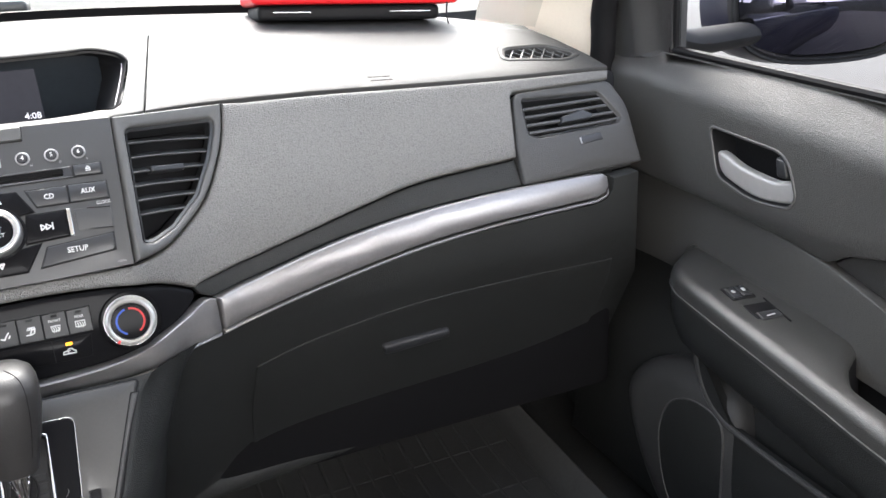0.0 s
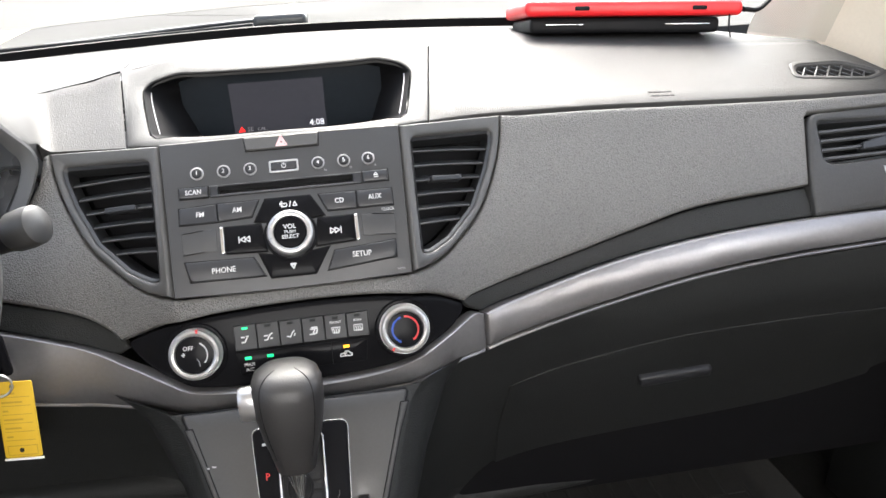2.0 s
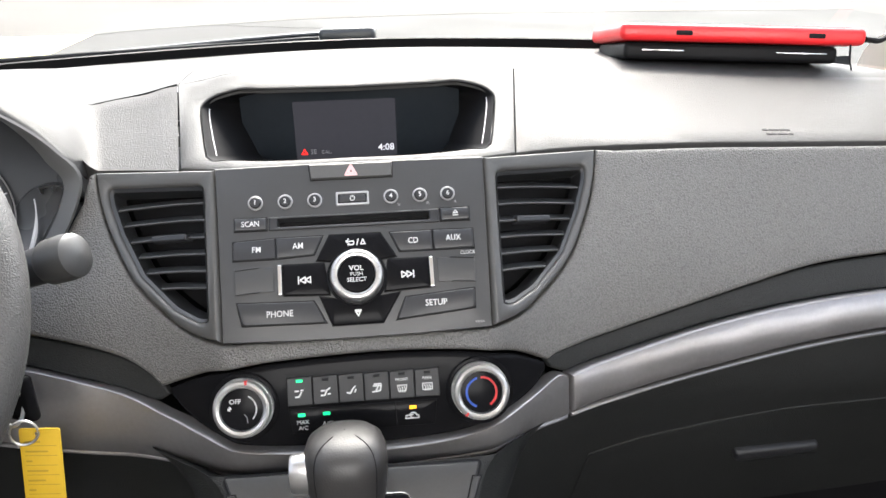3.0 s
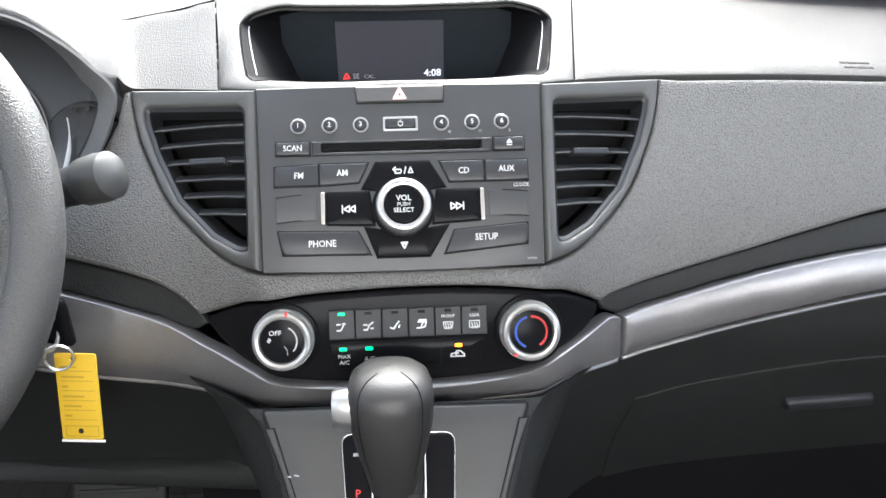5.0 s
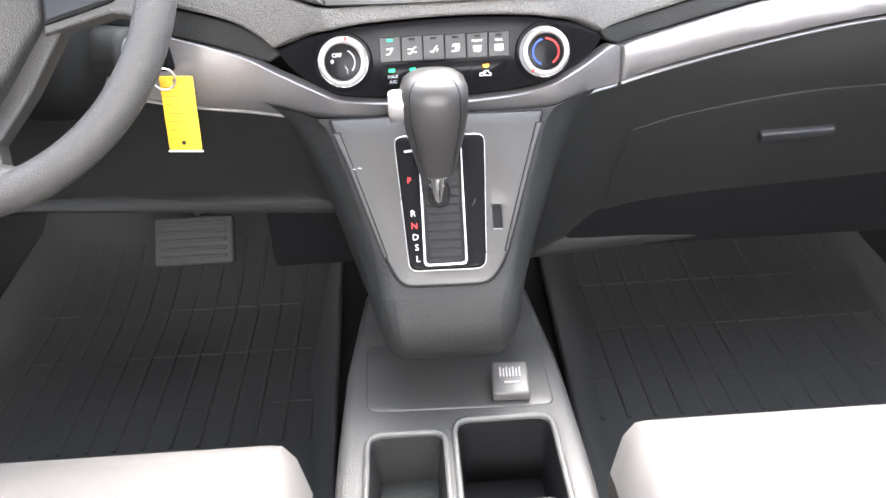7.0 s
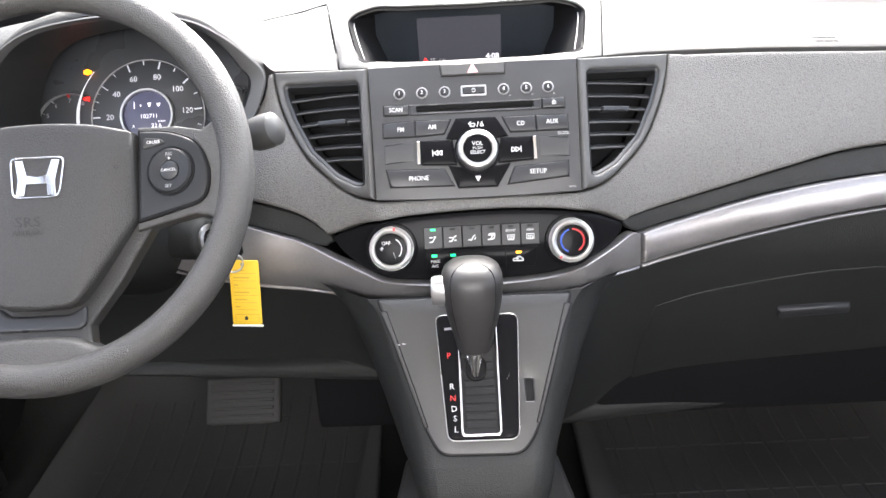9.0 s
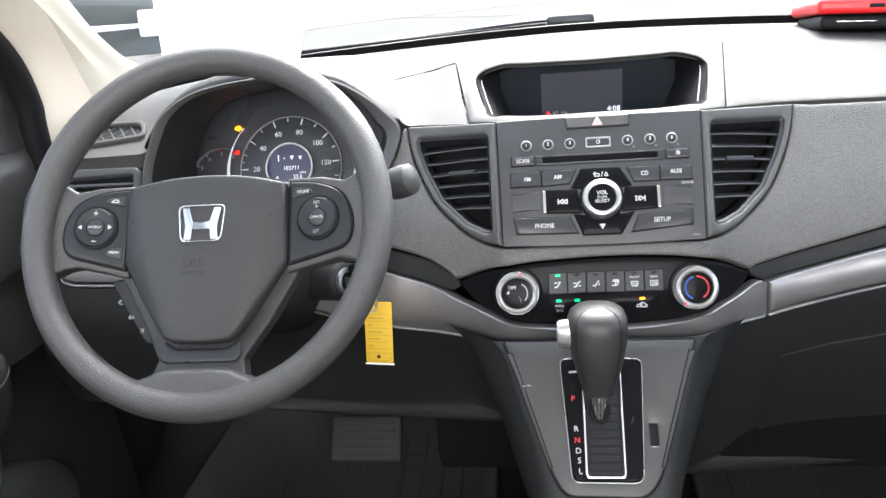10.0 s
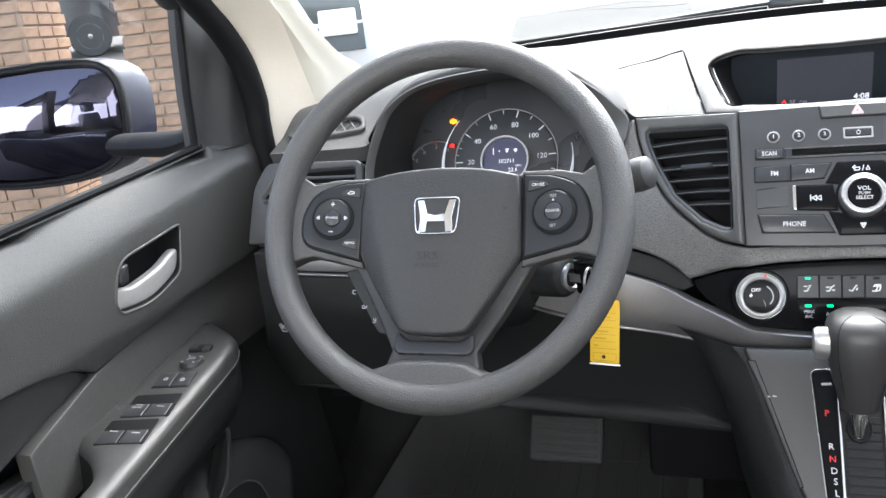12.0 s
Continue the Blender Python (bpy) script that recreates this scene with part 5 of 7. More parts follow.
def pod(sgn):
    """One upper spoke with its thumb buttons."""
    podsurf = lambda u, v, d: WM @ Vector((u, v - 0.0035, -0.0115 + 0.012 * max(0, (abs(u) - 0.10) / 0.08) + d))
    o = [(0.0895, 0.050), (0.118, 0.047), (0.145, 0.035), (0.1575, 0.012), (0.1580, -0.010), (0.150, -0.0225), (0.130, -0.0285), (0.0910, -0.0380), (0.0900, 0.005)]
    o = spline(o[:7], 4) + o[7:]
    m = (lambda pts: pts) if sgn > 0 else mirrored
    sp_ = part("spoke", slab(m([(0.086, 0.055), (0.125, 0.054), (0.150, 0.048), (0.172, 0.062), (0.184, 0.03), (0.186, -0.01), (0.178, -0.047), (0.158, -0.0365), (0.145, -0.034), (0.115, -0.040), (0.088, -0.047)]),
                            lambda u, v, d: WM @ Vector((u, v - 0.0035, -0.016 + 0.012 * max(0, (abs(u) - 0.10) / 0.08) + d)), r=0.004, h=0.003, t=0.016, grid=0.01, steps=4), WHEEL, wheel, "upper spoke")
    part("pod_gap", slab(inset(ccw(m(o)), -0.0016), lambda u, v, d: podsurf(u, v, d - 0.001), r=0.0006, h=0.002, t=0.006, grid=0.02), VOID, sp_)
    pb = part("control_pod", slab(m(o), podsurf, r=0.003, h=0.003, t=0.006, grid=0.012), POD, sp_, "satin black thumb control pod")
    c = (0.122 if sgn > 0 else -0.124, 0.008)
    disc = frame_of(podsurf(c[0], c[1], 0.002), podsurf(c[0] + 0.01, c[1], 0) - podsurf(c[0], c[1], 0), WM.to_3x3() @ Vector((0, 1, 0)))
    pp = plane_at(disc)
    part("rocker_ring", lathe([(0.0245, 0), (0.0240, 0.0022), (0.0225, 0.0024), (0.0222, 0.001)], disc, 44, caps=False), VOID, sp_)
    ro = part("rocker", lathe([(0.0222, 0), (0.0220, 0.0030), (0.0200, 0.0052), (0.0130, 0.0046), (0.0098, 0.0036), (0.0096, 0.002)], disc, 44, caps=False), POD, sp_, "round rocker button")
    part("rocker_cap", lathe([(0.0092, 0.0), (0.0090, 0.0042), (0.0080, 0.0050), (0.0001, 0.0054)], disc, 32, caps=False), BUTTON, sp_)
    for pts in ([(0.0935, 0.0305), (0.0950, 0.0425), (0.112, 0.0405), (0.117, 0.0355), (0.106, 0.0330)],) + (([(0.0935, -0.0150), (0.107, -0.0145), (0.112, -0.0195), (0.1095, -0.0235), (0.094, -0.0275)],) if sgn < 0 else ()):
        part("thumb_button", slab(rounded(m(pts), 0.003), lambda u, v, d: podsurf(u, v, d + 0.003), r=0.001, h=0.0016, t=0.002, grid=0.02), HUB, sp_)
    if sgn > 0:
        lettering("CRUISE", 0.0042, lambda u, v, d: podsurf(u, v, d + 0.0047), 0.1045, 0.0372, WHITE, sp_, lift=0.0003)
        lettering("CANCEL", 0.0040, pp, 0, 0, WHITE, ro, lift=0.0056)
        lettering("RES", 0.0045, pp, 0, 0.0155, DIM, ro, lift=0.0054)
        lettering("SET", 0.0045, pp, 0, -0.0155, DIM, ro, lift=0.0054)
        strokes([[(-0.001, 0), (0.001, 0)], [(0, -0.001), (0, 0.001)]], pp, 0, 0.0115, 0.0006, WHITE, ro, "plus_mark", lift=0.0052)
    else:
        lettering("SOURCE", 0.0036, pp, 0, 0, WHITE, ro, lift=0.0056)
        lettering("MENU", 0.0040, lambda u, v, d: podsurf(u, v, d + 0.0047), -0.1025, -0.0195, WHITE, sp_, lift=0.0003)
        strokes([[(-0.0022, 0), (0.0022, 0)], [(0, -0.0022), (0, 0.0022)]], pp, 0, 0.0155, 0.0008, WHITE, ro, "plus_mark", lift=0.0054)
        strokes([[(-0.0022, 0), (0.0022, 0)]], pp, 0, -0.0155, 0.0008, WHITE, ro, "minus_mark", lift=0.0054)
        for s3 in (-1, 1):
            strokes([[(s3 * 0.0145, 0.0018), (s3 * 0.0145, -0.0018), (s3 * 0.0172, 0), (s3 * 0.0145, 0.0018)]], pp, 0, 0, 0.0010, WHITE, ro, "arrow_mark", lift=0.0054)
        strokes([[(-0.004, -0.001), (-0.001, 0.0015), (0.003, 0.001), (0.0035, -0.001), (-0.001, -0.0015), (-0.004, -0.001)]], lambda u, v, d: podsurf(u, v, d + 0.0047), -0.1045, 0.0372, 0.0009, WHITE, sp_, "voice_mark", lift=0.0003)


pod(1), pod(-1)
# lower spoke: a V of two arms that meets the rim, with a satin insert at its foot
low_s = lambda u, v, d: WM @ Vector((u, v, -0.022 + 0.016 * max(0.0, min(1.0, (-v - 0.10) / 0.06)) + d))
v_out = [(-0.098, -0.036), (-0.100, -0.046), (-0.070, -0.098), (-0.046, -0.138), (-0.050, -0.154), (-0.075, -0.166), (-0.075, -0.180), (0.075, -0.180), (0.075, -0.166), (0.050, -0.154), (0.046, -0.138), (0.070, -0.098), (0.100, -0.046), (0.098, -0.036)]
part("lower_spoke", slab(v_out, low_s, r=0.004, h=0.003, t=0.015, grid=0.012, steps=4), HUB, wheel, "lower spoke")
pod_s = lambda u, v, d: WM @ Vector((u, v, -0.030 + d))
lp = part("rear_switch_pod", slab(rounded([(-0.116, -0.050), (-0.090, -0.046), (-0.052, -0.118), (-0.070, -0.120)], 0.006), pod_s, r=0.002, h=0.002, t=0.010, grid=0.02), LOWER, wheel, "small switch pod behind the spoke")
strokes([arc(0.0030, 60, 300, 10)], pod_s, -0.1025, -0.0735, 0.0010, DIM, lp, "call_symbol", lift=0.0024, scale=0.7)
strokes([arc(0.0022, 0, 360, 10), [(0.003, -0.002), (0.006, -0.001), (0.005, 0.002)]], pod_s, -0.0905, -0.0900, 0.0009, DIM, lp, "hang_up_symbol", lift=0.0024, scale=0.7)
strokes([[(-0.002, 0.003), (0.0, -0.001)], [(0.002, 0.003), (0.002, -0.003)], [(-0.003, -0.003), (0.0, -0.004)]], pod_s, -0.0760, -0.1045, 0.0009, DIM, lp, "talk_symbol", lift=0.0024, scale=0.7)
part("foot_insert", slab(rounded([(-0.041, -0.118), (-0.028, -0.127), (0.028, -0.127), (0.041, -0.118), (0.044, -0.136), (0.038, -0.142), (-0.038, -0.142), (-0.044, -0.136)], 0.004), lambda u, v, d: low_s(u, v, d + 0.004), r=0.003, h=0.003, t=0.004, grid=0.012), BUTTON, wheel, "satin grey insert")
part("rim_gusset", slab(spline([(-0.078, -0.166), (-0.052, -0.155), (-0.030, -0.148), (0.030, -0.148), (0.052, -0.155), (0.078, -0.166), (0.05, -0.187), (0.0, -0.194), (-0.05, -0.187)], 4, closed=True), lambda u, v, d: WM @ Vector((u, v, -0.006 + d)), r=0.007, h=0.0145, t=0.008, grid=0.01, steps=5), WHEEL, wheel)

# ---------------------------------------------------------------- steering column, stalk, key
column = thing("steering_column", (-0.41, 0.0, 0.52), "black plastic steering column shroud with ignition lock", "steering column")
rows = []
for k, (w, h_) in ((-0.050, (0.050, 0.048)), (-0.075, (0.062, 0.058)), (-0.12, (0.070, 0.066)), (-0.22, (0.078, 0.075)), (-0.34, (0.08, 0.08))):
    rows.append([WM @ Vector((w * math.cos(a) * (1 + 0.12 * math.sin(2 * a) ** 2), h_ * math.sin(a) * (1 + 0.12 * math.sin(2 * a) ** 2) - 0.01, k)) for a in [i / 32 * 2 * math.pi for i in range(32)]])
bm = loft(rows, closed=True)
part("shroud", bm, LOWER, column)
lock_m = frame_of((-0.305, -0.045, 0.553), (0.50, 0.86, 0), (0, 0.20, 0.97))
part("lock_body", lathe([(0.026, -0.05), (0.024, -0.006), (0.021, 0.0), (0.017, 0.002), (0.0001, 0.002)], lock_m, 36, caps=False), LOWER, column)
part("lock_ring", lathe([(0.0168, 0.001), (0.0160, 0.006), (0.0125, 0.007), (0.0105, 0.004)], lock_m, 36, caps=False), SATIN, column, "worn silver ignition ring")
stalk = thing("wiper_stalk", (-0.27, -0.06, 0.66), "black wiper stalk with round end and white symbols", "control stalk")
root, tip = Vector((-0.335, -0.035, 0.640)), Vector((-0.206, -0.079, 0.681))
ax = (tip - root).normalized()
sm = frame_of(root, ax.cross(Vector((0, 0.4, 1))).normalized() * -1, Vector((0, 0, 1)))
zrot = Vector((0, 0, 1)).rotation_difference(ax).to_matrix().to_4x4()
L = (tip - root).length
part("arm", lathe([(0.010, 0.0), (0.0105, L * 0.45), (0.0135, L * 0.55), (0.0150, L * 0.80)], Matrix.Translation(root) @ zrot, 28), BUTTON, stalk)
part("end_knob", lathe([(0.0152, L * 0.79), (0.0176, L * 0.82), (0.0182, L * 0.92), (0.0172, L * 0.985), (0.0130, L * 1.01), (0.0001, L * 1.02)], Matrix.Translation(root) @ zrot, 32), PANEL, stalk)
back = -(Vector((0.1, -0.9, 0.3)) - ax * ax.dot(Vector((0.1, -0.9, 0.3)))).normalized()
sfr = frame_of(root + ax * (L * 0.55) - back * 0.0135, ax, ax.cross(back))
if (sfr.to_3x3() @ Vector((0, 0, 1))).dot(back) > 0:
    sfr = frame_of(root + ax * (L * 0.55) - back * 0.0135, ax, back.cross(ax))
sps = plane_at(sfr)
lettering("OFF", 0.0052, sps, -0.004, 0.006, WHITE, stalk, lift=0.0012)
lettering("INT", 0.0045, sps, -0.006, 0.000, WHITE, stalk, lift=0.0012)
lettering("ON", 0.0045, sps, -0.005, -0.006, WHITE, stalk, lift=0.0012)
strokes([[(-0.003, -0.002), (0.003, -0.002), (0.003, 0.002), (-0.003, 0.002), (-0.003, -0.002)]], sps, 0.010, 0.006, 0.0008, WHITE, stalk, "wiper_symbol", lift=0.0012)
lettering("REAR", 0.0038, sps, 0.010, -0.001, WHITE, stalk, lift=0.0012)

keyset = thing("ignition_key", (-0.29, -0.07, 0.46), "car key in the ignition with a yellow paper tag", "key")
km = lock_m @ pose(0, 0, 0.012)
fob = part("key_head", block((0.036, 0.040, 0.010), km @ pose(0.004, 0, 0.014, 0, 90, 0), 0.0045, 3), GLOSS, keyset, "black key head")
part("key_blade", block((0.003, 0.010, 0.02), km @ pose(0, 0, -0.004), 0.0005), SATIN, keyset)
strokes([[(-0.008, -0.008), (0.008, -0.008), (0.008, 0.008), (-0.008, 0.008), (-0.008, -0.008)]], plane_at(km @ pose(0.0095, 0, 0.014, 0, 90, 0)), 0, 0, 0.0014, SATIN, fob, "key_emblem", lift=0.0012)
# two linked rings from the key head to the tag
def hoop(centre, rad, tilt, thick_=0.0011, stretch=1.0):
    m = Matrix.Translation(centre) @ tilt
    return tube([m @ Vector((rad * math.cos(a), 0, rad * stretch * math.sin(a))) for a in [i / 36 * 2 * math.pi for i in range(36)]], thick_, 8, closed=True)


part("ring", hoop((-0.278, -0.072, 0.556), 0.011, pose(0, 0, 0, 0, 0, 70), 0.0016, 1.5), SATIN, keyset, "steel key ring")
part("ring", hoop((-0.272, -0.076, 0.534), 0.0105, pose(0, 0, 0, 0, 15, 10)), SATIN, keyset, "thin wire ring")
tagm = frame_of((-0.2635, -0.0745, 0.496), (1, -0.05, 0.03), (-0.16, 0.1, 1))
tsurf = plane_at(tagm @ pose(0, 0, 0, 0, 0, -4))
hole = oval(0.0022, 0.0022, 12, -0.002, 0.034)
tg = part("tag", slab(rounded([(-0.0165, -0.036), (0.0165, -0.036), (0.0165, 0.039), (-0.0165, 0.039)], 0.0025), tsurf, r=0.0003, h=0.0004, t=0.0006, grid=0.05, holes=[hole]), YELLOW, keyset, "yellow printed paper tag")
part("sleeve", slab(rounded([(-0.0175, -0.0385), (0.0175, -0.0385), (0.0175, -0.0365), (-0.0175, -0.0365)], 0.0005), tsurf, r=0.0002, h=0.0006, t=0.0008, grid=0.05), PAPER, keyset, "clear sleeve edge")
ink = material("ochre_print", (0.42, 0.27, 0.02), 0.6)
for i in range(6):
    strokes([[(-0.013, 0), (0.0125, 0)]], tsurf, 0, 0.024 - 0.0085 * i, 0.0006, ink, tg, "printed_rule", lift=0.0006)
    strokes([[(-0.012, 0), (-0.012 + 0.019 * (0.6 + 0.4 * math.sin(i * 2.3)), 0)]], tsurf, 0, 0.0275 - 0.0085 * i, 0.0016, ink, tg, "printed_bar", lift=0.0006)
strokes([[(-0.013, -0.024), (0.013, -0.024), (0.013, -0.033), (-0.013, -0.033), (-0.013, -0.024)]], tsurf, 0, 0, 0.0006, ink, tg, "printed_box", lift=0.0006)
part("dot", slab(oval(0.0022, 0.0024, 14, -0.001, -0.0285), tsurf, r=0.0002, h=0.0007, t=0.0003, grid=0.05), DIM2, tg)

strokes([[(-0.004, -0.007), (0.004, -0.007), (0.004, 0.006), (-0.004, 0.006), (-0.004, -0.007)], [(-0.002, 0.003), (0.003, 0.003)], [(-0.002, 0), (0.003, 0)], [(0, 0.006), (0, 0.009)]], lambda u, v, d: low(u, v, d), -0.745, 0.449, 0.0016, DIM, dashboard, "fuse_symbol", lift=0.0012)


# ---------------------------------------------------------------- centre console
console = thing("centre_console", (-0.01, -0.15, 0.2), "charcoal centre console sloping from dashboard to tray", "console")
CP = frame_of((-0.01, -0.136, 0.438), (1, 0, 0), (0, 0.62, 0.78))
cp = plane_at(CP)
# spine of the body: y, z, outward normal's y and z, half width
SPINE = [(-0.055, 0.468, -0.78, 0.62, 0.136), (-0.094, 0.4905, -0.78, 0.62, 0.134), (-0.099, 0.484, -0.78, 0.62, 0.127), (-0.1055, 0.476, -0.78, 0.62, 0.1205), (-0.116, 0.463, -0.78, 0.62, 0.1145), (-0.1405, 0.432, -0.78, 0.62, 0.102), (-0.166, 0.400, -0.78, 0.62, 0.089),
         (-0.190, 0.370, -0.78, 0.62, 0.079), (-0.208, 0.350, -0.86, 0.5, 0.074), (-0.222, 0.328, -0.97, 0.2, 0.071), (-0.2255, 0.305, -1, -0.1, 0.069), (-0.218, 0.285, -0.85, -0.5, 0.067), (-0.195, 0.270, -0.4, -0.9, 0.065), (-0.12, 0.262, 0, -1, 0.062)]
rows = []
for y, z, ny, nz, w in SPINE:
    def pt(u, d):
        k = max(0.0, min(1.0, (z - 0.385) / 0.085))
        k = k * k * (3 - 2 * k)
        return (-0.01 + u, y + (ny * (1 - k) - k) * d, z + nz * (1 - k) * d)
    # towards the dashboard the flanks sweep out into the lower panels
    F = 0.048 * max(0.0, (z - 0.36) / 0.13) ** 2
    half = [(w + 0.012 + F, -0.20), (w + 0.010 + F, -0.12), (w + 0.006 + 0.85 * F, -0.065), (w + 0.0015 + 0.35 * F, -0.034), (w - 0.0045 + 0.08 * F, -0.018), (w - 0.012, -0.0065), (w - 0.020, -0.0015), (w * 0.6, 0.0)]
    rows.append([pt(-u, d) for u, d in half] + [pt(0, 0.0)] + [pt(u, d) for u, d in reversed(half)])
cut = [k for k, q in enumerate(SPINE) if q[1] < 0.352][0]
part("body", loft([spline(r, 3) for r in rows[:cut + 1]]), LOWER, console, "grained charcoal console body")
part("foot", loft([spline(r, 3) for r in rows[cut:]]), LOWER, console, "dark foot of the console")
pan = rounded([(-0.106, 0.066, 0.004), (-0.092, 0.030, 0), (-0.072, -0.03, 0), (-0.056, -0.080, 0.02), (-0.044, -0.1015, 0.018), (0.040, -0.1035, 0.018), (0.056, -0.082, 0.02), (0.074, -0.03, 0), (0.092, 0.030, 0), (0.104, 0.064, 0.004)], 0.004)
part("panel_gap", slab(inset(ccw(pan), -0.0018), cp, r=0.0005, h=0.0012, t=0.004, grid=0.05), VOID, console)
key_hole = rounded([(0.0475, -0.050), (0.0555, -0.050), (0.0555, -0.028), (0.0475, -0.028)], 0.001)
part("top_panel", slab(pan, cp, r=0.002, h=0.0032, t=0.003, grid=0.02, holes=[key_hole]), PANEL, console, "satin charcoal selector panel")
for sg in (-1, 1):
    wing = [(sg * 0.1035, 0.052), (sg * 0.096, 0.052), (sg * 0.068, -0.035), (sg * 0.0565, -0.072), (sg * 0.0595, -0.074), (sg * 0.073, -0.034), (sg * 0.0925, 0.025)]
    part("side_groove", slab(inset(ccw(wing), -0.0006), lambda u, v, d: cp(u, v, d + 0.0031), r=0.0002, h=0.0003, t=0.001, grid=0.03), VOID, console)
    part("side_strip", slab(inset(ccw(wing), 0.0006), lambda u, v, d: cp(u, v, d + 0.0031), r=0.001, h=0.0012, t=0.001, grid=0.03), CONSOLE, console)
strokes([[(-0.004, 0.0005), (0.0, 0)], [(0.003, 0.001), (0.006, 0.0005)]], lambda u, v, d: cp(u, v, d + 0.0032), -0.083, 0.015, 0.0012, DIM, console, "scuff")

selector = thing("gear_selector", (-0.01, -0.15, 0.40), "black leather gear selector knob over a glossy gate", "gear selector")
cpl = lambda u, v, d: cp(u, v, d + 0.0032)
plate = rounded([(-0.0435, 0.0445, 0.008), (0.0440, 0.0430, 0.008), (0.0370, -0.0880, 0.010), (-0.0355, -0.0870, 0.008)], 0.008)
gate_o = rounded([(-0.0215, 0.034), (0.0215, 0.034), (0.0205, -0.0845), (-0.0225, -0.0845)], 0.005)
gate_i = rounded([(-0.0185, 0.031), (0.0185, 0.031), (0.0175, -0.0812), (-0.0193, -0.0812)], 0.0035)
gp = part("gate_plate", slab(plate, cpl, r=0.002, h=0.003, t=0.002, grid=0.03, holes=[gate_i]), GLOSS, selector, "glossy black gate plate with position letters")
part("plate_rim", slab(inset(ccw(plate), -0.0012), cpl, r=0.0005, h=0.0012, t=0.002, grid=0.05, holes=[inset(ccw(plate), 0.0002)]), SATIN, gp)
part("gate_frame", slab(gate_o, lambda u, v, d: cpl(u, v, d + 0.003), r=0.0009, h=0.0018, t=0.002, grid=0.03, holes=[gate_i]), CHROME, selector, "slim chrome gate frame")
part("slide", slab(inset(ccw(gate_i), 0.0004), lambda u, v, d: cpl(u, v, d + 0.0002), r=0.001, h=0.0008, t=0.004, grid=0.04), SLIDE, selector)
for i in range(9):
    part("slide_rib", slab(rounded([(-0.0165, -0.076 + 0.0085 * i), (0.0160, -0.076 + 0.0085 * i), (0.0160, -0.0695 + 0.0085 * i), (-0.0165, -0.0695 + 0.0085 * i)], 0.0008), lambda u, v, d: cpl(u, v, d + 0.0010), r=0.001, h=0.0010, t=0.001, grid=0.05), SLIDE, selector)
for ch, v, m in (("P", 0.0, RED_PAINT), ("R", -0.0325, WHITE), ("N", -0.0445, RED_PAINT), ("D", -0.0555, WHITE), ("S", -0.0655, WHITE), ("L", -0.0765, WHITE)):
    lettering(ch, 0.0086, cpl, -0.0315 + (0.0045 * (-v) / 0.08), v, m, gp, lift=0.0034)
strokes([[(-0.004, 0.0), (0.004, 0.0006)]], cpl, -0.030, 0.029, 0.0024, DIM, gp, "release_slot", lift=0.0034)
strokes([[(-0.001, -0.0035), (0.002, 0.001), (0.0015, 0.0035)]], cpl, 0.029, -0.024, 0.0005, FRAME, gp, "scratch", lift=0.0034)
# lever and knob
foot = Vector((-0.014, -0.150, 0.428))
# raised black disc painted for the shade of the lever's opening
part("lever_opening_shade", lathe([(0.0128, 0.0), (0.0122, 0.0016), (0.0112, 0.0016), (0.0106, 0.0004), (0.0001, 0.0002)], CP @ pose(-0.0035, -0.0130, 0.0056) @ Matrix.Diagonal((0.92, 1.15, 1, 1)), 32, caps=False), VOID, selector, "black disc for the shaded opening round the lever")
part("lever", lathe([(0.0058, -0.0045), (0.0064, 0.004), (0.0084, 0.016), (0.0092, 0.026)], Matrix.Translation(foot), 24), CHROME, selector, "short chrome lever")
KN = [(0.0130, 0.0125, 0.0235, 0.0), (0.0172, 0.0162, 0.0265, -0.001), (0.0208, 0.0195, 0.042, -0.001), (0.0262, 0.0238, 0.062, -0.002), (0.0302, 0.0268, 0.082, -0.003), (0.0314, 0.028, 0.098, -0.003), (0.0308, 0.028, 0.107, -0.002),
      (0.0282, 0.0262, 0.1132, 0.0), (0.0222, 0.0210, 0.1176, 0.001), (0.0115, 0.0110, 0.1200, 0.002), (0.0005, 0.0005, 0.1206, 0.002)]
rows = []
for rx, ry, hz, oy in KN:
    ring = []
    for i in range(40):
        a = i / 40 * 2 * math.pi
        ca, sa = math.cos(a), math.sin(a)
        ex = 0.82
        ring.append(foot + Vector((math.copysign(abs(ca) ** ex, ca) * rx, math.copysign(abs(sa) ** ex, sa) * ry + oy + 0.1 * hz, hz)))
    rows.append(ring)
bm = loft(rows, closed=True)
bm.faces.ensure_lookup_table()
kb = part("knob", bm, KNOB, selector, "smooth black leather knob")
for sg in (-1, 1):
    pts = []
    for rx, ry, hz, oy in KN[2:10]:
        pts.append(foot + Vector((sg * rx * 0.72, -ry * 0.78 + oy + 0.1 * hz, hz)))
    part("knob_seam", tube(spline(pts, 4), 0.0004, 5), VOID, kb)
part("release_button", lathe([(0.0130, 0.0), (0.0128, 0.010), (0.0112, 0.0135), (0.0001, 0.0145)], Matrix.Translation(foot + Vector((-0.028, 0.004, 0.092))) @ pose(0, 0, 0, 0, -90, 0) @ Matrix.Diagonal((1.25, 0.95, 1, 1)), 28), SATIN, selector, "chrome release button")

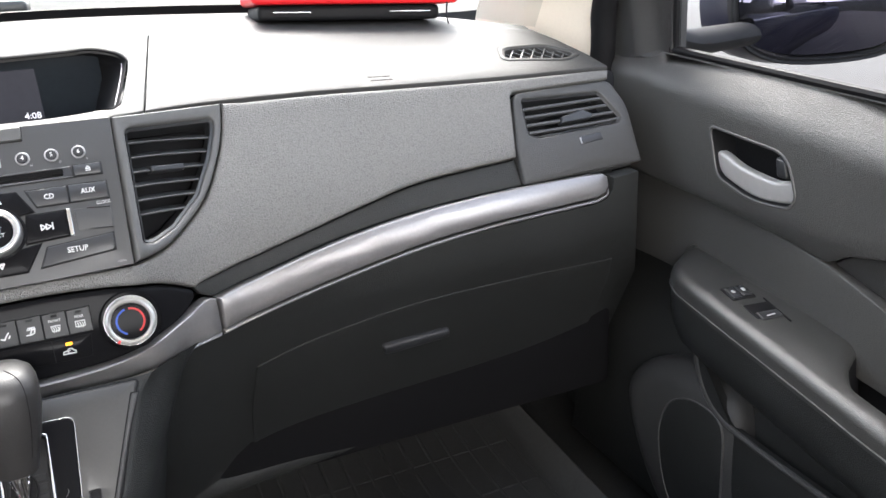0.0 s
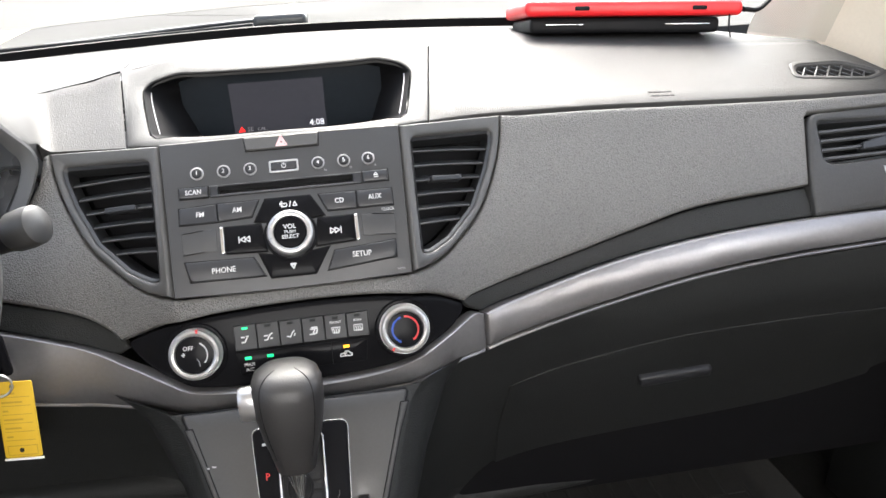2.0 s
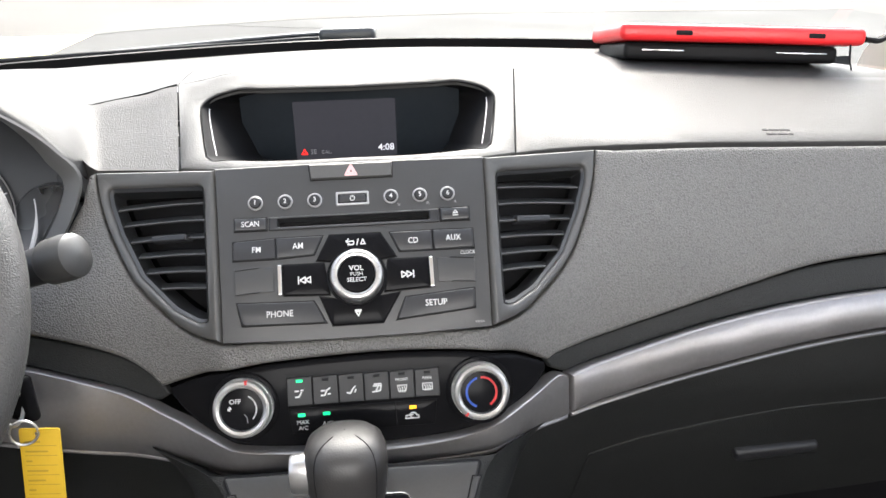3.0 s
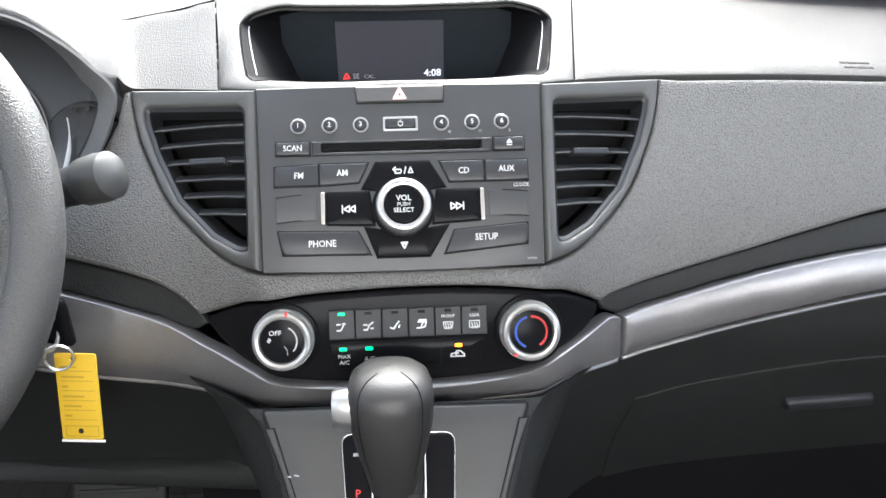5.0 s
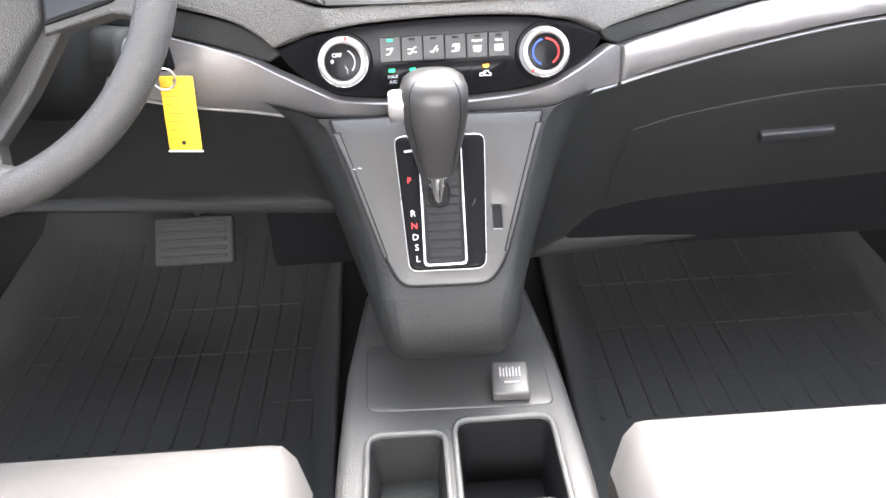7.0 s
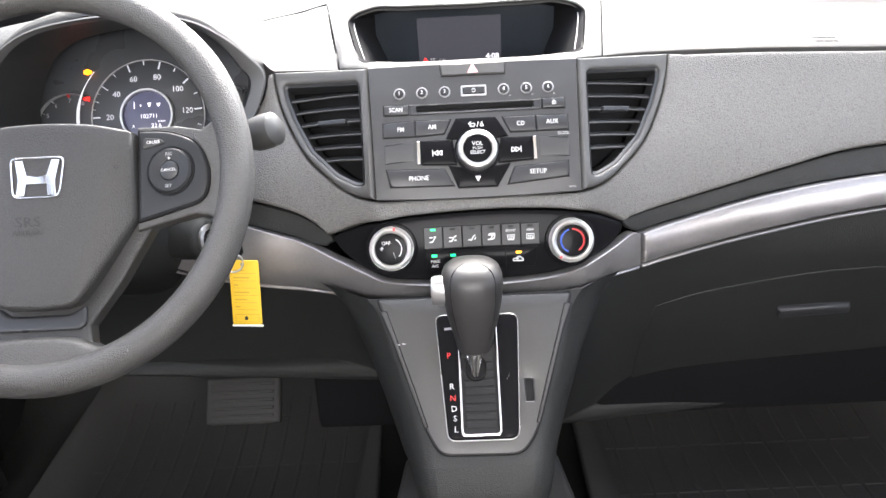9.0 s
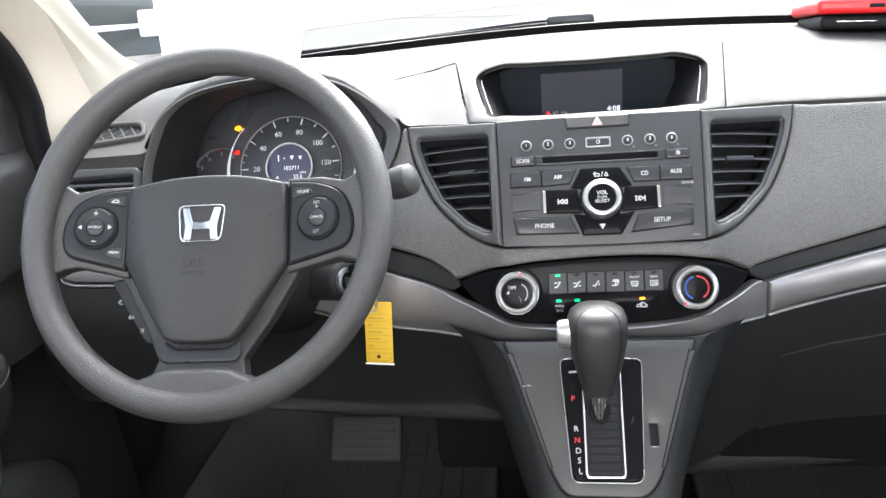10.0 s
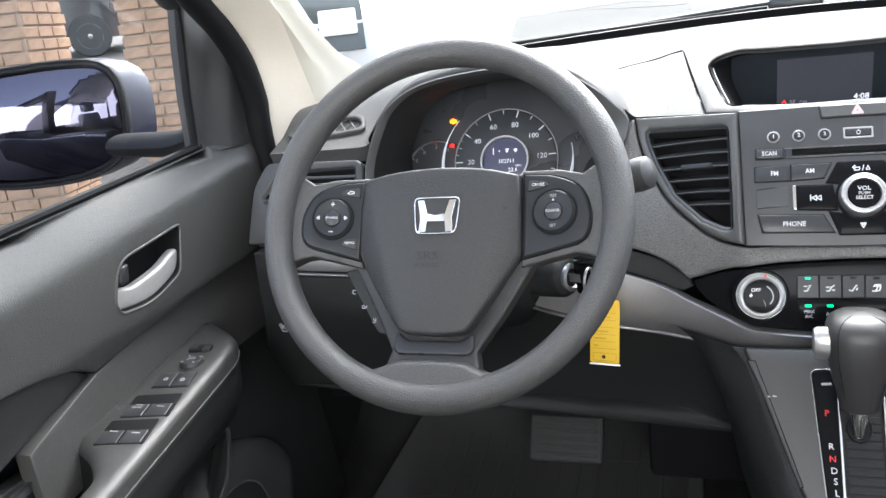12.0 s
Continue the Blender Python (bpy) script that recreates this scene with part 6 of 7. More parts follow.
# tray between the seats
tray = thing("console_tray", (-0.005, -0.3, 0.0), "black centre tray with cup holder and open bin", "console tray")
flat = lambda h: (lambda u, v, d: Vector((u, v, h + d)))
TO = rounded([(-0.126, -0.90), (0.112, -0.90), (0.112, -0.30), (0.108, -0.16), (0.092, 0.0), (-0.104, 0.0), (-0.122, -0.16), (-0.126, -0.30)], 0.02)
bin_l = rounded([(-0.094, -0.40), (-0.024, -0.40), (-0.024, -0.262), (-0.094, -0.262)], 0.012)
bin_r = rounded([(-0.009, -0.43), (0.083, -0.43), (0.083, -0.248), (-0.009, -0.248)], 0.014)
part("tray_top", slab(TO, flat(0.218), r=0.012, h=0.008, t=0.21, grid=0.03, holes=[bin_l, bin_r], steps=5), CONSOLE, tray)
for nm, b_, dz in (("bin", bin_l, 0.05), ("cup_well", bin_r, 0.075)):
    bm = bmesh.new()
    loft([[Vector((u, v, 0.224)) for u, v in ccw(b_)], [Vector((u, v, 0.220 - dz)) for u, v in inset(ccw(b_), 0.006)]], closed=True, bm=bm)
    bm.faces.new([bm.verts.new((u, v, 0.2205 - dz)) for u, v in inset(ccw(b_), 0.006)])
    part(nm, bm, LOWER if nm == "bin" else VOID, tray)
    part(nm + "_rim", slab(inset(ccw(b_), -0.006), flat(0.226), r=0.003, h=0.003, t=0.004, grid=0.05, holes=[b_]), FRAME, tray)
part("bin_floor", slab(rounded([(-0.082, -0.39), (-0.036, -0.39), (-0.036, -0.30), (-0.082, -0.30)], 0.006), flat(0.173), r=0.002, h=0.003, t=0.002, grid=0.05), FRAME, tray)
part("cup_fin", block((0.085, 0.028, 0.03), pose(0.037, -0.345, 0.195), 0.008, 3), FRAME, tray)
part("tray_plate", slab(rounded([(-0.099, -0.226), (0.092, -0.232), (0.092, -0.13), (-0.101, -0.12)], 0.012), flat(0.226), r=0.002, h=0.0015, t=0.002, grid=0.05), PANEL, tray)
gad = thing("plug_in_gadget", (0.05, -0.19, 0.228), "small square grey plug-in device lying on the tray", "gadget")
gm = pose(0.050, -0.204, 0.237, 8, 0, -3)
gb_ = part("case", block((0.038, 0.044, 0.013), gm, 0.003, 3), FRAME, gad)
gs = plane_at(gm)
for i in range(7):
    strokes([[(0, -0.006), (0, 0.006 - 0.002 * (i % 2))]], gs, -0.010 + 0.0033 * i, 0.006, 0.0016, DIM, gb_, "printed_bar", lift=0.0079)
strokes([[(-0.006, 0), (0.008, 0)]], gs, 0, -0.008, 0.002, DIM, gb_, "printed_bar", lift=0.0079)

# ---------------------------------------------------------------- floor, mats, pedals, seats
bm = bmesh.new()
rows = []
for y, z in ((-1.95, 0.0), (-1.0, 0.0), (-0.4, 0.0), (0.30, 0.0), (0.42, 0.03), (0.55, 0.14), (0.68, 0.30), (0.70, 0.75)):
    rows.append([(x, y, z) for x in (-0.876, -0.5, -0.2, 0.2, 0.5, 0.876)])
tagged(part("floor", loft(rows), CARPET), "charcoal carpeted cabin floor rising to the toe board", "floor", kind="structure")


def mat(sgn):
    t = thing("floor_mat", (sgn * 0.44, 0.0, 0.004), "black ribbed rubber floor mat on the carpet", "floor mat", "front floor mats")
    o = rounded([(sgn * 0.15, -0.42), (sgn * 0.74, -0.42), (sgn * 0.72, 0.52), (sgn * 0.17, 0.52)], 0.05)
    ramp = through_points((-1.0, 0.24, 0.30, 0.42, 0.55), (0.0, 0.0, 0.006, 0.034, 0.145))
    lie = lambda u, v, d: Vector((u, v - 0.4 * d * (v > 0.32), ramp(v) + 0.006 + d))
    part("mat_base", slab(o, lie, r=0.006, h=0.008, t=0.003, grid=0.05), RUBBER, t)
    rib = bmesh.new()
    for i in range(27):
        x = 0.215 + 0.018 * i
        block((0.006, 0.30, 0.006), pose(sgn * x, -0.235, 0.0165), 0.0015, 1, bm=rib)
    for i in range(14):
        tube([lie(sgn * (0.20 + 0.037 * i), -0.04 + 0.04 * k, 0.0085) for k in range(13)], 0.0035, 6, bm=rib, flat=0.6)
    for k in range(4):
        tube([lie(sgn * (0.19 + 0.05 * i), 0.04 + 0.12 * k, 0.0085) for i in range(11)], 0.003, 6, bm=rib, flat=0.6)
    part("rib_field", rib, RUBBER, t, "raised parallel ribs", kind="stuff")
    return t


mat(1), mat(-1)


def pedal(name, x0, x1, zc, h_, y, label):
    p = thing(name, ((x0 + x1) / 2, y, zc - h_ / 2), label, "pedal")
    m = pose((x0 + x1) / 2, y, zc, -35, 0, 0)
    pad_ = part("pad", block((x1 - x0, 0.022, h_), m, 0.006, 3), RUBBER, p)
    for i in range(5):
        part("tread", block(((x1 - x0) * 0.84, 0.005, h_ * 0.07), m @ pose(0, -0.012, -h_ * 0.34 + h_ * 0.17 * i), 0.001, 1), RUBBER, pad_)
    part("arm", tube(spline([((x0 + x1) / 2, y + 0.012, zc), ((x0 + x1) / 2 + 0.01, y + 0.06, zc + 0.09), ((x0 + x1) / 2 + 0.01, y + 0.10, zc + 0.30)], 6), 0.008, 10), LOWER, p)
    return p


pedal("brake_pedal", -0.438, -0.318, 0.172, 0.075, 0.24, "wide black rubber brake pedal above the mat")
pedal("accelerator_pedal", -0.229, -0.178, 0.160, 0.085, 0.25, "narrow black accelerator pedal above the mat")
clip = thing("wiring_clip", (-0.289, 0.074, 0.32), "small white clip under the knee panel", "clip")
part("clip_body", block((0.014, 0.006, 0.005), pose(-0.289, 0.074, 0.325), 0.001), PAPER, clip)
part("clip_leg", block((0.007, 0.005, 0.007), pose(-0.288, 0.074, 0.319), 0.001), PAPER, clip)


def seat_cushion(sgn):
    s = thing("front_seat", (sgn * 0.40, -0.5, 0.0), "light grey cloth front seat cushion with rounded front edge", "car seat", "front seats")
    rows = []
    for y, z, w in ((-0.345, 0.12, 0.235), (-0.328, 0.20, 0.245), (-0.325, 0.255, 0.25), (-0.335, 0.285, 0.253), (-0.362, 0.300, 0.256), (-0.42, 0.303, 0.258), (-0.55, 0.294, 0.26), (-0.70, 0.285, 0.26), (-0.90, 0.28, 0.26)):
        row = []
        for k in range(49):
            t = k / 24 - 1
            side = max(0, (abs(t) - 0.88) / 0.12)
            bol = 0.005 * math.exp(-((abs(t) - 0.78) / 0.12) ** 2) if y < -0.36 else 0.0
            row.append(((sgn * 0.394 - 0.01) + t * (w + 0.008) * (1 - 0.0 * side), y + 0.012 - 0.012 * side ** 3, z - 0.05 * side ** 3 + bol))
        rows.append(row)
    bm2 = loft(rows)
    part("cushion", bm2, SEAT, s, "light grey woven cushion")
    part("base", block((0.44, 0.50, 0.13), pose(sgn * 0.385, -0.63, 0.09), 0.02, 2), LOWER, s)
    # unseen back and headrest, added to screen rear light and bounce some forward
    part("backrest", block((0.40, 0.13, 0.62), pose(sgn * 0.44, -1.02, 0.58, 14, 0, 0), 0.05, 4), SEAT, s, "light grey woven backrest")
    part("headrest", block((0.25, 0.09, 0.17), pose(sgn * 0.44, -1.10, 1.00, 10, 0, 0), 0.035, 3), SEAT, s)
    return s


seat_cushion(1), seat_cushion(-1)


# ---------------------------------------------------------------- doors
_door_x = through_points((0.0, 0.10, 0.27, 0.34, 0.40, 0.47, 0.505, 0.54, 0.66, 0.695, 0.712, 0.722), (0.80, 0.805, 0.812, 0.852, 0.860, 0.858, 0.850, 0.834, 0.830, 0.834, 0.842, 0.862))


def sill_z(y):
    """The window sill falls a little towards the rear."""
    return 0.712 + 0.068 * (y - 0.09)


def door(sgn):
    drv = sgn < 0
    az = 0.46 if drv else 0.44
    d = thing("front_door", (sgn * 0.85, -0.3, 0.0), "dark grained front door trim with armrest and silver handle, closed" if not drv else "dark grained driver's door trim with window switches and silver handle", "car door", "front doors")

    def ds(lift=0.0):
        def surf(u, v, k):
            # a ledge climbs from the crease to the window sill
            crease = 0.700 - 0.125 * (0.249 - u)
            climb = (v - crease) / max(0.018, sill_z(u) - crease)
            x = _door_x(min(v, 0.62)) + 0.034 * min(1.15, 0.5 * (climb + math.sqrt(climb * climb + 0.012)))
            return Vector((sgn * (x - k - lift), u, v))
        return surf

    handle_hole = rounded([(-0.040, 0.630, 0.008), (-0.168, 0.617, 0.022), (-0.184, 0.570, 0.012), (-0.176, 0.556, 0.010), (-0.120, 0.550, 0.03), (-0.056, 0.568, 0.012)], 0.012, 5)
    swoosh = spline([(0.26, 0.560), (0.11, 0.538), (0.0, 0.530), (-0.09, 0.519), (-0.16, 0.508), (-0.222, 0.497)], 4)
    o = swoosh + [(-0.256, 0.517), (-0.31, 0.531), (-0.45, 0.545), (-0.9, 0.55)] + [(y, sill_z(y)) for y in (-0.9, -0.6, -0.3, -0.1, 0.07, 0.12)] + [(0.17, 0.711), (0.26, 0.705)]
    up_panel = part("upper_trim", slab(o, ds(), r=0.003, h=0.002, t=0.03, grid=0.012, holes=[handle_hole]), DOOR, d, "grained dark vinyl upper trim")
    o = [(x, z - 0.002) for x, z in swoosh] + [(-0.31, 0.466), (-0.34, 0.455), (-0.34, 0.37), (0.0, az - 0.03), (0.02, 0.405), (0.26, 0.405)]
    mid = lambda u, v, k: Vector((sgn * (0.854 - 0.04 * max(0.0, 0.53 - v) - k), u, v))
    part("middle_trim", slab(o, mid, r=0.002, h=0.002, t=0.02, grid=0.02), DOOR, d)
    o = [(-0.226, 0.4965), (-0.256, 0.515), (-0.31, 0.529), (-0.45, 0.543), (-0.9, 0.548), (-0.9, 0.28), (-0.43, 0.28), (-0.43, 0.43), (-0.308, 0.4675)]
    part("rear_insert", slab(o, ds(-0.008), r=0.003, h=0.002, t=0.02, grid=0.04), CONSOLE, d)
    # lower part with the loudspeaker bulge and the map pocket
    o = [(0.26, 0.424), (0.26, 0.02), (-0.9, 0.02), (-0.9, 0.299), (-0.43, 0.299), (-0.43, 0.424)]
    part("lower_trim", slab(o, ds(-0.01), r=0.003, h=0.002, t=0.02, grid=0.04), LOWER, d)
    bulge = spline([(0.072, 0.20), (0.048, 0.252), (0.0, 0.284), (-0.06, 0.300), (-0.13, 0.298), (-0.17, 0.25), (-0.175, 0.08), (-0.10, 0.03), (-0.03, 0.045), (0.035, 0.11)], 5, closed=True)
    mesh_o = spline([(-0.024, 0.165), (-0.034, 0.222), (-0.060, 0.250), (-0.100, 0.262), (-0.142, 0.252), (-0.152, 0.19), (-0.150, 0.09), (-0.100, 0.062), (-0.050, 0.09)], 4, closed=True)
    # paler plastic than the lower trim, painting in the light on its curve
    bl = part("speaker_bulge", slab(bulge, ds(0.002), r=0.034, h=0.024, t=0.01, grid=0.014, steps=6), CONSOLE, d, "rounded speaker housing")
    part("grille_rim", slab(inset(ccw(mesh_o), -0.0022), ds(0.026), r=0.0008, h=0.0014, t=0.004, grid=0.04, holes=[mesh_o]), FRAME, bl)
    part("speaker_grille", slab(mesh_o, ds(0.0248), r=0.002, h=0.0015, t=0.004, grid=0.03), LOWER, bl)
    # map pocket: an open lip with a panel below it and a dark hollow behind
    poc = spline([(-0.083, 0.350), (-0.090, 0.318), (-0.108, 0.284), (-0.140, 0.262), (-0.19, 0.254), (-0.30, 0.250), (-0.6, 0.245), (-0.9, 0.245)], 5)
    pk = part("map_pocket", slab(poc + [(-0.9, 0.03), (-0.20, 0.03), (-0.165, 0.12), (-0.165, 0.25)], lambda u, v, k: Vector((sgn * (0.788 + 0.02 * max(0.0, 0.25 - v) - k), u, v)), r=0.003, h=0.002, t=0.012, grid=0.03), LOWER, d, "moulded map pocket")
    # lip in paler plastic than the pocket, as its highlight
    part("pocket_lip", tube([Vector((sgn * 0.787, y, z)) for y, z in poc], 0.0042, 8), CONSOLE, pk)
    # armrest: a plate with a rounded nose, seen from above
    arm = lambda u, v, k: Vector((sgn * u, v, az + k - 0.17 * max(0.0, -v - 0.05)))
    ao = [(0.856, 0.010), (0.846, 0.012), (0.825, -0.004), (0.790, -0.028), (0.770, -0.046), (0.7585, -0.072), (0.7555, -0.11), (0.752, -0.30), (0.750, -0.42), (0.760, -0.9), (0.872, -0.9), (0.872, -0.30)]
    grip = rounded([(0.786, -0.66), (0.860, -0.66), (0.860, -0.272), (0.815, -0.296), (0.788, -0.325)], 0.012)
    am = part("armrest", slab(ao, arm, r=0.016, h=0.012, t=0.018, grid=0.02, steps=5, holes=[grip]), ARM, d, "padded dark armrest")
    bm = bmesh.new()
    loft([[arm(u, v, 0.0) for u, v in ccw(grip)], [arm(u, v, -0.06) for u, v in inset(ccw(grip), 0.01)]], closed=True, bm=bm)
    bm.faces.new([bm.verts.new(arm(u, v, -0.0595)) for u, v in inset(ccw(grip), 0.01)])
    part("grip_well", bm, VOID, am)
    rim_a = ccw(ao)
    part("armrest_side", loft([[arm(u, v, k) for u, v in inset(rim_a, q)] for q, k in ((0.0012, -0.0135), (0.0012, -0.03), (0.004, -0.06), (0.012, -0.085), (0.024, -0.098))], closed=True), LOWER, am, "smooth black side below the armrest")
    seam = [p for p in ao if p[0] < 0.80]
    part("armrest_seam", tube(spline([arm(u - 0.0004, v, -0.012) for u, v in seam], 4), 0.0011, 6), FRAME, am)
    # handle: bowl, satin lever, lock tab
    bowl = bmesh.new()
    hh = ccw(handle_hole)
    loft([[ds()(u, v, 0.001) for u, v in hh], [ds()(u, v, -0.008) for u, v in inset(hh, 0.002)], [ds()(u, v, -0.028) for u, v in inset(hh, 0.008)]], closed=True, bm=bowl)
    bowl.faces.new([bowl.verts.new(ds()(u, v, -0.0275)) for u, v in inset(hh, 0.008)])
    hb = part("handle_bowl", bowl, VOID, d)
    part("bowl_rim", slab(inset(hh, -0.004), ds(0.0015), r=0.0015, h=0.002, t=0.002, grid=0.05, holes=[hh]), FRAME, d)
    lev = [(-0.046, 0.597), (-0.060, 0.598), (-0.090, 0.587), (-0.130, 0.581), (-0.150, 0.580), (-0.176, 0.586), (-0.181, 0.566), (-0.174, 0.5575), (-0.122, 0.552), (-0.080, 0.561), (-0.055, 0.573)]
    part("handle_lever", slab(spline(lev, 3, closed=True), ds(-0.009), r=0.005, h=0.006, t=0.006, grid=0.012, steps=4), HANDLE, hb, "satin silver pull lever")
    part("lock_tab", slab(rounded([(-0.150, 0.613), (-0.166, 0.611), (-0.172, 0.588), (-0.154, 0.588)], 0.005), ds(-0.004), r=0.003, h=0.006, t=0.008, grid=0.03), SLAT, hb)
    # outer skin of the door
    sk = [[(sgn * x, y, min(z, sill_z(y) - 0.012 * k)) for y in (0.32, 0.0, -0.4, -0.93)] for k, (x, z) in enumerate(((0.888, 0.705), (0.905, 0.66), (0.925, 0.55), (0.935, 0.40), (0.925, 0.22), (0.90, 0.05), (0.88, -0.05)))]
    part("outer_skin", thick(loft(sk), 0.004), PAINT, d, "dark blue painted outer skin")
    # switches on the armrest
    top_s = lambda u, v, k: arm(u, v, k + 0.012)

    def sw(name, pts, high, m=BUTTON, par=am, rad=0.002, base=0.0):
        return part(name, slab(rounded(pts, rad), lambda u, v, k: top_s(u, v, k + base), r=0.0012, h=high, t=0.002, grid=0.05), m, par)

    def quad(cx, cy, w, l, turn=0.0):
        c_, s_ = math.cos(radians(turn)), math.sin(radians(turn))
        return [(cx + a * c_ - b * s_, cy + a * s_ + b * c_) for a, b in ((-w / 2, -l / 2), (w / 2, -l / 2), (w / 2, l / 2), (-w / 2, l / 2))]
    if not drv:
        s0 = sw("lock_switch", quad(0.803, -0.136, 0.034, 0.028, -6), 0.002, VOID)
        for k in (-0.008, 0.008):
            sw("rocker", quad(0.803 + k, -0.136, 0.014, 0.022, -6), 0.0035, BUTTON, s0)
            strokes([[(-0.001, -0.002), (0.001, -0.002), (0.001, 0.002), (-0.001, 0.002), (-0.001, -0.002)]], top_s, 0.803 + k, -0.136, 0.0016, WHITE, s0, "lock_symbol", lift=0.0045)
        # black plate laid on the armrest paints the shade of a sunken well
        well = sw("window_switch_well", quad(0.803, -0.178, 0.036, 0.030, -6), 0.001, VOID)
        sw("window_switch", quad(0.803, -0.190, 0.030, 0.014, -6), 0.003, BUTTON, well)
        strokes([[(-0.006, 0), (0.006, 0)]], top_s, 0.802, -0.193, 0.0012, WHITE, well, "switch_mark", lift=0.0036)
        # raised black line in place of a groove's shade
        part("switch_groove", tube([top_s(0.824, -0.158, 0.0006), top_s(0.817, -0.210, 0.0006)], 0.0012, 6), VOID, am)
    else:
        m1 = sw("mirror_switch", quad(0.803, -0.082, 0.034, 0.015, -8), 0.003, VOID, rad=0.006)
        for k in (-0.010, 0.010):
            sw("rocker", quad(0.803 + k, -0.082 + k * 0.1, 0.012, 0.013, -8), 0.0038, BUTTON, m1, rad=0.004)
        dm_ = frame_of(top_s(0.797, -0.113, 0.0005), (sgn, 0, 0), (0, 1, 0.0))
        if (dm_.to_3x3() @ Vector((0, 0, 1))).z < 0:
            dm_ = frame_of(top_s(0.797, -0.113, 0.0005), (-sgn, 0, 0), (0, 1, 0.0))
        mk = part("mirror_knob", lathe([(0.0165, -0.002), (0.0160, 0.002), (0.0140, 0.0045), (0.0001, 0.0052)], dm_, 32), BUTTON, am)
        strokes([[(-0.004, -0.004), (-0.004, 0.004), (0.003, 0.004), (0.003, 0), (-0.004, 0)]], plane_at(dm_), 0, 0, 0.0014, DIM, mk, "mirror_symbol", lift=0.0055)
        for k in range(4):
            a = radians(90 * k + 45)
            strokes([[(0.011 * math.cos(a), 0.011 * math.sin(a)), (0.0135 * math.cos(a), 0.0135 * math.sin(a))]], plane_at(dm_), 0, 0, 0.002, DIM, mk, "arrow_mark", lift=0.0052)
        for i, dx in enumerate((0.0125, -0.0125)):
            sw("gap", quad(0.798 + dx, -0.152 - dx * 0.12, 0.026, 0.031, -8), 0.0008, VOID, am, 0.001)
            q = sw("lock_switch", quad(0.798 + dx, -0.152 - dx * 0.12, 0.0235, 0.028, -8), 0.0018, BUTTON, am, 0.002)
            strokes([[(-0.002, 0.001), (-0.002, -0.003), (0.002, -0.003), (0.002, 0.001), (-0.002, 0.001)], [(-0.001, 0.002), (0.001, 0.002)]], top_s, 0.798 + dx, -0.152, 0.0012, DIM, q, "lock_symbol", lift=0.0025)
        for j, yy in enumerate((-0.203, -0.252)):
            # same black plate here for the sunken wells' shade
            w_ = sw("window_switch_well", quad(0.797, yy, 0.064, 0.044, -8), 0.0008, VOID, am, 0.003)
            for i, dx in enumerate((0.0155, -0.0155)):
                q = sw("window_switch", quad(0.797 + dx, yy - 0.010 - dx * 0.12, 0.0285, 0.023, -8), 0.0018, BUTTON, w_, 0.002)
                strokes([[(-0.005, 0), (0.005, 0)]], top_s, 0.797 + dx, yy - 0.003, 0.0013, DIM, w_, "switch_mark", lift=0.0025)
        lettering("AUTO", 0.005, lambda u, v, k: top_s(-u, v, k), -0.812, -0.211, DIM, am, lift=0.0025)
    return d


door(1), door(-1)


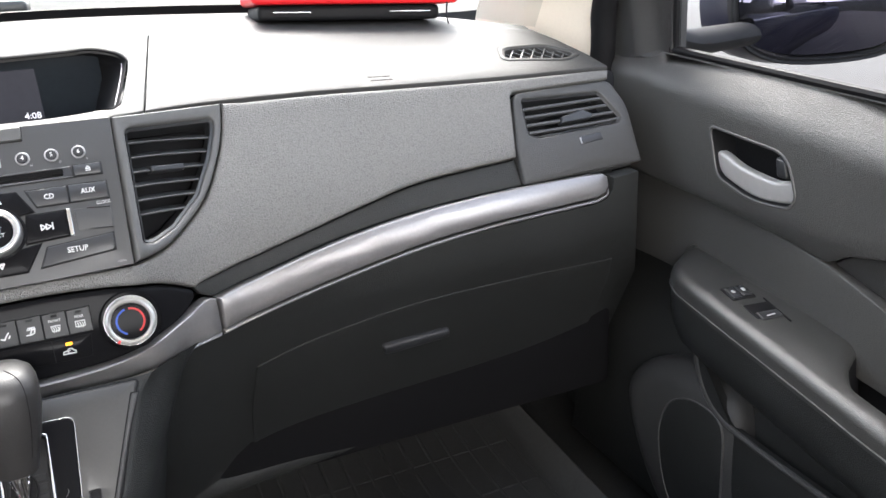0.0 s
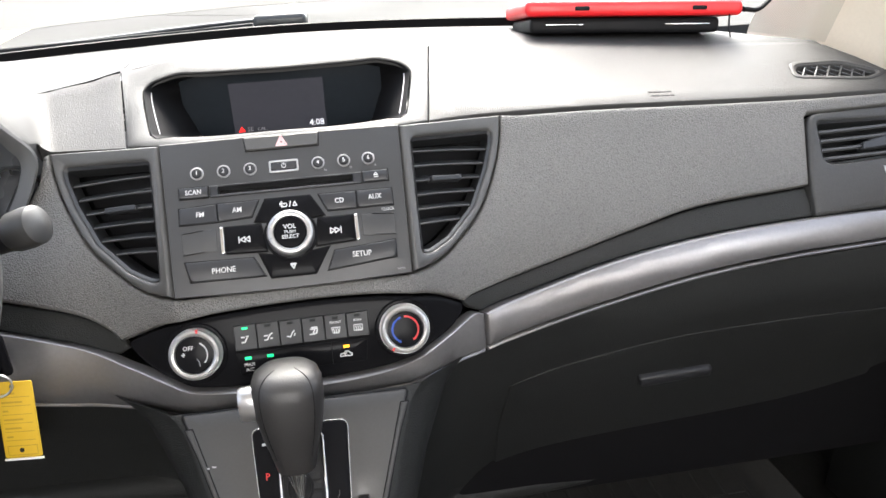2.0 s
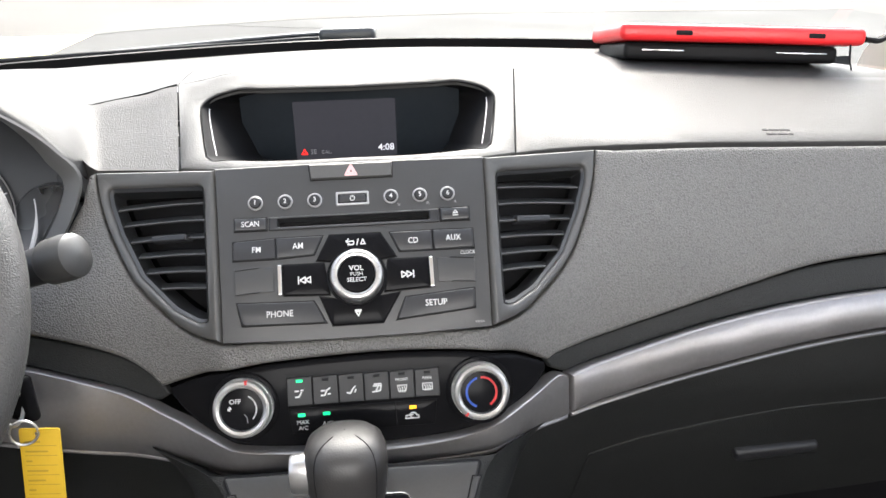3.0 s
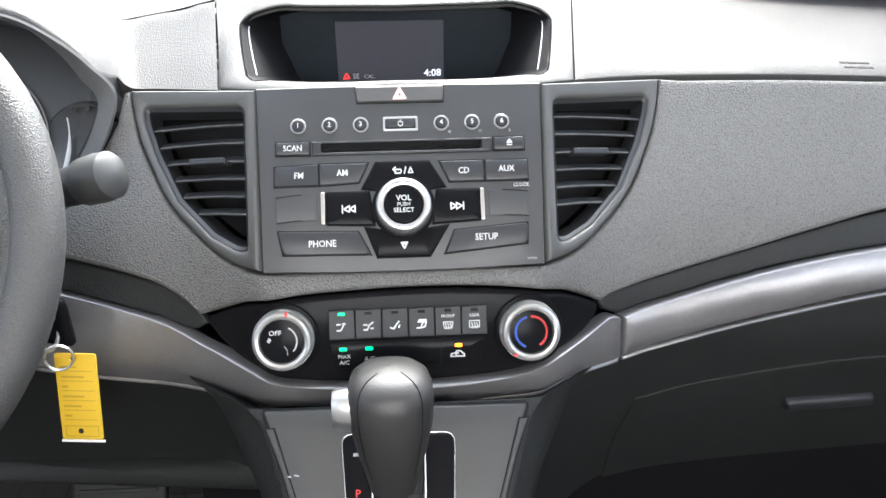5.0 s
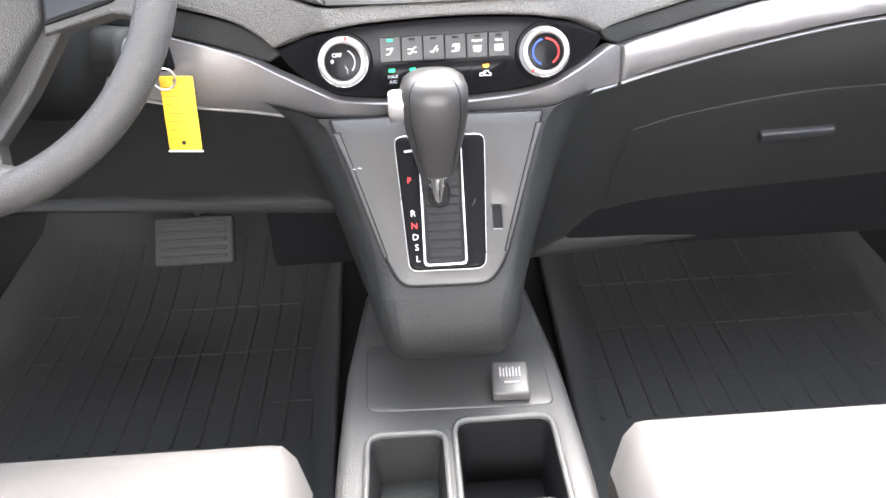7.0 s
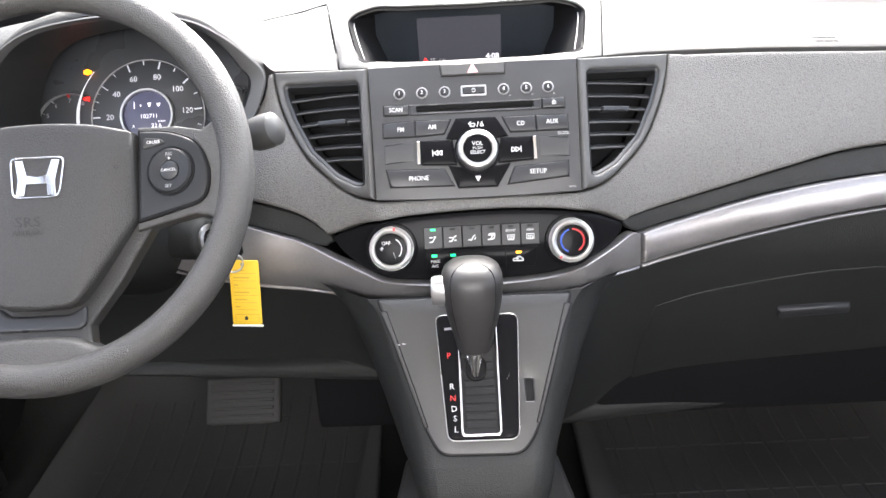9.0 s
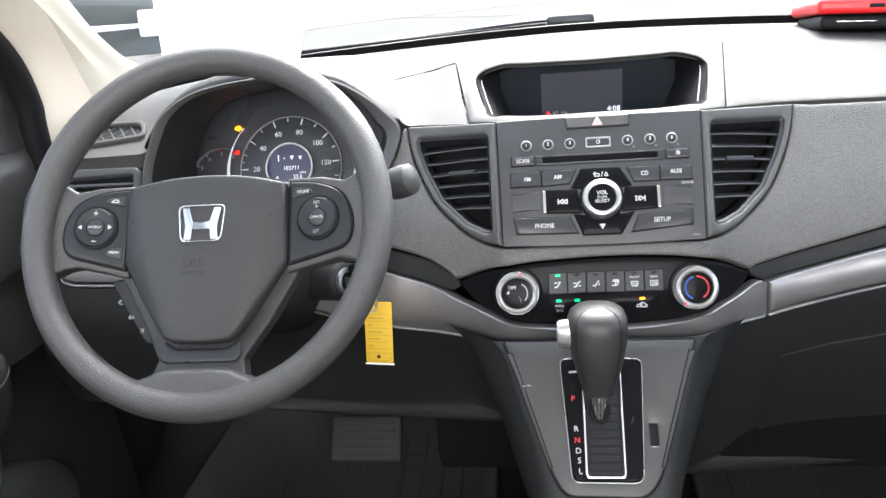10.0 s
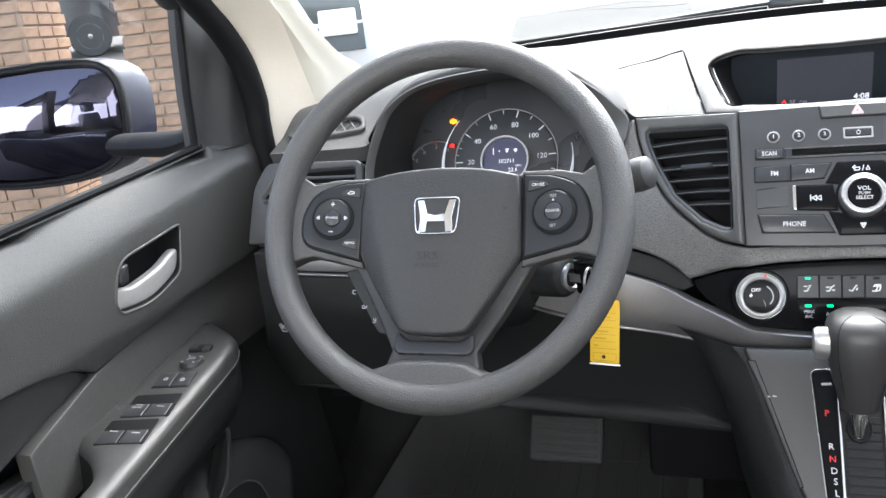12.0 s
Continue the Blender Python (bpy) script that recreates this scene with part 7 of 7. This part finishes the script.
# ---------------------------------------------------------------- side windows, sail panels, pillars, seals, mirrors
def flank(sgn):
    S = lambda x, y, z: Vector((sgn * x, y, z))
    side = "right" if sgn > 0 else "left"
    lean = lambda z: 0.872 - 0.20 * max(0, z - 0.72)
    # belt weatherstrip
    ws_ = thing("window_seal", (sgn * 0.862, -0.3, 0.715), "black rubber seal along the window sill", "seal", "window seals")
    part("lip", tube([S(0.866, y, sill_z(y) + 0.004) for y in (0.09, -0.3, -0.9)], 0.006, 8), VOID, ws_)
    win = thing("window_%d" % (1 if sgn > 0 else 2), (sgn * 0.872, -0.4, 0.72), "tinted front side window glass, closed", "window", kind="structure")
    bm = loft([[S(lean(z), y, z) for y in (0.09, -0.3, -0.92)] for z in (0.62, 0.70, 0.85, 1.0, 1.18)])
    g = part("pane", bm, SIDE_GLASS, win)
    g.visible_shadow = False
    # sail panel with its step
    sail = thing("sail_panel", (sgn * 0.85, 0.13, 0.70), "black triangular sail panel at the front of the window", "trim panel", "sail panels")
    def sf(u, v, k):
        t = max(0.0, min(1.0, (u - 0.105) / 0.035))
        return S(lean(v) - 0.006 - k - 0.020 * t * t * (3 - 2 * t), u, v)
    o = rounded([(0.084, 0.7000, 0.0), (0.268, 0.686, 0.0), (0.240, 0.775, 0.02), (0.194, 0.836, 0.02), (0.132, 0.884, 0.02), (0.052, 0.926, 0.004), (0.058, 0.86, 0.0), (0.069, 0.79, 0.0)], 0.01)
    part("panel", slab(o, sf, r=0.004, h=0.004, t=0.02, grid=0.010), CONSOLE, sail)
    part("window_channel", tube([S(lean(z) - 0.004, y, z) for y, z in ((0.084, 0.712), (0.069, 0.79), (0.058, 0.86), (0.052, 0.924), (-0.02, 0.965), (-0.10, 1.03))], 0.006, 8), VOID, sail)
    # pillar
    pil = thing("pillar_%d" % (1 if sgn > 0 else 2), (sgn * 0.75, 0.15, 0.72), "warm ivory plastic windscreen pillar trim", "pillar", kind="structure")
    front = spline([(0.744, 0.48, 0.66), (0.740, 0.47, 0.735), (0.730, 0.430, 0.780), (0.724, 0.386, 0.799), (0.720, 0.309, 0.823), (0.711, 0.223, 0.864), (0.703, 0.158, 0.906), (0.680, 0.02, 0.990), (0.64, -0.16, 1.09), (0.585, -0.36, 1.20)], 5)
    rear = spline([(0.813, 0.215, 0.62), (0.811, 0.205, 0.690), (0.808, 0.196, 0.725), (0.800, 0.184, 0.772), (0.790, 0.148, 0.829), (0.779, 0.092, 0.876), (0.768, 0.03, 0.912), (0.745, -0.09, 0.98), (0.715, -0.25, 1.07), (0.68, -0.46, 1.18)], 5)
    rows = []
    for f, r in zip(front, rear):
        f, r = Vector(f), Vector(r)
        row = []
        for k in range(11):
            t = k / 10
            p = f.lerp(r, t)
            b = 0.022 * math.sin(math.pi * t) + 0.012 * math.exp(-((t - 0.62) / 0.12) ** 2)
            row.append(S(p.x - b, p.y, p.z + b * 0.15))
        rows.append(row)
    part("pillar_trim", loft(rows), BEIGE, pil)
    dseal = thing("door_seal", (sgn * 0.80, 0.1, 0.72), "thick black rubber door seal along the pillar", "seal", "door seals")
    part("seal", tube([S(x + 0.012, y - 0.004, z) for x, y, z in rear], 0.019, 12), VOID, dseal)
    # door frame above the glass
    fr = thing("door_frame", (sgn * 0.83, -0.2, 0.9), "black upper door frame round the window", "door frame", "door frames")
    part("frame_bar", tube(spline([S(0.818, 0.03, 0.925), S(0.805, -0.05, 0.975), S(0.775, -0.25, 1.08), S(0.765, -0.5, 1.17), S(0.765, -0.92, 1.19)], 6), 0.022, 10), LOWER, fr)
    # outside mirror
    mir = thing("door_mirror", (sgn * 1.0, 0.12, 0.66), "dark blue door mirror with a reflective glass", "wing mirror", "door mirrors")
    mm = frame_of((sgn * 1.203, 0.13, 0.762), Vector((1, -0.54 if sgn > 0 else 0.565, 0)), Vector((0, 0.055, 1)))
    ml = plane_at(mm)
    gl = [(-0.135, 0.055), (-0.09, 0.078), (0.06, 0.086), (0.128, 0.070), (0.138, 0.0), (0.120, -0.060), (0.05, -0.088), (-0.08, -0.082), (-0.128, -0.045)]
    gl = gl if sgn < 0 else mirrored(gl)
    gl = spline(gl, 4, closed=True)
    hs = part("mirror_housing", slab(inset(ccw(gl), -0.014), lambda u, v, k: ml(u, v, k - 0.004), r=0.010, h=0.010, t=0.02, grid=0.05, holes=[inset(ccw(gl), -0.002)]), VOID, mir)
    rows = []
    base = inset(ccw(gl), -0.014)
    for k, depth, sh in ((1.0, -0.02, 0.0), (1.0, -0.045, 0.02), (0.95, -0.075, 0.04), (0.82, -0.105, 0.05), (0.55, -0.128, 0.055), (0.15, -0.138, 0.055)):
        rows.append([ml(u * k - sgn * sh, v * k, depth) for u, v in base])
    part("mirror_cap", loft(rows, closed=True), PAINT, mir, "dark blue painted mirror cap")
    part("mirror_glass", slab(gl, lambda u, v, k: ml(u, v, k - 0.006), r=0.001, h=0.002, t=0.004, grid=0.2), MIRROR, mir, "mirror glass")
    part("mirror_foot", tube(spline([S(0.88, 0.13, 0.725), S(0.94, 0.145, 0.715), S(1.07, 0.17, 0.715)], 5), lambda t: 0.042 - 0.008 * t, 14, flat=0.55), VOID, mir, "black mirror foot")


flank(1), flank(-1)


# painted flank of the car behind the front doors, seen in the mirrors
def body_side(sgn):
    b = thing("body_side", (sgn * 0.9, -1.5, 0.0), "dark blue painted side of the car with dark rear glass", "car body", "body sides")
    sk = [[(sgn * x, y, z) for y in (-0.935, -1.3, -1.95, -2.6)] for x, z in ((0.888, 0.64), (0.905, 0.61), (0.925, 0.53), (0.935, 0.40), (0.925, 0.22), (0.90, 0.05), (0.88, -0.05))]
    part("panel", thick(loft(sk), 0.004), PAINT, b)
    part("moulding", tube([(sgn * 0.912, y, sill_z(max(y, -0.94)) - 0.034) for y in (0.08, -0.4, -0.94, -1.5, -2.6)], 0.009, 8), SATIN, b, "bright sill moulding")
    part("rear_door_glass", thick(loft([[(sgn * x, y, z) for y in (-1.02, -1.5, -1.92)] for x, z in ((0.892, 0.655), (0.868, 0.85), (0.82, 1.0), (0.74, 1.18))]), 0.004), GLOSS, b, "dark tinted rear door glass")
    part("rear_glass", thick(loft([[(sgn * x, y, z) for y in (-1.96, -2.5)] for x, z in ((0.89, 0.66), (0.82, 1.0), (0.72, 1.18))]), 0.004), GLOSS, b)


body_side(1), body_side(-1)

# windscreen: glass, black band at its foot, wiper, scuttle and bonnet
wind = thing("windscreen_1", (0, 0.5, 0.8), "clear raked windscreen with a black band at its foot", "windscreen", kind="structure")
rows, band = [], []
for i in range(25):
    x = -0.74 + 1.48 * i / 24
    y0, z0 = _base_y(x) + 0.018, _base_z(x) + 0.004
    k = 1 - (abs(x) / 0.74) ** 2
    rows.append([(x * (1 - 0.18 * t), y0 + (-0.34 - 0.05 * k - y0) * t, z0 + (1.22 + 0.04 * k - z0) * t + 0.05 * math.sin(math.pi * t)) for t in (0, 0.15, 0.3, 0.5, 0.75, 1.0)])
    if -0.70 < x < 0.56:
        band.append([(x, y0 + 0.004 - 0.006, z0 - 0.012), (x, y0 - 0.006, z0), (x, y0 - 0.012, z0 + 0.008), (x, y0 - 0.008, z0 + 0.0095)])
g = part("screen_glass", loft(rows), GLASS, wind)
g.visible_shadow = False
part("black_band", loft(band), VOID, wind, "black band along the foot of the glass")
wip = thing("windscreen_wiper", (0.0, 0.58, 0.80), "black wiper arm resting at the foot of the windscreen", "wiper")
arm_path = spline([(-0.40, 0.505, 0.803), (-0.25, 0.555, 0.811), (-0.10, 0.585, 0.819), (0.02, 0.60, 0.822)], 6)
part("wiper_arm", tube(arm_path, 0.005, 8, flat=0.7), SLAT, wip)
part("wiper_blade", tube(spline([(-0.52, 0.455, 0.800), (-0.30, 0.535, 0.8065), (-0.05, 0.59, 0.812)], 6), 0.004, 8), VOID, wip)
part("pivot_cover", block((0.085, 0.05, 0.022), pose(-0.005, 0.60, 0.818, 0, 0, -4), 0.008, 3), SLAT, wip)
bon = thing("bonnet", (0, 1.0, 0.6), "dark blue bonnet of the car below the windscreen", "bonnet")
rows = [[(x, y, z - 0.06 * (abs(x) / 0.8) ** 3) for x in [-0.8 + 0.1 * k for k in range(17)]] for y, z in ((0.58, 0.745), (0.70, 0.745), (1.0, 0.72), (1.3, 0.66), (1.5, 0.55), (1.55, 0.2))]
part("panel", loft(rows), PAINT, bon)

# ---------------------------------------------------------------- body that closes the cabin round and behind the eye
LINER = material("beige_headlining", (0.72, 0.69, 0.63), 0.8, grain=0.4, size=900)
rows = [[(x, y, 1.235 + 0.05 * (1 - (x / 0.68) ** 2)) for x in [-0.68 + 0.085 * k for k in range(17)]] for y in (-0.38, -0.7, -1.2, -1.95)]
tagged(part("ceiling", thick(loft(rows), 0.03), LINER), "beige cloth headlining of the car roof", "roof lining", kind="structure")
for sgn, nm in ((1, "wall_right"), (-1, "wall_left")):
    w = bmesh.new()
    for cy, cz, ly, lz in ((-1.45, 0.36, 1.06, 0.72), (-0.96, 0.96, 0.09, 0.56), (-1.90, 0.96, 0.10, 0.56), (-1.45, 1.205, 1.06, 0.07), (-0.2, -0.02, 1.6, 0.06), (0.5, 0.35, 0.5, 0.75)):
        block((0.04, ly, lz), pose(sgn * 0.885, cy, cz), 0.006, bm=w)
    tagged(part(nm, w, LOWER), "plain dark rear side wall of the cabin", "wall", kind="structure")
# unseen panels, added to stop daylight leaking into the footwells
w = bmesh.new()
block((1.76, 0.42, 0.02), pose(0, 0.46, 0.672), 0.004, bm=w)
block((1.76, 0.02, 0.70), pose(0, 0.665, 0.34), 0.004, bm=w)
tagged(part("bulkhead", w, LOWER), "plain black unseen bulkhead, added behind the dashboard to block daylight", "wall", kind="structure")
w = bmesh.new()
for cx, cz, lx, lz in ((0, 0.36, 1.77, 0.72), (-0.82, 0.96, 0.12, 0.56), (0.82, 0.96, 0.12, 0.56), (0, 1.23, 1.77, 0.06)):
    block((lx, 0.04, lz), pose(cx, -1.97, cz), 0.006, bm=w)
tagged(part("wall_rear", w, LOWER), "plain dark rear wall of the cabin", "wall", kind="structure")

# ---------------------------------------------------------------- on the dashboard top
tab = thing("tablet", (0.48, 0.27, 0.77), "red cased tablet lying tilted on the dashboard", "tablet")
tm = frame_of((0.468, 0.338, 0.806), (1, -0.10, -0.055), (0.06, 0.98, -0.055))
part("case", block((0.288, 0.19, 0.020), tm, 0.007, 4), RED, tab, "bright red rubber case")
part("screen", block((0.262, 0.165, 0.004), tm @ pose(0, 0, 0.009), 0.001), GLOSS, tab)
for x in (-0.07, 0.085):
    part("case_slot", block((0.020, 0.004, 0.006), tm @ pose(x, -0.0945, 0.0), 0.002), VOID, tab)
part("stand", block((0.255, 0.16, 0.020), tm @ pose(-0.008, 0.0, -0.021), 0.006, 3), VOID, tab, "black stand below the case")
# chrome slivers stand in for glints on the stand
for x, l in ((-0.09, 0.05), (0.075, 0.06)):
    part("glint", block((l, 0.0015, 0.0015), tm @ pose(x, -0.081, -0.020), 0.0003), CHROME, tab)
cab = thing("cable", (0.6, 0.3, 0.77), "thin black cable trailing from the tablet", "cable")
part("wire", tube(spline([(0.615, 0.255, 0.800), (0.65, 0.27, 0.80), (0.70, 0.30, 0.835), (0.73, 0.31, 0.88)], 6), 0.0035, 8), VOID, cab)
part("wire", tube(spline([(0.585, 0.235, 0.795), (0.578, 0.222, 0.78), (0.577, 0.215, 0.768)], 5), 0.0012, 6), VOID, cab)
marks = lambda u, v, d: top(u, v, d + 0.0026)
for row_, y in enumerate((0.0935, 0.0855)):
    for i in range(5):
        strokes([[(-0.0018 + 0.001 * ((i + row_) % 2), 0), (0.0020, 0)]], marks, 0.415 + 0.0058 * i, y, 0.0026, VOID, dashboard, "moulded_mark", lift=0.0004)
sheet = thing("paper_sheet", (-0.52, 0.42, 0.80), "white paper sheet standing against the windscreen", "paper")
sm_ = frame_of((-0.512, 0.262, 0.862), (0.90, 0.43, 0), (0.02, -0.86, 0.5))
part("sheet", slab(rounded([(-0.108, -0.13), (0.108, -0.13), (0.108, 0.15), (-0.108, 0.15)], 0.003), plane_at(sm_), r=0.0002, h=0.0004, t=0.0004, grid=0.1), THIN_PAPER, sheet)


# ---------------------------------------------------------------- outside
GZ = -0.47
ASPHALT = material("pale_worn_asphalt", (0.038, 0.036, 0.033), 0.9, grain=0.6, size=60, spread=0.2, mottle=0.6)
CONCRETE = material("pale_worn_concrete", (0.060, 0.053, 0.045), 0.9, grain=0.5, size=50, spread=0.15, mottle=0.4)
TAR = material("grey_tar_crack", (0.022, 0.021, 0.020), 0.8)
KERB = material("yellow_kerb_paint", (0.50, 0.42, 0.22), 0.8, grain=0.3, size=80)
BRICK = material("tan_brick", (0.42, 0.27, 0.17), 0.85, grain=0.4, size=120, spread=0.3, mottle=9)
MORTAR = material("sandy_mortar", (0.40, 0.32, 0.24), 0.9, grain=0.4, size=200)


def lot(x, y, up_=0.0):
    """The car park climbs ahead of the car and a little to its left."""
    return Vector((x, y, GZ + 0.10 * y - 0.03 * x + up_))


bm = bmesh.new()
bm.faces.new([bm.verts.new(lot(x, y)) for x, y in ((-600, -600), (600, -600), (600, 600), (-600, 600))])
tagged(part("ground", bm, CONCRETE), "pale worn concrete of a sloping car park", "ground", kind="structure")
bm = bmesh.new()
edge = spline([(-3.4, 8.5), (-3.45, 10.5), (-3.0, 11.0), (-1.6, 11.9), (-0.3, 12.5), (2.5, 13.2), (9, 13.8)], 5)
bm.faces.new([bm.verts.new(lot(x, y, 0.006)) for x, y in [(9, -6), (-3.4, -6), (-3.4, 2.0)] + edge])
tagged(part("road", bm, ASPHALT), "grey worn asphalt apron in front of the car", "road", kind="structure")
for pts in ([(-3.45, 10.5), (-3.0, 11.0), (-1.6, 11.9), (-0.3, 12.5), (2.5, 13.2), (9, 13.8)], [(-0.35, 10.6), (-0.28, 11.6), (-0.15, 12.6), (0.3, 14.5)], [(-2.2, 11.6), (-0.8, 11.2), (-0.3, 11.3)]):
    bm = tube([lot(x, y, 0.008) for x, y in spline(pts, 8)], 0.022, 6, flat=0.1)
    tagged(part("crack", bm, TAR), "dark crack in the asphalt", "crack", kind="structure")
bm = bmesh.new()
bm.faces.new([bm.verts.new(lot(x, y, 0.012)) for x, y in ((-3.42, 8.5), (-3.46, 10.5), (-4.1, 10.35), (-7.0, 9.9), (-7.0, 6.6))])
tagged(part("pavement", bm, KERB), "pale yellow painted patch of pavement", "pavement", kind="structure")


def brick_column(x, y, turn):
    col = thing("brick_column", (x, y, lot(x, y).z - 0.05), "square tan brick column with pale mortar joints", "column", "brick columns")
    part("mortar_core", block((0.37, 0.37, 3.4), pose(x, y, lot(x, y).z + 1.65, 0, 0, turn), 0.0), MORTAR, col)
    me, rest = None, bmesh.new()
    for k in range(62):
        z = lot(x, y).z + 0.028 + 0.054 * k
        for f in range(4):
            for j in range(3):
                off = -0.126 + 0.126 * j + (0.010 if (k + f) % 2 else -0.010)
                m = pose(x, y, z, 0, 0, turn + 90 * f) @ pose(off, -0.187, 0)
                if not 12 <= k < 37:
                    block((0.117, 0.02, 0.045), m, 0.0, bm=rest)
                    continue
                if me is None:
                    ob = part("brick", block((0.117, 0.02, 0.045), Matrix(), 0.003, 1), BRICK, col)
                    me = ob.data
                else:
                    ob = new("brick", me)
                    ob.parent = col
                    ob.matrix_parent_inverse = Matrix.Translation(-Vector(col.location))
                ob.matrix_basis = m
    part("brickwork", rest, BRICK, col, kind="stuff")
    return col


def parked_car(x, y, turn, paint, label, glass_m, tall=1.0):
    """A plain estate-bodied car: body, glasshouse, wheels."""
    gz = lot(x, y).z
    c = thing("parked_car", (x, y, gz), label, "car", "parked cars")
    # it stands square on the slope
    m0 = Matrix.Translation((x, y, gz)) @ Vector((0, 0, 1)).rotation_difference(Vector((0.03, -0.10, 1))).to_matrix().to_4x4() @ pose(0, 0, 0, 0, 0, turn) @ Matrix.Diagonal((0.9 if tall < 1 else 1.0, 1, tall, 1))
    prof = [(-2.25, 0.55), (-2.28, 0.85), (-2.2, 1.02), (-1.1, 1.08), (-0.45, 1.62), (1.2, 1.66), (2.05, 1.1), (2.2, 0.95), (2.22, 0.45), (1.9, 0.30), (-1.9, 0.30)]
    rows = []
    for w, k in ((-0.88, 0.94), (-0.92, 1.0), (-0.90, 1.0), (0.0, 1.02), (0.90, 1.0), (0.92, 1.0), (0.88, 0.94)):
        rows.append([m0 @ Vector((w * (0.82 if z > 1.2 else 1.0), yy, 0.3 + (z - 0.3) * k)) for yy, z in spline(prof, 3, closed=True)])
    bm = loft(rows, closed=True)
    bm.verts.ensure_lookup_table()
    ring = len(rows[0])
    bm.faces.new(bm.verts[:ring])
    bm.faces.new(bm.verts[-ring:])
    body = part("body", bm, paint, c)
    for sg in (-1, 1):
        part("side_glass", thick(loft([[m0 @ Vector((sg * 0.925, yy, z)) for yy, z in ((-0.75, 1.12), (0.2, 1.12), (1.75, 1.12))], [m0 @ Vector((sg * 0.785, yy, z)) for yy, z in ((-0.35, 1.54), (0.2, 1.56), (1.15, 1.56))]]), 0.01), glass_m, c)
        for wy in (-1.38, 1.40):
            wm = m0 @ pose(sg * 0.84, wy, 0.34, 0, 90 * sg, 0)
            ty = part("wheel", lathe([(0.20, -0.10), (0.33, -0.10), (0.345, -0.05), (0.345, 0.06), (0.32, 0.10), (0.21, 0.10)], wm, 28), RUBBER, c)
            part("rim", lathe([(0.215, 0.09), (0.205, 0.102), (0.195, 0.09), (0.19, 0.02)], wm, 24, caps=False), SATIN, ty)
            part("rim_hub", lathe([(0.05, 0.02), (0.05, 0.095), (0.03, 0.105), (0.001, 0.105)], wm, 16), SATIN, ty)
            for k in range(5):
                part("spoke", block((0.16, 0.045, 0.02), wm @ pose(0, 0, 0, 0, 0, 72 * k + 18) @ pose(0.12, 0, 0.085), 0.006, 1), SATIN, ty)
    part("front_glass", thick(loft([[m0 @ Vector((w * 0.80, -1.08, 1.13)) for w in (-1, 0, 1)], [m0 @ Vector((w * 0.66, -0.50, 1.60)) for w in (-1, 0, 1)]]), 0.01), glass_m, c)
    part("rear_glass", thick(loft([[m0 @ Vector((w * 0.80, 2.27, 0.80)) for w in (-1, 0, 1)], [m0 @ Vector((w * 0.80, 2.12, 1.12)) for w in (-1, 0, 1)], [m0 @ Vector((w * 0.70, 1.30, 1.62)) for w in (-1, 0, 1)]]), 0.01), glass_m, c)
    return c


DARKGLASS = material("dark_car_glass", (0.02, 0.024, 0.026), 0.06, spread=0.05, rough_spread=0.02)
# dark glass lightened to grey, painting in the veil of glare over it
VEILED_GLASS = material("veiled_car_glass", (0.085, 0.092, 0.090), 0.08, spread=0.1, rough_spread=0.02)
BLACK_CAR = material("black_car_paint", (0.03, 0.032, 0.036), 0.2, coat=0.8, spread=0.04)
WHITE_CAR = material("white_car_paint", (0.75, 0.75, 0.74), 0.25, coat=0.6, spread=0.03)
brick_column(-2.58, 2.51, 15)
brick_column(-3.21, 2.11, 15)
parked_car(-9.45, 12.1, -50, BLACK_CAR, "black parked estate car beyond the brick columns", DARKGLASS)
white = parked_car(-3.90, 6.2, 202, WHITE_CAR, "white parked car with dark glass and a window sticker", VEILED_GLASS, 0.85)
stm = frame_of((-2.545, 4.29, 0.91), (0.93, 0.37, 0), (-0.12, 0.30, 0.94))
part("window_sticker", slab(rounded([(-0.13, -0.09), (0.13, -0.09), (0.13, 0.09), (-0.13, 0.09)], 0.02), plane_at(stm), r=0.001, h=0.002, t=0.002, grid=0.2), PAPER, white, "white sticker")
# unseen roof, added so the columns and ground beneath lie in shade
porch = thing("porch_shade_roof", (-4.6, 2.6, 2.9), "plain pale unseen roof, added over the brick columns for shade", "roof")
part("slab", block((4.6, 2.9, 0.18), pose(-4.7, 2.55, 3.02), 0.02), CONCRETE, porch)
